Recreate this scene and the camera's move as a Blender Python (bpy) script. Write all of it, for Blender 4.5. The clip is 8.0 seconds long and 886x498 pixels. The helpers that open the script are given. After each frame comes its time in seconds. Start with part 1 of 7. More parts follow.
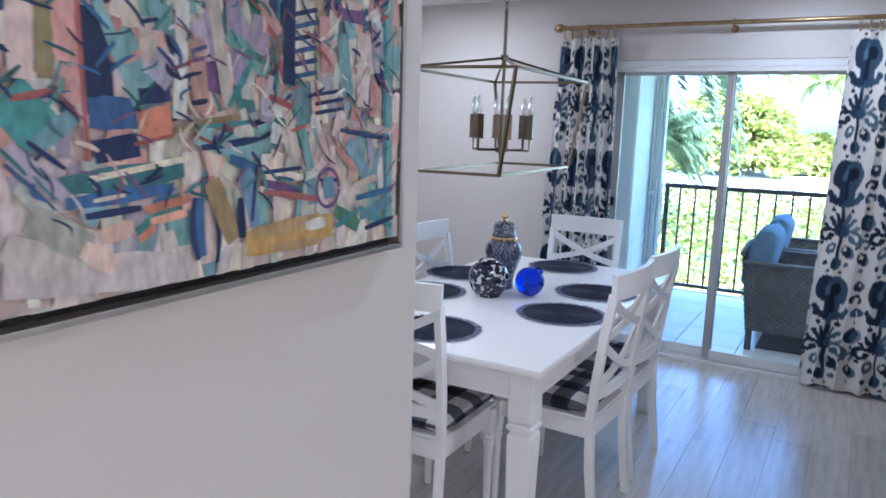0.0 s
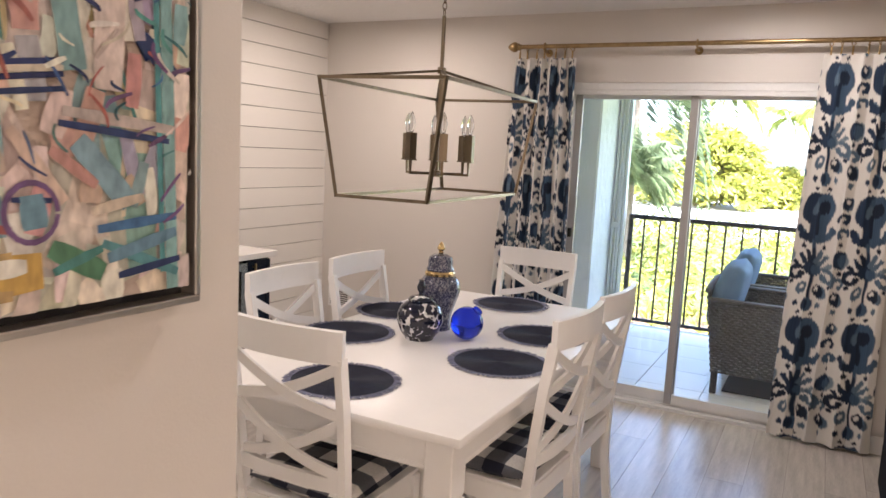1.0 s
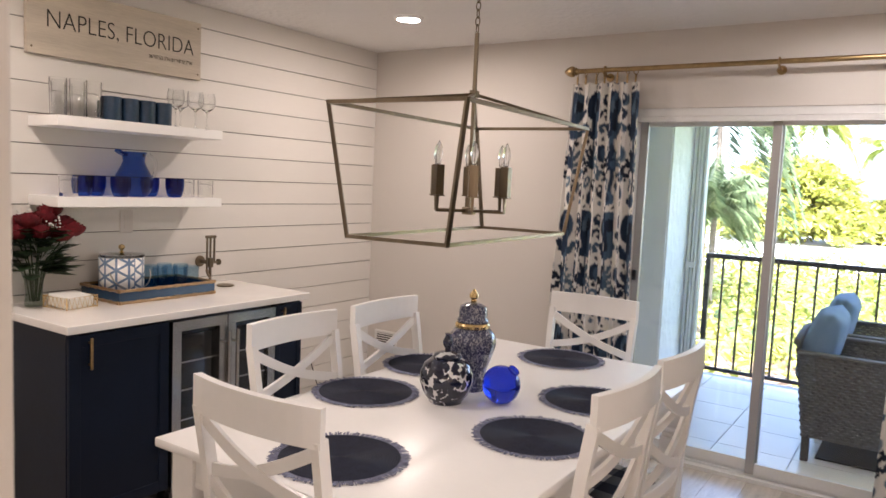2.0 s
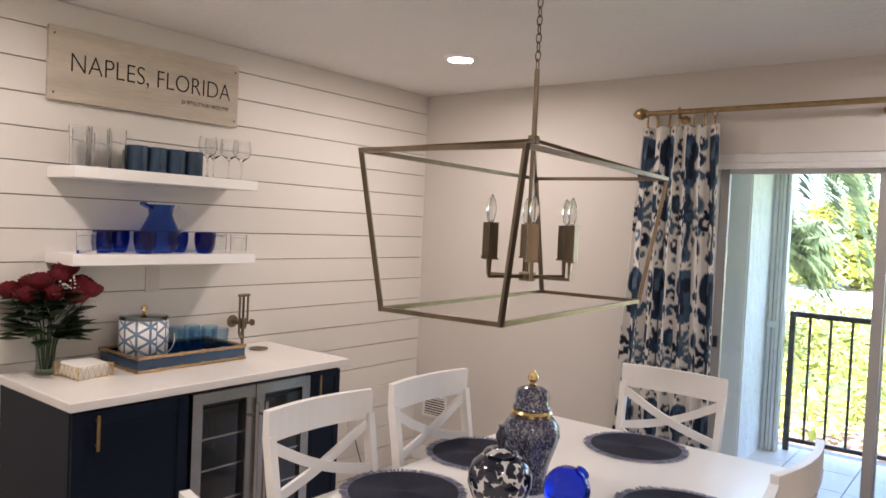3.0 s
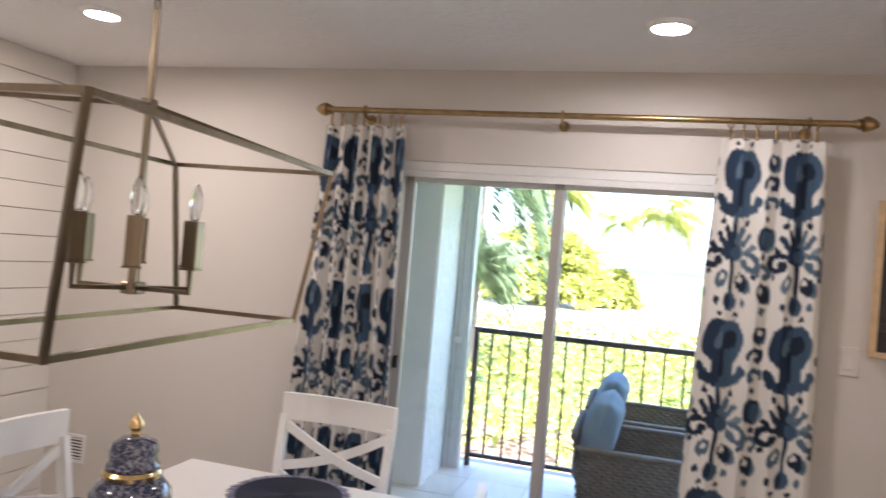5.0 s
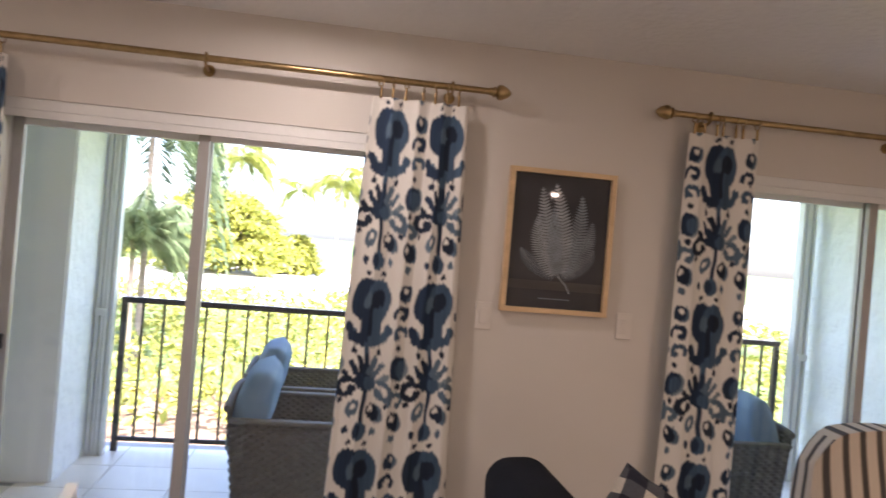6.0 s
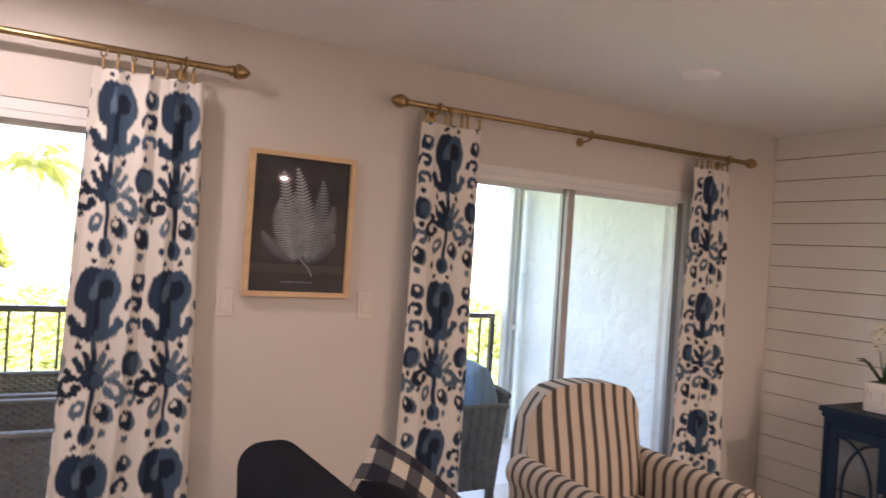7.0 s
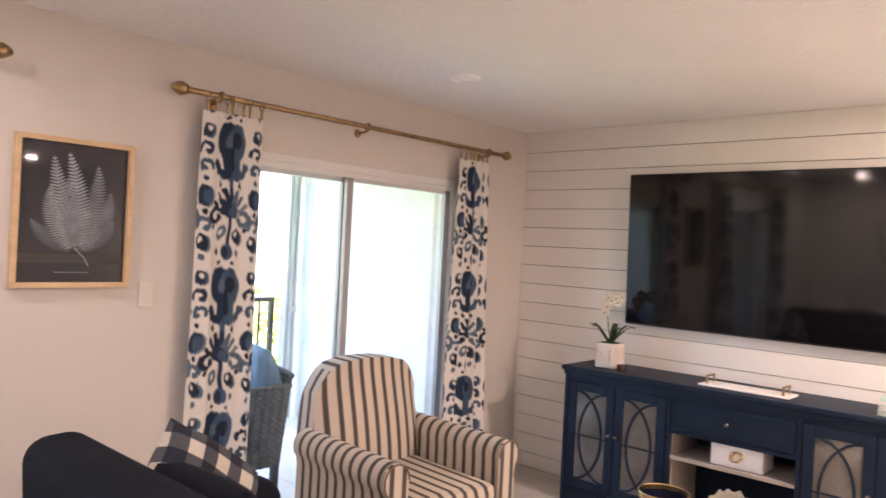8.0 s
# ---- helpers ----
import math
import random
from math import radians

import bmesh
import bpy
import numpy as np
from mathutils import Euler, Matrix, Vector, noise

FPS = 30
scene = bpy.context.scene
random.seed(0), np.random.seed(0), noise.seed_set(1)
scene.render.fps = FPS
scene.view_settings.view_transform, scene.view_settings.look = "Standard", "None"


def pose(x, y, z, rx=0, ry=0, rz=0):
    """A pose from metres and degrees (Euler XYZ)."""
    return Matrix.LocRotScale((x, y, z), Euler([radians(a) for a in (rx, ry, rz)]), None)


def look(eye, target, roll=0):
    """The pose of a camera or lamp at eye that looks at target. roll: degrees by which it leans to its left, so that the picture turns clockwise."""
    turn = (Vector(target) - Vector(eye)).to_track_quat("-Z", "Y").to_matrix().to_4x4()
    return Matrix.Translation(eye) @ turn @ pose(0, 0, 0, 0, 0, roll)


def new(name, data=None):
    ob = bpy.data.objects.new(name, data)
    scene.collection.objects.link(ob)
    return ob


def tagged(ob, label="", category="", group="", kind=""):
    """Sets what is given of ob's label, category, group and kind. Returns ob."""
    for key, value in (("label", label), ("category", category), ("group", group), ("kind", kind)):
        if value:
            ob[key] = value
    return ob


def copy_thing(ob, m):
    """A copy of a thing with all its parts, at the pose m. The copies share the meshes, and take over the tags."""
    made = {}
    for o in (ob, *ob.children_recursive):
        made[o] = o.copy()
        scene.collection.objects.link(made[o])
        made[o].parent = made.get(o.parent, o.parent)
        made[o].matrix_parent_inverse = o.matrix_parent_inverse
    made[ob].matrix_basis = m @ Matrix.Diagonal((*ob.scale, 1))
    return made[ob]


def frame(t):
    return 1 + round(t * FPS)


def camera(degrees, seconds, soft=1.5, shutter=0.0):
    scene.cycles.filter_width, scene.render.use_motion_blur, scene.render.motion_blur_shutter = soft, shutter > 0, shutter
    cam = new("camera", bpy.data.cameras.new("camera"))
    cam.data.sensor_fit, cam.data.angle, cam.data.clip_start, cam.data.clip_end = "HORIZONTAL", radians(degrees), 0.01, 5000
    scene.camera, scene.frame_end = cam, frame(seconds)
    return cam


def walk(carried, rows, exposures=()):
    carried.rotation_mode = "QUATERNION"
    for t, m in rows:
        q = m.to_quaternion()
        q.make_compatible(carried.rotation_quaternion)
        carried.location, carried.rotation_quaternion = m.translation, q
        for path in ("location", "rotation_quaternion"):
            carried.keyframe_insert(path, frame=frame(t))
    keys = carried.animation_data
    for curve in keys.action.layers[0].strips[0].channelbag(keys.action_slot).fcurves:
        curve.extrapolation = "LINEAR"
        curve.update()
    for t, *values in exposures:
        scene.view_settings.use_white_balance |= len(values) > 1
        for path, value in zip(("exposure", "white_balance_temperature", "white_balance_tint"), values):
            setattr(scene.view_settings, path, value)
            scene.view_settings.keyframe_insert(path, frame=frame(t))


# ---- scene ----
cam = camera(62.6, 8.0, shutter=0.24)
PATH = [
    (0, (0.774, 0.205, 1.563), (-0.195, 1.92, 1.22), 1.8),
    (0.5, (0.792, 0.418, 1.527), (-0.122, 2.171, 1.227), 2.5),
    (1, (0.742, 0.65, 1.537), (-0.171, 2.41, 1.271), 2.9),
    (1.5, (0.711, 0.864, 1.541), (-0.273, 2.591, 1.321), 2.7),
    (2.8, (0.552, 1.376, 1.571), (-0.682, 2.947, 1.464), 2.6),
    (3, (0.474, 1.423, 1.594), (-0.76, 2.995, 1.525), 2.6),
    (3.5, (0.402, 1.514, 1.606), (-0.814, 3.101, 1.569), 3.0),
    (4, (0.39, 1.652, 1.617), (-0.724, 3.313, 1.613), 3.6),
    (4.2, (0.386, 1.756, 1.587), (-0.682, 3.446, 1.611), 3.8),
    (5.3, (0.432, 2.004, 1.577), (0.167, 3.986, 1.571), 5.0),
    (5.5, (0.419, 2.052, 1.585), (0.345, 4.05, 1.565), 4.9),
    (6, (0.542, 2.162, 1.562), (0.843, 4.14, 1.56), 4.8),
    (6.5, (0.521, 2.192, 1.565), (1.222, 4.065, 1.562), 4.3),
    (7, (0.465, 2.151, 1.55), (1.465, 3.883, 1.561), 3.7),
    (7.5, (0.375, 2.053, 1.532), (1.637, 3.604, 1.547), 3.2),
    (8, (0.287, 2.007, 1.566), (1.769, 3.35, 1.561), 2.9),
]
EXPOSURES = [(0.0, 3.33, 4400, 13), (0.5, 3.42, 5350, 18), (1.0, 3.4, 5900, 20), (1.5, 3.38, 5900, 20), (3.0, 3.34, 5750, 19), (3.5, 3.36, 5750, 19), (4.0, 3.5, 5650, 18), (5.5, 3.26, 5650, 20), (6.0, 3.2, 6150, 25), (6.5, 3.22, 6250, 27), (7.0, 3.56, 6200, 30), (7.5, 3.96, 6150, 31), (8.0, 4.2, 6000, 29)]
walk(cam, [(t, look(eye, target, roll)) for t, eye, target, roll in PATH], EXPOSURES)


# ---- light ----
world = bpy.data.worlds.new("sky")
scene.world = world
world.use_nodes = True
wn = world.node_tree
sky = wn.nodes.new("ShaderNodeTexSky")
sky.sky_type = "NISHITA"
sky.sun_disc = False
sky.dust_density = 3.0
sky.sun_elevation = radians(52)
sky.sun_rotation = radians(150)
wn.links.new(sky.outputs[0], wn.nodes["Background"].inputs[0])
wn.nodes["Background"].inputs[1].default_value = 0.15
sun_data = bpy.data.lights.new("sun", "SUN")
sun_data.energy, sun_data.angle, sun_data.color = 3.8, radians(0.5), (1.0, 0.95, 0.86)
sun = new("sun", sun_data)
sun.matrix_world = look((0, 0, 30), (0 - 30 * math.sin(radians(150)) * 0.78, 0 - 30 * math.cos(radians(150)) * 0.78, 0))


# ---- materials ----
def nodes_of(name):
    m = bpy.data.materials.new(name)
    m.use_nodes = True
    t = m.node_tree
    return m, t, t.nodes["Principled BSDF"]


def mat(name, color, rough=0.5, metal=0.0, vary=0.08, scale=3.0, grain=60.0, bump=0.05, stretch=(1, 1, 1), coat=0.0, sheen=0.0):
    """A painted, cast or woven surface: broad stains, fine grain and a fine relief, in metres."""
    m, t, p = nodes_of(name)
    co = t.nodes.new("ShaderNodeTexCoord")
    mp = t.nodes.new("ShaderNodeMapping")
    mp.inputs["Scale"].default_value = stretch
    t.links.new(co.outputs["Object"], mp.inputs[0])
    big, fine = t.nodes.new("ShaderNodeTexNoise"), t.nodes.new("ShaderNodeTexNoise")
    big.inputs["Scale"].default_value, fine.inputs["Scale"].default_value = scale, grain
    big.inputs["Detail"].default_value, fine.inputs["Detail"].default_value = 4, 3
    for n in (big, fine):
        t.links.new(mp.outputs[0], n.inputs["Vector"])
    add = t.nodes.new("ShaderNodeMath")
    add.operation = "MULTIPLY_ADD"
    t.links.new(big.outputs[0], add.inputs[0])
    add.inputs[1].default_value = 0.7
    half = t.nodes.new("ShaderNodeMath")
    half.operation = "MULTIPLY"
    half.inputs[1].default_value = 0.3
    t.links.new(fine.outputs[0], half.inputs[0])
    t.links.new(half.outputs[0], add.inputs[2])
    ramp = t.nodes.new("ShaderNodeValToRGB")
    ramp.color_ramp.elements[0].position, ramp.color_ramp.elements[1].position = 0.3, 0.7
    lo, hi = [max(0, c * (1 - vary)) for c in color], [min(1, c * (1 + vary)) for c in color]
    ramp.color_ramp.elements[0].color, ramp.color_ramp.elements[1].color = (*lo, 1), (*hi, 1)
    t.links.new(add.outputs[0], ramp.inputs[0])
    t.links.new(ramp.outputs[0], p.inputs["Base Color"])
    p.inputs["Roughness"].default_value, p.inputs["Metallic"].default_value = rough, metal
    p.inputs["Coat Weight"].default_value, p.inputs["Sheen Weight"].default_value = coat, sheen
    if bump:
        b = t.nodes.new("ShaderNodeBump")
        b.inputs["Strength"].default_value, b.inputs["Distance"].default_value = bump, 0.01
        t.links.new(fine.outputs[0], b.inputs["Height"])
        t.links.new(b.outputs[0], p.inputs["Normal"])
    return m


def glass_pane(name, tint=(1, 1, 1), rough=0.0):
    """A thin sheet: clear, with a mirror's gloss that grows at a slant."""
    m, t, p = nodes_of(name)
    t.nodes.remove(p)
    clear, gloss, mix, fr, up, ad = (t.nodes.new("ShaderNode" + k) for k in ("BsdfTransparent", "BsdfGlossy", "MixShader", "LayerWeight", "Math", "Math"))
    clear.inputs[0].default_value = (*tint, 1)
    gloss.inputs["Roughness"].default_value = rough
    up.operation, ad.operation = "POWER", "MULTIPLY_ADD"
    fr.inputs[0].default_value = 0.5
    up.inputs[1].default_value, ad.inputs[1].default_value, ad.inputs[2].default_value = 4.0, 0.9, 0.035
    t.links.new(fr.outputs["Facing"], up.inputs[0])
    t.links.new(up.outputs[0], ad.inputs[0])
    t.links.new(ad.outputs[0], mix.inputs[0])
    t.links.new(clear.outputs[0], mix.inputs[1])
    t.links.new(gloss.outputs[0], mix.inputs[2])
    t.links.new(mix.outputs[0], t.nodes["Material Output"].inputs[0])
    return m


def solid_glass(name, color, rough=0.02):
    m, t, p = nodes_of(name)
    p.inputs["Base Color"].default_value = (*color, 1)
    p.inputs["Roughness"].default_value = rough
    p.inputs["Transmission Weight"].default_value = 1.0
    p.inputs["IOR"].default_value = 1.45
    return m


def glow(name, color, strength):
    m, t, p = nodes_of(name)
    p.inputs["Base Color"].default_value = (*color, 1)
    p.inputs["Emission Color"].default_value = (*color, 1)
    p.inputs["Emission Strength"].default_value = strength
    return m


def per_piece(m, amount=0.12):
    """Lets alike pieces differ a little in lightness."""
    t = m.node_tree
    p = t.nodes["Principled BSDF"]
    link = p.inputs["Base Color"].links[0]
    src = link.from_socket
    info, mr, hsv = t.nodes.new("ShaderNodeObjectInfo"), t.nodes.new("ShaderNodeMapRange"), t.nodes.new("ShaderNodeHueSaturation")
    mr.inputs[3].default_value, mr.inputs[4].default_value = 1 - amount, 1 + amount
    t.links.new(info.outputs["Random"], mr.inputs[0])
    t.links.new(mr.outputs[0], hsv.inputs["Value"])
    t.links.new(src, hsv.inputs["Color"])
    t.links.new(hsv.outputs[0], p.inputs["Base Color"])
    return m


WALL = mat("wall_paint", (0.635, 0.598, 0.556), 0.6, vary=0.02, scale=0.8, grain=220, bump=0.04)
CEIL = mat("ceiling_paint", (0.84, 0.825, 0.81), 0.8, vary=0.03, scale=1.5, grain=30, bump=0.7)
SHIPLAP = per_piece(mat("shiplap_paint", (0.76, 0.735, 0.69), 0.45, vary=0.02, scale=1.2, grain=90, bump=0.04, stretch=(1, 0.15, 1)), 0.02)
GAP = mat("shiplap_groove", (0.12, 0.11, 0.10), 0.8, vary=0.1)
WHITE = mat("white_lacquer", (0.88, 0.87, 0.85), 0.28, vary=0.02, scale=4, grain=50, bump=0.015)
PLATE = mat("switch_plastic", (0.67, 0.63, 0.585), 0.4, vary=0.02, bump=0.0)
TRIM = mat("trim_paint", (0.8, 0.79, 0.77), 0.4, vary=0.02, bump=0.02)
PLANK = per_piece(mat("vinyl_plank", (0.54, 0.50, 0.455), 0.24, vary=0.2, scale=5, grain=38, bump=0.06, stretch=(6, 0.6, 1)), 0.09)
SEAM = mat("floor_seam", (0.22, 0.2, 0.18), 0.7)
ALU = mat("white_aluminium", (0.72, 0.72, 0.71), 0.4, 0.0, vary=0.05, bump=0.02)
# the door stiles' white aluminium, with their backlit shade put into the colour
SHADED_ALU = mat("shaded_aluminium", (0.40, 0.39, 0.38), 0.4, 0.2, vary=0.06, bump=0.02)
BRASS = mat("antique_brass", (0.38, 0.27, 0.135), 0.32, 1.0, vary=0.25, scale=20, grain=120, bump=0.05)
GOLD = mat("polished_gold", (0.70, 0.52, 0.25), 0.24, 1.0, vary=0.12, scale=30)
BRONZE = mat("brushed_bronze", (0.20, 0.163, 0.115), 0.30, 1.0, vary=0.2, scale=25, grain=150, bump=0.04, stretch=(1, 1, 0.1))
STEEL = mat("brushed_steel", (0.44, 0.43, 0.415), 0.25, 1.0, vary=0.1, scale=8, grain=200, bump=0.03, stretch=(1, 0.05, 1))
NAVY = mat("navy_cabinet_paint", (0.004, 0.009, 0.023), 0.42, vary=0.15, scale=4, bump=0.02)
CONSOLE = mat("blue_console_paint", (0.007, 0.016, 0.033), 0.48, vary=0.2, scale=6, grain=90, bump=0.04)
QUARTZ = mat("white_quartz", (0.83, 0.81, 0.78), 0.18, vary=0.05, scale=6, grain=300, bump=0.0)
STUCCO = mat("white_stucco", (0.88, 0.88, 0.86), 0.85, vary=0.06, scale=2.5, grain=11, bump=1.0)
STUCCO.node_tree.nodes["Bump"].inputs["Distance"].default_value = 0.028
SMOOTH = mat("smooth_render", (0.87, 0.875, 0.87), 0.8, vary=0.03, bump=0.1)
TILE = per_piece(mat("balcony_tile", (0.86, 0.79, 0.72), 0.35, vary=0.06, scale=6, bump=0.03), 0.04)
GROUT = mat("grout", (0.4, 0.38, 0.36), 0.9)
RAIL = mat("dark_bronze_rail", (0.045, 0.04, 0.038), 0.4, 0.3, vary=0.2, scale=12, bump=0.03)
PANE = glass_pane("window_glass", (0.97, 0.985, 0.98))
CLEAR = solid_glass("drinking_glass", (0.97, 0.975, 0.975), 0.0)
BLACK = mat("black_plastic", (0.012, 0.012, 0.013), 0.3, vary=0.1)
for dull in (NAVY, CONSOLE):
    dull.node_tree.nodes["Principled BSDF"].inputs["Specular IOR Level"].default_value = 0.2


# ---- mesh helpers ----
def box(bm, x0, x1, y0, y1, z0, z1, bevel=0.0, m=None):
    r = bmesh.ops.create_cube(bm, size=1)
    vs = r["verts"]
    for v in vs:
        v.co = Vector(((x0 + x1) / 2 + v.co.x * (x1 - x0), (y0 + y1) / 2 + v.co.y * (y1 - y0), (z0 + z1) / 2 + v.co.z * (z1 - z0)))
    if bevel:
        es = list({e for v in vs for e in v.link_edges})
        vs = bmesh.ops.bevel(bm, geom=es, offset=bevel, segments=2, affect="EDGES", profile=0.5)["verts"]
        vs = list({v for v in vs})
    if m is not None:
        bmesh.ops.transform(bm, matrix=m, verts=[v for v in vs if v.is_valid])
    return vs


def boxed(*dims, bevel=0.0, m=None):
    bm = bmesh.new()
    box(bm, *dims, bevel=bevel, m=m)
    return bm


def lathe(profile, n=32, cx=0.0, cy=0.0, bm=None):
    """Turns a profile of (radius, height) round the upright axis."""
    bm = bm or bmesh.new()
    rings = []
    for r, z in profile:
        rings.append([bm.verts.new((cx + r * math.cos(2 * math.pi * k / n), cy + r * math.sin(2 * math.pi * k / n), z)) for k in range(n)] if r > 1e-5 else [bm.verts.new((cx, cy, z))])
    for a, b in zip(rings, rings[1:]):
        for k in range(n):
            q = [a[k % len(a)], a[(k + 1) % len(a)], b[(k + 1) % len(b)], b[k % len(b)]]
            q = list(dict.fromkeys(q))
            if len(q) > 2:
                try:
                    bm.faces.new(q)
                except ValueError:
                    pass
    return bm


def tube(points, r, n=10, bm=None, square=False, closed=False):
    """A bar along points; r may be one radius or one for each point."""
    bm = bm or bmesh.new()
    pts = [Vector(p) for p in points]
    rs = r if isinstance(r, (list, tuple)) else [r] * len(pts)
    if square:
        n = 4
    rings, last = [], None
    for i, p in enumerate(pts):
        if closed:
            d = (pts[(i + 1) % len(pts)] - pts[i - 1]).normalized()
        else:
            d = (pts[min(i + 1, len(pts) - 1)] - pts[max(i - 1, 0)]).normalized()
        if last is None:
            side = d.cross(Vector((0, 0, 1)))
            if side.length < 0.05:
                side = d.cross(Vector((0, 1, 0)))
            side.normalize()
        else:
            side = (last - d * last.dot(d)).normalized()
        last = side
        up = d.cross(side)
        off = math.pi / 4 if square else 0
        k2 = math.sqrt(2) if square else 1
        rings.append([bm.verts.new(p + k2 * rs[i] * (math.cos(off + 2 * math.pi * k / n) * side + math.sin(off + 2 * math.pi * k / n) * up)) for k in range(n)])
    pairs = list(zip(rings, rings[1:])) + ([(rings[-1], rings[0])] if closed else [])
    for a, b in pairs:
        for k in range(n):
            bm.faces.new((a[k], a[(k + 1) % n], b[(k + 1) % n], b[k]))
    if not closed:
        bm.faces.new(rings[0][::-1])
        bm.faces.new(rings[-1])
    return bm


def ribbon(points, width, thick, across=(0, 0, 1), bm=None):
    """A flat slat along points: width along `across`, thickness square to it."""
    bm = bm or bmesh.new()
    pts, rings = [Vector(p) for p in points], []
    for i, p in enumerate(pts):
        d = (pts[min(i + 1, len(pts) - 1)] - pts[max(i - 1, 0)]).normalized()
        a = Vector(across)
        a = (a - d * a.dot(d)).normalized()
        n = d.cross(a)
        rings.append([bm.verts.new(p + a * sa * width / 2 + n * sn * thick / 2) for sa, sn in ((1, 1), (-1, 1), (-1, -1), (1, -1))])
    for a, b in zip(rings, rings[1:]):
        for k in range(4):
            bm.faces.new((a[k], a[(k + 1) % 4], b[(k + 1) % 4], b[k]))
    bm.faces.new(rings[0][::-1])
    bm.faces.new(rings[-1])
    return bm


def cushion(w, d, h, puff=0.35, n=12, wobble=0.0, seed=0):
    """A stuffed cushion w by d by h about its centre: thick in the middle, thin along a seam, pinched corners."""
    bm = bmesh.new()
    sides = []
    for s in (1, -1):
        grid = []
        for i in range(n + 1):
            row = []
            for j in range(n + 1):
                u, v = 2 * i / n - 1, 2 * j / n - 1
                k = (1 - abs(u) ** 2.6) * (1 - abs(v) ** 2.6)
                t = max(k, 0) ** puff
                pull = 1 - 0.06 * (u * u * v * v)
                edge = 1 - 0.045 * (1 - v * v) * (abs(u) > 0.99) - 0.045 * (1 - u * u) * (abs(v) > 0.99)
                z = s * h / 2 * t
                if wobble:
                    z += wobble * s * t * noise.noise((u * 2 + seed, v * 2, seed))
                row.append(bm.verts.new((u * w / 2 * pull * edge, v * d / 2 * pull * edge, z)))
            grid.append(row)
        sides.append(grid)
        for i in range(n):
            for j in range(n):
                q = (grid[i][j], grid[i + 1][j], grid[i + 1][j + 1], grid[i][j + 1])
                bm.faces.new(q if s > 0 else q[::-1])
    bmesh.ops.remove_doubles(bm, verts=bm.verts, dist=1e-4)
    return bm


def part(name, bm, material, parent=None, label="", smooth=False, m=None):
    """Links a bmesh as one mesh object, under a thing if one is given."""
    me = bpy.data.meshes.new(name)
    if m is not None:
        bm.transform(m)
    bmesh.ops.recalc_face_normals(bm, faces=bm.faces)
    bm.to_mesh(me)
    bm.free()
    if smooth:
        me.polygons.foreach_set("use_smooth", [True] * len(me.polygons))
        if smooth != "all":
            me.set_sharp_from_angle(angle=radians(40))
    me.materials.append(material)
    ob = new(name, me)
    if parent is not None:
        ob.parent = parent
    if label:
        ob["label"] = label
    return ob


def thing(name, label, category, at=(0, 0, 0), turn=0.0, group="", kind=""):
    ob = new(name)
    ob.matrix_basis = pose(*at, 0, 0, turn)
    return tagged(ob, label, category, group, kind)


def shared(name, me, parent, m):
    ob = new(name, me)
    ob.parent = parent
    ob.matrix_basis = m
    return ob


# ---- the room's shell ----
NORTH, WEST, EAST, SOUTH, TOP = 5.20, -2.67, 4.68, -3.2, 2.44
OPENINGS = ((-0.78, 0.76), (2.16, 3.92))
HEAD = 2.01
BAL = -0.03


def structure(name, bm, material, label, category="wall", smooth=False):
    return tagged(part(name, bm, material, None, smooth=smooth), label, category, kind="structure")


bm = bmesh.new()
edges = [WEST - 0.2, OPENINGS[0][0], OPENINGS[0][1], OPENINGS[1][0], OPENINGS[1][1], EAST + 0.2]
for a, b in ((0, 1), (2, 3), (4, 5)):
    box(bm, edges[a], edges[b], NORTH, NORTH + 0.2, -0.1, HEAD)
box(bm, edges[0], edges[-1], NORTH, NORTH + 0.2, HEAD, TOP + 0.1)
wall_north = structure("wall_north", bm, WALL, "warm off-white painted wall with two sliding door openings")
structure("wall_south", boxed(0.04, EAST, SOUTH - 0.15, SOUTH, -0.1, TOP), WALL, "plain painted wall closing the living room")
wall_west = structure("wall_west", boxed(WEST - 0.2, WEST - 0.016, 1.4, NORTH, -0.1, TOP), GAP, "white shiplap board wall behind the bar")
wall_east = structure("wall_east", boxed(EAST + 0.016, EAST + 0.2, SOUTH, NORTH, -0.1, TOP), GAP, "white shiplap board wall behind the television")
structure("wall_partition", boxed(-0.10, 0.04, SOUTH, 1.40, -0.1, TOP, bevel=0.004), WALL, "off-white partition wall that carries the boat painting")
structure("wall_dining_south", boxed(WEST - 0.2, -0.10, 1.26, 1.40, -0.1, TOP), WALL, "plain painted wall closing the dining corner")
structure("ceiling", boxed(WEST - 0.2, EAST + 0.2, SOUTH - 0.15, NORTH + 0.2, TOP, TOP + 0.15), CEIL, "lightly textured white ceiling", "ceiling")
floor = structure("floor", boxed(WEST - 0.2, EAST + 0.2, SOUTH - 0.15, NORTH + 0.02, -0.15, -0.004), SEAM, "pale grey-brown wood plank floor", "floor")


def baseboards():
    runs = []
    for (a, b) in ((WEST, OPENINGS[0][0] - 0.02), (OPENINGS[0][1] + 0.02, OPENINGS[1][0] - 0.02), (OPENINGS[1][1] + 0.02, EAST)):
        runs.append((a, b, NORTH - 0.014, NORTH + 0.002))
    runs += [(0.038, 0.054, SOUTH, 1.414), (-0.11, 0.054, 1.398, 1.414)]
    for r in runs:
        structure("baseboard", boxed(*r, 0.0, 0.10, bevel=0.004), TRIM, "white painted baseboard along the wall", "baseboard")


baseboards()


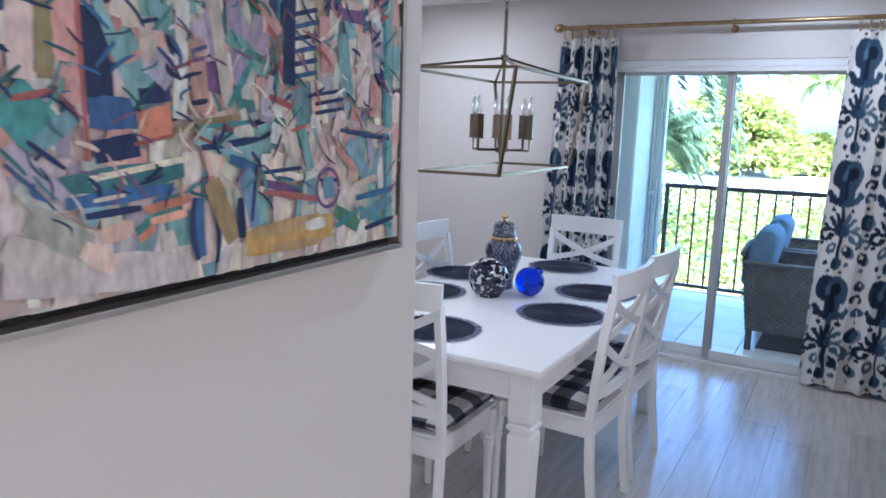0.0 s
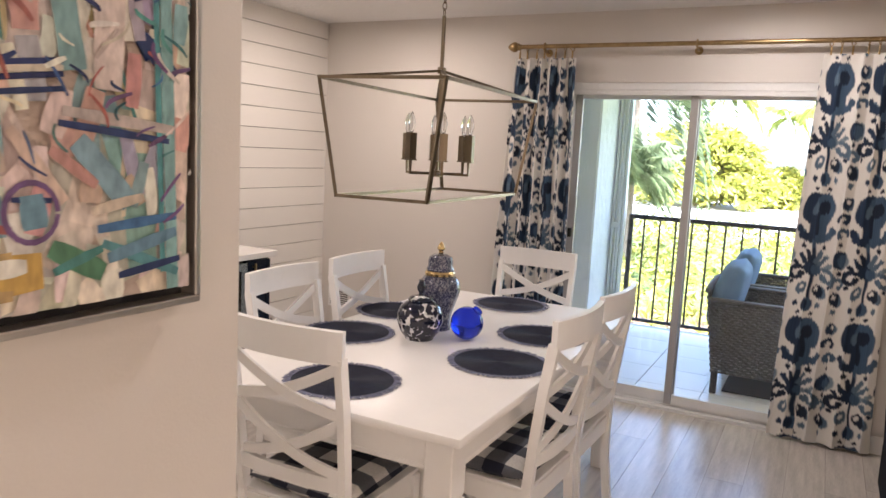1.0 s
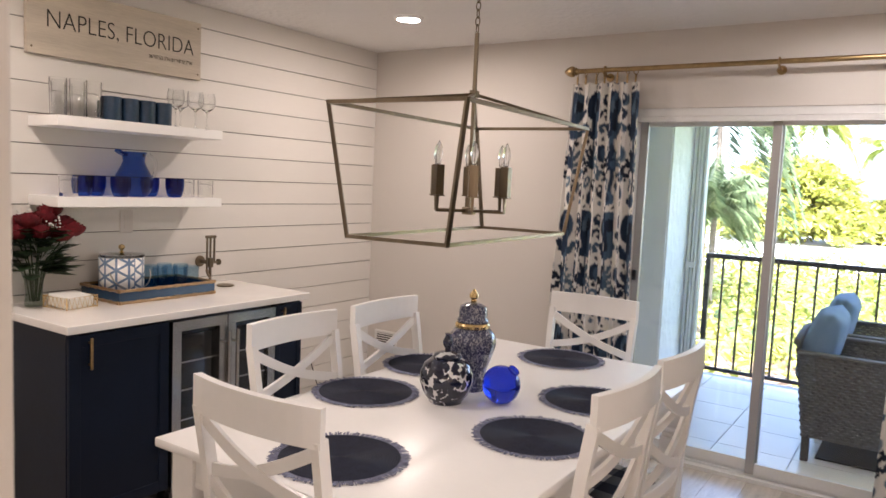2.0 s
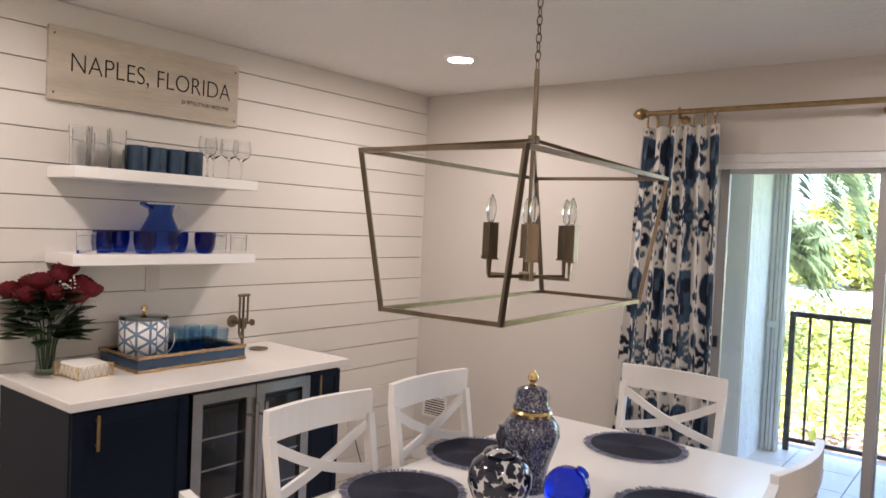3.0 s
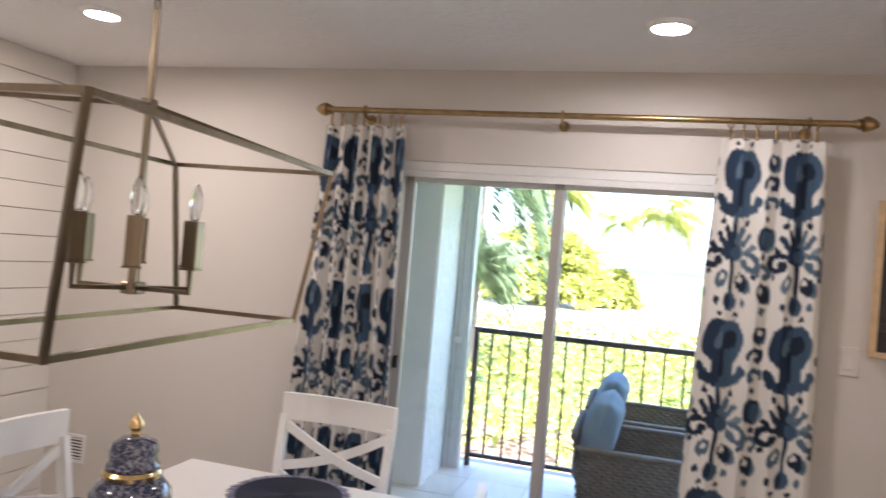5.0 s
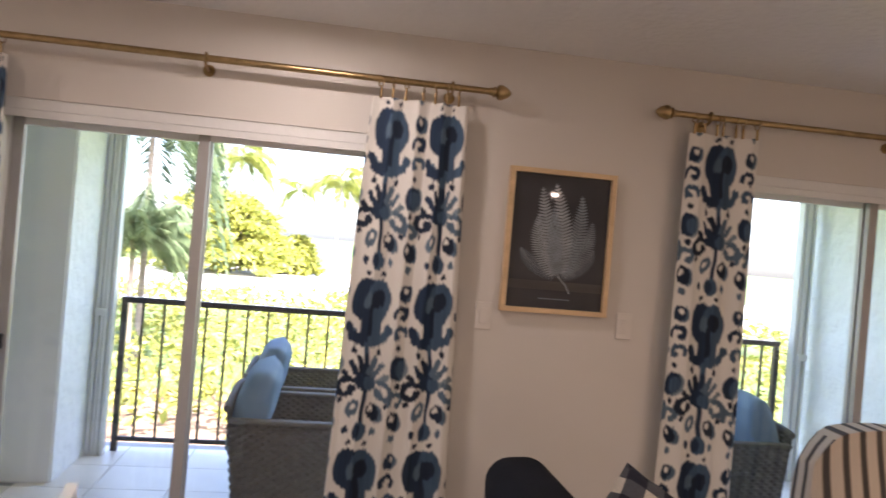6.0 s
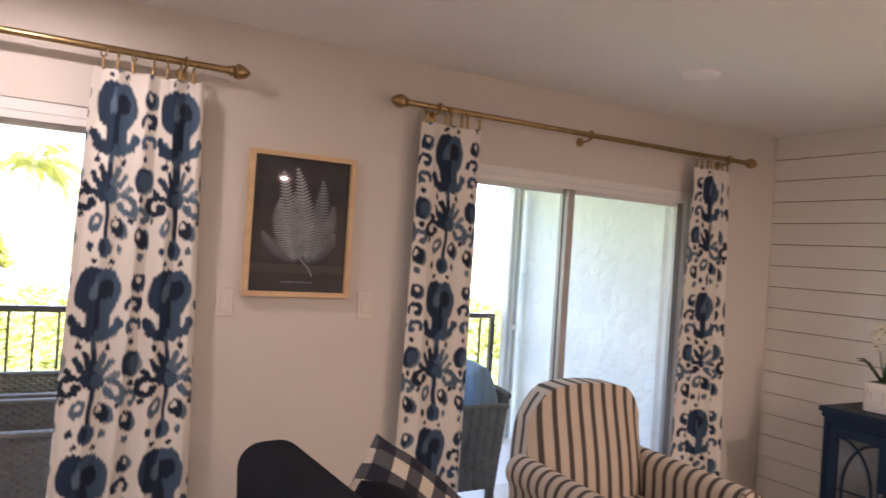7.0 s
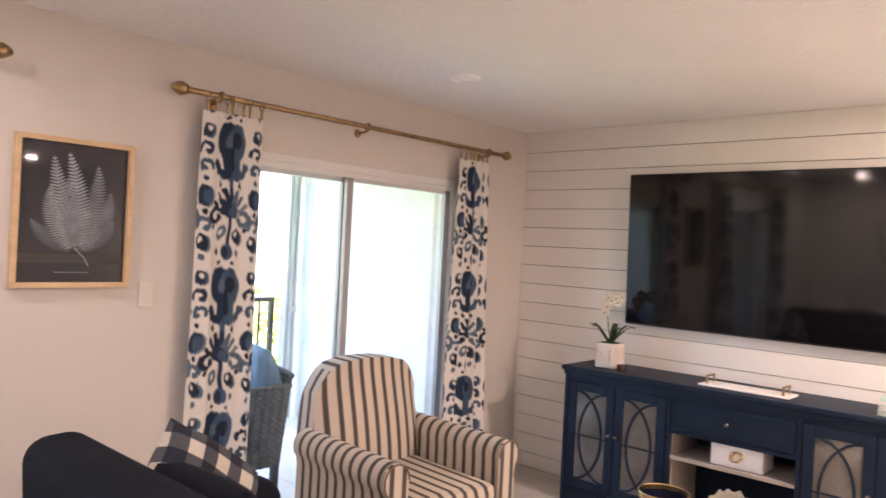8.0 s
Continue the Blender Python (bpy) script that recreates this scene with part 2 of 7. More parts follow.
# ---- recessed lamps ----
def downlight(x, y, watts, label):
    lit = watts > 0
    th = thing("recessed_downlight", label, "ceiling light", (x, y, TOP), group="recessed ceiling lights")
    part("trim_ring", lathe([(0.060, -0.010), (0.064, -0.016), (0.076, -0.014), (0.084, -0.006), (0.086, 0.0)], 28), LAMP_OFF, th, smooth=True)
    part("lens", lathe([(0.0, -0.014), (0.040, -0.0135), (0.0605, -0.011)], 28), LAMP_ON if lit else LAMP_OFF, th)
    if lit:
        d = bpy.data.lights.new("downlight_lamp", "AREA")
        d.shape, d.size, d.energy, d.color = "DISK", 0.1, watts, (1.0, 0.76, 0.52)
        o = new("downlight_lamp", d)
        o.parent = th
        o.matrix_basis = pose(0, 0, -0.022)


LAMP_ON = glow("lit_lens", (1.0, 0.9, 0.76), 22.0)
LAMP_OFF = mat("unlit_lens", (0.93, 0.925, 0.91), 0.5, vary=0.02)
# the one at (3.75, 1.75) is unseen, added to brighten the television wall
for x, y, w in ((-1.79, 4.38, 0.8), (-1.79, 2.15, 0.95), (0.42, 4.58, 0.2), (0.42, 2.15, 0.1), (3.5, -1.45, 4.4), (1.6, -1.45, 2.6), (3.75, 1.75, 4.2)):
    downlight(x, y, w, "lit warm recessed ceiling light")
downlight(3.09, 4.46, 0, "unlit white recessed ceiling light")


# ---- sliding doors ----
def slider(name, x0, x1, mid, label):
    """A two-panel aluminium sliding door in its frame."""
    y0 = NORTH + 0.035
    top = thing(name, label, "sliding door", kind="structure")
    part("head_track", boxed(x0, x1, y0 - 0.03, y0 + 0.10, HEAD - 0.045, HEAD, bevel=0.003), ALU, top)
    part("head_lip", boxed(x0, x1, y0 - 0.032, y0 - 0.026, HEAD - 0.075, HEAD - 0.046), ALU, top)
    part("sill_track", boxed(x0, x1, y0 - 0.03, y0 + 0.10, -0.004, 0.022, bevel=0.003), ALU, top)
    for k in (0.008, 0.055):
        part("sill_rib", boxed(x0 + 0.03, x1 - 0.03, y0 + k, y0 + k + 0.006, 0.023, 0.036), ALU, top)
    for a, b in ((x0, x0 + 0.032), (x1 - 0.032, x1)):
        part("jamb", boxed(a, b, y0 - 0.03, y0 + 0.10, 0.024, HEAD - 0.047, bevel=0.003), ALU, top)
    for (a, b, y) in ((x0 + 0.034, mid + 0.025, y0 + 0.045), (mid - 0.025, x1 - 0.034, y0 - 0.004)):
        panel = part("door_panel", boxed(a, a + 0.045, y, y + 0.03, 0.038, HEAD - 0.05, bevel=0.003), SHADED_ALU, top)
        part("stile", boxed(b - 0.045, b, y, y + 0.03, 0.038, HEAD - 0.05, bevel=0.003), SHADED_ALU, panel)
        part("rail", boxed(a + 0.046, b - 0.046, y, y + 0.03, 0.038, 0.10, bevel=0.003), ALU, panel)
        part("rail", boxed(a + 0.046, b - 0.046, y, y + 0.03, HEAD - 0.095, HEAD - 0.05, bevel=0.003), ALU, panel)
        g = part("pane", boxed(a + 0.044, b - 0.044, y + 0.013, y + 0.017, 0.098, HEAD - 0.093), PANE, panel)
        g.visible_shadow = False
    part("latch", boxed(x0 + 0.045, x0 + 0.068, y0 + 0.02, y0 + 0.046, 1.02, 1.08, bevel=0.004), BLACK, top, "small black door latch")
    return top


slider("door_1", *OPENINGS[0], 0.0, "white aluminium sliding glass door onto the balcony")
slider("door_2", *OPENINGS[1], 3.03, "white aluminium sliding glass door beside the armchair")


# ---- curtain rods and curtains ----
def curtain_rod(x0, x1, mid, label):
    y, z = NORTH - 0.09, 2.222
    rod = thing("curtain_rod", label, "curtain rod", (0, y, z), group="curtain rods")
    part("pole", tube([(x0 + 0.06, 0, 0), (x1 - 0.06, 0, 0)], 0.0135, 16), BRASS, rod, smooth=True)
    for x, s in ((x0, 1), (x1, -1)):
        prof = [(0.0, 0.0), (0.009, 0.002), (0.023, 0.020), (0.032, 0.042), (0.030, 0.056), (0.017, 0.065), (0.024, 0.072), (0.016, 0.080), (0.016, 0.092)]
        part("finial", lathe(prof, 20), BRASS, rod, smooth=True, m=Matrix.Translation((x, 0, 0)) @ Matrix.Rotation(radians(90 * s), 4, "Y"))
    for x in (x0 + 0.25, mid, x1 - 0.247):
        b = bmesh.new()
        tube([(x, 0.088, -0.03), (x, 0.03, -0.03), (x, 0.0, -0.02)], 0.006, 8, b)
        lathe([(0.0, 0.0), (0.024, 0.0), (0.024, 0.005), (0.0, 0.006)], 16, 0, 0, b2 := bmesh.new())
        part("bracket", b, BRASS, rod, smooth=True)
        part("wall_plate", b2, BRASS, rod, smooth=True, m=Matrix.Translation((x, 0.088, -0.03)) @ Matrix.Rotation(radians(90), 4, "X"))
        part("cradle", tube([(x + 0.0, 0.02 * math.cos(a), 0.02 * math.sin(a)) for a in np.linspace(0, 2 * math.pi, 14)[:-1]], 0.005, 6, closed=True), BRASS, rod, smooth=True)
    return rod


curtain_rod(-1.17, 1.222, 0.0, "antique brass curtain rod with acorn finials")
curtain_rod(1.858, 4.37, 3.03, "antique brass curtain rod with acorn finials")


def print_cloth():
    """Linen dyed with the colours that the cloth carries, with a fine weave; some daylight shines through it."""
    m, t, p = nodes_of("ikat_linen")
    N, L = t.nodes, t.links
    dye, uv = N.new("ShaderNodeAttribute"), N.new("ShaderNodeUVMap")
    dye.attribute_name = "dye"
    weave, mr, hsv = N.new("ShaderNodeTexNoise"), N.new("ShaderNodeMapRange"), N.new("ShaderNodeHueSaturation")
    weave.inputs["Scale"].default_value = 700
    mr.inputs[3].default_value, mr.inputs[4].default_value = 0.82, 1.16
    L.new(uv.outputs[0], weave.inputs["Vector"])
    L.new(weave.outputs[0], mr.inputs[0])
    L.new(mr.outputs[0], hsv.inputs["Value"])
    L.new(dye.outputs["Color"], hsv.inputs["Color"])
    L.new(hsv.outputs[0], p.inputs["Base Color"])
    p.inputs["Roughness"].default_value = 0.85
    b = N.new("ShaderNodeBump")
    b.inputs["Strength"].default_value, b.inputs["Distance"].default_value = 0.15, 0.002
    L.new(weave.outputs[0], b.inputs["Height"])
    L.new(b.outputs[0], p.inputs["Normal"])
    tr, mix = N.new("ShaderNodeBsdfTranslucent"), N.new("ShaderNodeMixShader")
    L.new(hsv.outputs[0], tr.inputs[0])
    mix.inputs[0].default_value = 0.12
    L.new(p.outputs[0], mix.inputs[1])
    L.new(tr.outputs[0], mix.inputs[2])
    L.new(mix.outputs[0], N["Material Output"].inputs[0])
    return m


IKAT = print_cloth()
REPEAT_W, REPEAT_H = 0.30, 0.69


def ikat_colours(u, v, seed):
    """The dyed pattern at places u along and v up the flat cloth, both in metres: paisley bulbs on anchors,
    fans with curls, commas and pendants, their edges feathered thread by thread."""
    rs = np.random.RandomState(seed)
    thread = np.floor(u / 0.0036).astype(int)
    slip, shade = rs.uniform(-1, 1, 4000), rs.uniform(-1, 1, 4000)
    v = v + 0.0052 * slip[thread % 4000] + 0.0025 * np.sin(v * 61 + 9 * slip[(thread + 7) % 4000]) + 0.006 * np.sin(u * 17 + 2.0)
    u = u + 0.005 * np.sin(v * 13 + seed) + 0.0025 * np.sin(v * 47)
    x = (u / REPEAT_W - np.floor(u / REPEAT_W) - 0.5) * 0.262
    q = REPEAT_H - (v / REPEAT_H - np.floor(v / REPEAT_H)) * REPEAT_H
    white, dark, navy, mid, slate, pale = ((0.80, 0.775, 0.73), (0.008, 0.018, 0.042), (0.012, 0.030, 0.068), (0.052, 0.098, 0.165), (0.095, 0.15, 0.215), (0.19, 0.25, 0.30))
    col = np.empty(u.shape + (3,))
    col[:] = white

    shapes = []

    def lay(dist, color, soft=0.0022):
        k = np.clip(0.5 - dist / (2 * soft), 0, 1)[..., None]
        col[:] = col * (1 - k) + np.array(color) * k

    def oval(cx, cy, rx, ry, color, rot=0.0, x0=None):
        shapes.append(("oval", (cx, cy, rx, ry, rot), color, x0))

    def bar(ax, ay, bx, by, r, color, x0=None):
        shapes.append(("bar", (ax, ay, bx, by, r), color, x0))

    def draw(kind, at, color, x0, dx=0.0, dy=0.0):
        xx, qq = (x if x0 is None else x0) - dx, q - dy
        if kind == "oval":
            cx, cy, rx, ry, rot = at
            a, b = xx - cx, qq - cy
            c, d = math.cos(radians(rot)), math.sin(radians(rot))
            a, b = a * c + b * d, b * c - a * d
            lay((np.sqrt((a / rx) ** 2 + (b / ry) ** 2) - 1) * min(rx, ry), color)
        else:
            ax, ay, bx, by, r = at
            a, b = xx - ax, qq - ay
            ex, ey = bx - ax, by - ay
            k = np.clip((a * ex + b * ey) / (ex * ex + ey * ey), 0, 1)
            lay(np.hypot(a - ex * k, b - ey * k) - r, color)

    def hook(cx, cy, r, thick, color, start, turn, x0=None):
        """A curl: an open ring that ends in a drop."""
        last = None
        for k in range(9):
            a = radians(start + turn * k / 8)
            rr = r * (1 - 0.35 * k / 8)
            pt = (cx + rr * math.cos(a), cy - rr * math.sin(a))
            if last:
                bar(*last, *pt, thick, color, x0)
            last = pt
        oval(*last, thick * 1.5, thick * 1.5, color, 0, x0)

    # the slim column between the bulbs
    w = np.where(x > 0, x - 0.131, x + 0.131)
    oval(0.0, 0.050, 0.022, 0.034, navy, 12, w)
    oval(0.006, 0.040, 0.008, 0.012, white, 0, w)
    hook(0.0, 0.135, 0.029, 0.0095, navy, 200, -250, w)
    hook(0.0, 0.215, 0.027, 0.0095, mid, -20, 250, w)
    oval(0.0, 0.275, 0.009, 0.012, dark, 0, w)
    oval(-0.004, 0.355, 0.034, 0.050, navy, 0, w)
    oval(0.008, 0.360, 0.020, 0.036, mid, 0, w)
    oval(0.0, 0.430, 0.010, 0.015, dark, 0, w)
    hook(0.0, 0.490, 0.029, 0.010, slate, 200, -260, w)
    oval(0.0, 0.575, 0.024, 0.040, dark, -10, w)
    oval(-0.006, 0.565, 0.008, 0.013, white, 0, w)
    oval(0.0, 0.645, 0.011, 0.016, slate, 0, w)
    # the bulb, its stem and anchor
    oval(-0.026, 0.092, 0.054, 0.086, navy)
    oval(0.026, 0.098, 0.052, 0.090, mid)
    oval(-0.016, 0.100, 0.015, 0.036, slate)
    oval(0.022, 0.088, 0.028, 0.038, dark)
    bar(-0.012, 0.150, -0.012, 0.260, 0.022, navy)
    bar(0.022, 0.160, 0.022, 0.262, 0.023, mid)
    bar(0.004, 0.120, 0.004, 0.230, 0.010, dark)
    for sx, ink in ((-1, navy), (1, mid)):
        bar(sx * 0.020, 0.262, sx * 0.060, 0.244, 0.020, ink)
        bar(sx * 0.060, 0.244, sx * 0.078, 0.212, 0.013, ink)
        oval(sx * 0.079, 0.204, 0.015, 0.018, ink)
        bar(sx * 0.048, 0.270, sx * 0.048, 0.292, 0.0022, dark)
        oval(sx * 0.048, 0.302, 0.0115, 0.014, dark)
    # the fan with its curls
    bar(0.0, 0.275, 0.0, 0.440, 0.011, mid)
    for k, (tx, ty) in enumerate(((-0.082, 0.392), (-0.060, 0.352), (-0.030, 0.330), (0.0, 0.322), (0.032, 0.330), (0.062, 0.352), (0.084, 0.392))):
        ink = (dark, navy, dark, navy, slate, slate, pale)[k]
        bar(0.0, 0.428, tx * 0.7, ty + 0.030, 0.0115, ink)
        bar(tx * 0.7, ty + 0.030, tx, ty, 0.0105, ink)
    oval(-0.006, 0.425, 0.036, 0.034, navy)
    oval(0.016, 0.430, 0.022, 0.028, mid)
    hook(-0.074, 0.455, 0.036, 0.0115, dark, 70, 280)
    hook(0.074, 0.460, 0.036, 0.0115, slate, 110, -280)
    oval(-0.088, 0.505, 0.0095, 0.012, dark)
    oval(0.088, 0.510, 0.0095, 0.012, navy)
    # commas and the bud over the next bulb
    oval(-0.036, 0.535, 0.022, 0.038, slate, 14)
    oval(-0.034, 0.530, 0.008, 0.014, white, 14)
    oval(0.044, 0.545, 0.025, 0.038, dark, -16)
    oval(0.034, 0.532, 0.010, 0.013, white)
    bar(0.002, 0.460, 0.002, 0.590, 0.009, navy)
    oval(0.0, 0.625, 0.026, 0.040, mid)
    oval(-0.010, 0.625, 0.014, 0.030, navy)
    for sx in (-1, 1):
        oval(sx * 0.052, 0.625, 0.012, 0.017, navy if sx < 0 else slate)
        oval(sx * 0.030, 0.675, 0.009, 0.010, dark)
    # the second, paler dye lies a little aside of every dark shape
    for kind, at, color, x0 in shapes:
        if color in (dark, navy) and (at[2] if kind == "oval" else at[4]) > (0.019 if kind == "oval" else 0.0118):
            draw(kind, at, slate if (int(at[0] * 1000) + int(at[1] * 1000)) % 3 else pale, x0, 0.013, 0.005)
    for kind, at, color, x0 in shapes:
        draw(kind, at, color, x0)
    fade = 1 + 0.14 * shade[thread % 4000] + 0.10 * np.sin(u * 31 + v * 3.1 + seed)
    inked = (col[..., 2] < 0.5)[..., None]
    return np.where(inked, col * fade[..., None], col)


def curtain(top, bottom, folds, seed, shift, deep, label):
    """A pinch-hung panel: folds tight at the head and looser at the hem, with rings above."""
    y, z0, z1 = NORTH - 0.085, 0.02, 2.15
    th = thing("curtain", label, "curtain", group="curtains")
    rng = random.Random(seed)
    nu, nv = folds * 38, 420
    ph = np.array([rng.uniform(-0.5, 0.5) for _ in range(folds + 2)])
    amp = np.array([rng.uniform(0.7, 1.25) for _ in range(folds + 2)])
    v, k = np.meshgrid(np.linspace(0, 1, nv + 1), np.linspace(0, folds, nu + 1), indexing="ij")
    f = np.minimum(k.astype(int), folds - 1)
    w = amp[f] * (1 - (k - f)) + amp[f + 1] * (k - f)
    a, b = top[0] + (bottom[0] - top[0]) * v ** 0.8, top[1] + (bottom[1] - top[1]) * v ** 0.8
    turn = 2 * math.pi * k + 0.9 * np.sin(2 * v + seed) + 0.35 * np.sin(5 * v + 1.7 * k)
    wave = (np.sin(turn) + 0.22 * np.sin(2 * turn + 1.0)) * deep * (0.6 + 0.5 * v) * w
    xs = a + (b - a) * k / folds + 0.45 * deep * np.sin(2 * turn + ph[f]) * (0.5 + 0.5 * v)
    ys = y + wave + 0.006 * np.sin(1.9 * k + 7 * v + seed) * v
    zs = z1 - (z1 - z0) * v + 0.003 * np.sin(9 * k) * (v > 0.995)
    step = np.hypot(np.diff(xs, axis=1), np.diff(ys, axis=1)).mean(axis=0)
    flat = np.concatenate([[0.0], np.cumsum(step)])[None, :] + 0 * v
    me = bpy.data.meshes.new("cloth")
    ids = np.arange((nv + 1) * (nu + 1)).reshape(nv + 1, nu + 1)
    quads = np.stack([ids[:-1, :-1], ids[:-1, 1:], ids[1:, 1:], ids[1:, :-1]], axis=-1).reshape(-1, 4)
    me.from_pydata(np.stack([xs, ys, zs], axis=-1).reshape(-1, 3).tolist(), [], quads.tolist())
    dye = me.color_attributes.new("dye", "FLOAT_COLOR", "POINT")
    rgb = ikat_colours(flat - flat[0, -1] / 2 + REPEAT_W * (10.5 + shift), zs - 0.04, seed).reshape(-1, 3)
    dye.data.foreach_set("color", np.concatenate([rgb, np.ones((len(rgb), 1))], axis=1).astype(np.float32).ravel())
    uv = np.stack([flat, zs], axis=-1).reshape(-1, 2)[quads.ravel()]
    me.uv_layers.new(name="UVMap").data.foreach_set("uv", uv.astype(np.float32).ravel())
    me.polygons.foreach_set("use_smooth", [True] * len(me.polygons))
    me.materials.append(IKAT)
    cloth = new("cloth", me)
    cloth.parent = th
    so = cloth.modifiers.new("thickness", "SOLIDIFY")
    so.thickness = 0.003
    for k in range(7):
        x = top[0] + (top[1] - top[0]) * (k + 0.5 + rng.uniform(-0.25, 0.25)) / 7
        ring = tube([(x + rng.uniform(-0.004, 0.004), NORTH - 0.09 + 0.021 * math.cos(q), 2.212 + 0.021 * math.sin(q)) for q in np.linspace(0, 2 * math.pi, 15)[:-1]], 0.003, 6, closed=True)
        part("curtain_ring", ring, BRASS, th, "brass curtain ring with clip", smooth=True, m=Matrix.Translation((x, NORTH - 0.09, 2.212)) @ Matrix.Rotation(rng.uniform(-0.5, 0.5), 4, "Z") @ Matrix.Translation((-x, -(NORTH - 0.09), -2.212)))
        part("clip", boxed(x - 0.005, x + 0.005, NORTH - 0.094, NORTH - 0.084, 2.145, 2.19, bevel=0.002), BRASS, th)
    return th


curtain((-1.12, -0.71), (-1.19, -0.66), 6, 3, 0.45, 0.036, "white linen curtain with navy ikat print, drawn aside")
curtain((0.66, 1.045), (0.575, 1.09), 4, 5, 0.5, 0.016, "white linen curtain with navy ikat print, drawn aside")
curtain((2.02, 2.345), (1.99, 2.345), 3, 8, 0.0, 0.014, "white linen curtain with navy ikat print beside the art")
curtain((3.83, 4.125), (3.77, 4.22), 4, 11, 0.0, 0.018, "white linen curtain with navy ikat print in the corner")


# ---- chandelier ----
def chandelier():
    th = thing("chandelier", "bronze open-cage lantern chandelier hanging on a chain", "chandelier", (-0.72, 3.3755, 0.0), 3.2)
    zt, zb, hub = 1.785, 1.354, 1.866
    tx, ty, bx, by = 0.257, 0.511, 0.189, 0.4765
    tc = [(sx * tx, sy * ty, zt) for sx, sy in ((1, -1), (1, 1), (-1, 1), (-1, -1))]
    bc = [(sx * bx, sy * by, zb) for sx, sy in ((1, -1), (1, 1), (-1, 1), (-1, -1))]
    r = 0.0062
    for c in (tc, bc):
        for a, b in zip(c, c[1:] + c[:1]):
            part("cage_bar", tube([a, b], r, square=True), BRONZE, th)
    for a, b in zip(tc, bc):
        part("cage_post", tube([(a[0], a[1], a[2] + r), (b[0], b[1], b[2] - r)], r, square=True), BRONZE, th)
    for a in tc:
        part("roof_bar", tube([a, (0, 0, hub)], 0.005, square=True), BRONZE, th)
    part("hub", boxed(-0.014, 0.014, -0.014, 0.014, hub - 0.012, hub + 0.014, bevel=0.003), BRONZE, th)
    part("stem", tube([(0, 0, hub + 0.014), (0, 0, 2.085)], 0.006, square=True), BRONZE, th)
    part("inner_stem", tube([(0, 0, 1.43), (0, 0, hub - 0.01)], 0.006, square=True), BRONZE, th)
    part("centre_block", boxed(-0.02, 0.02, -0.02, 0.02, 1.428, 1.456, bevel=0.003), BRONZE, th)
    for k in range(6):
        a = radians(303 + 60 * k)
        R = 0.140
        d = Vector((math.cos(a), math.sin(a), 0))
        e = d * R
        part("arm", tube([d * 0.02 + Vector((0, 0, 1.442)), e + Vector((0, 0, 1.442)), e + Vector((0, 0, 1.498))], 0.0052, square=True), BRONZE, th)
        part("candle_sleeve", boxed(-0.0165, 0.0165, -0.0165, 0.0165, 1.4985, 1.606, bevel=0.001, m=Matrix.Translation(e) @ Matrix.Rotation(a, 4, "Z")), BRONZE, th)
        part("drip_plate", boxed(-0.0195, 0.0195, -0.0195, 0.0195, 1.4935, 1.4983, bevel=0.001, m=Matrix.Translation(e) @ Matrix.Rotation(a, 4, "Z")), BRONZE, th)
        bulb = part("bulb", lathe([(0.0, 1.606), (0.0075, 1.608), (0.010, 1.622), (0.0148, 1.640), (0.0145, 1.652), (0.0105, 1.670), (0.005, 1.684), (0.0, 1.692)], 14), CLEAR, th, "clear unlit candle bulb", smooth="all", m=Matrix.Translation(e))
        bulb.visible_shadow = False
        part("filament", tube([(e.x - 0.003, e.y, 1.612), (e.x - 0.004, e.y, 1.655), (e.x + 0.004, e.y, 1.655), (e.x + 0.003, e.y, 1.612)], 0.0012, 5), TRIM, bulb)
    z, k = 2.085, 0
    while z < TOP - 0.04:
        flat = []
        for q in np.linspace(0, 2 * math.pi, 15)[:-1]:
            w, h = 0.0085 * math.cos(q), 0.0165 * math.sin(q)
            flat.append((w, 0, z + 0.014 + h) if k % 2 else (0, w, z + 0.014 + h))
        part("chain_link", tube(flat, 0.0022, 6, closed=True), BRONZE, th, smooth=True)
        z += 0.027
        k += 1
    part("canopy", lathe([(0.0, TOP - 0.035), (0.012, TOP - 0.032), (0.055, TOP - 0.018), (0.06, TOP), (0.0, TOP)], 24), BRONZE, th, smooth=True)


chandelier()


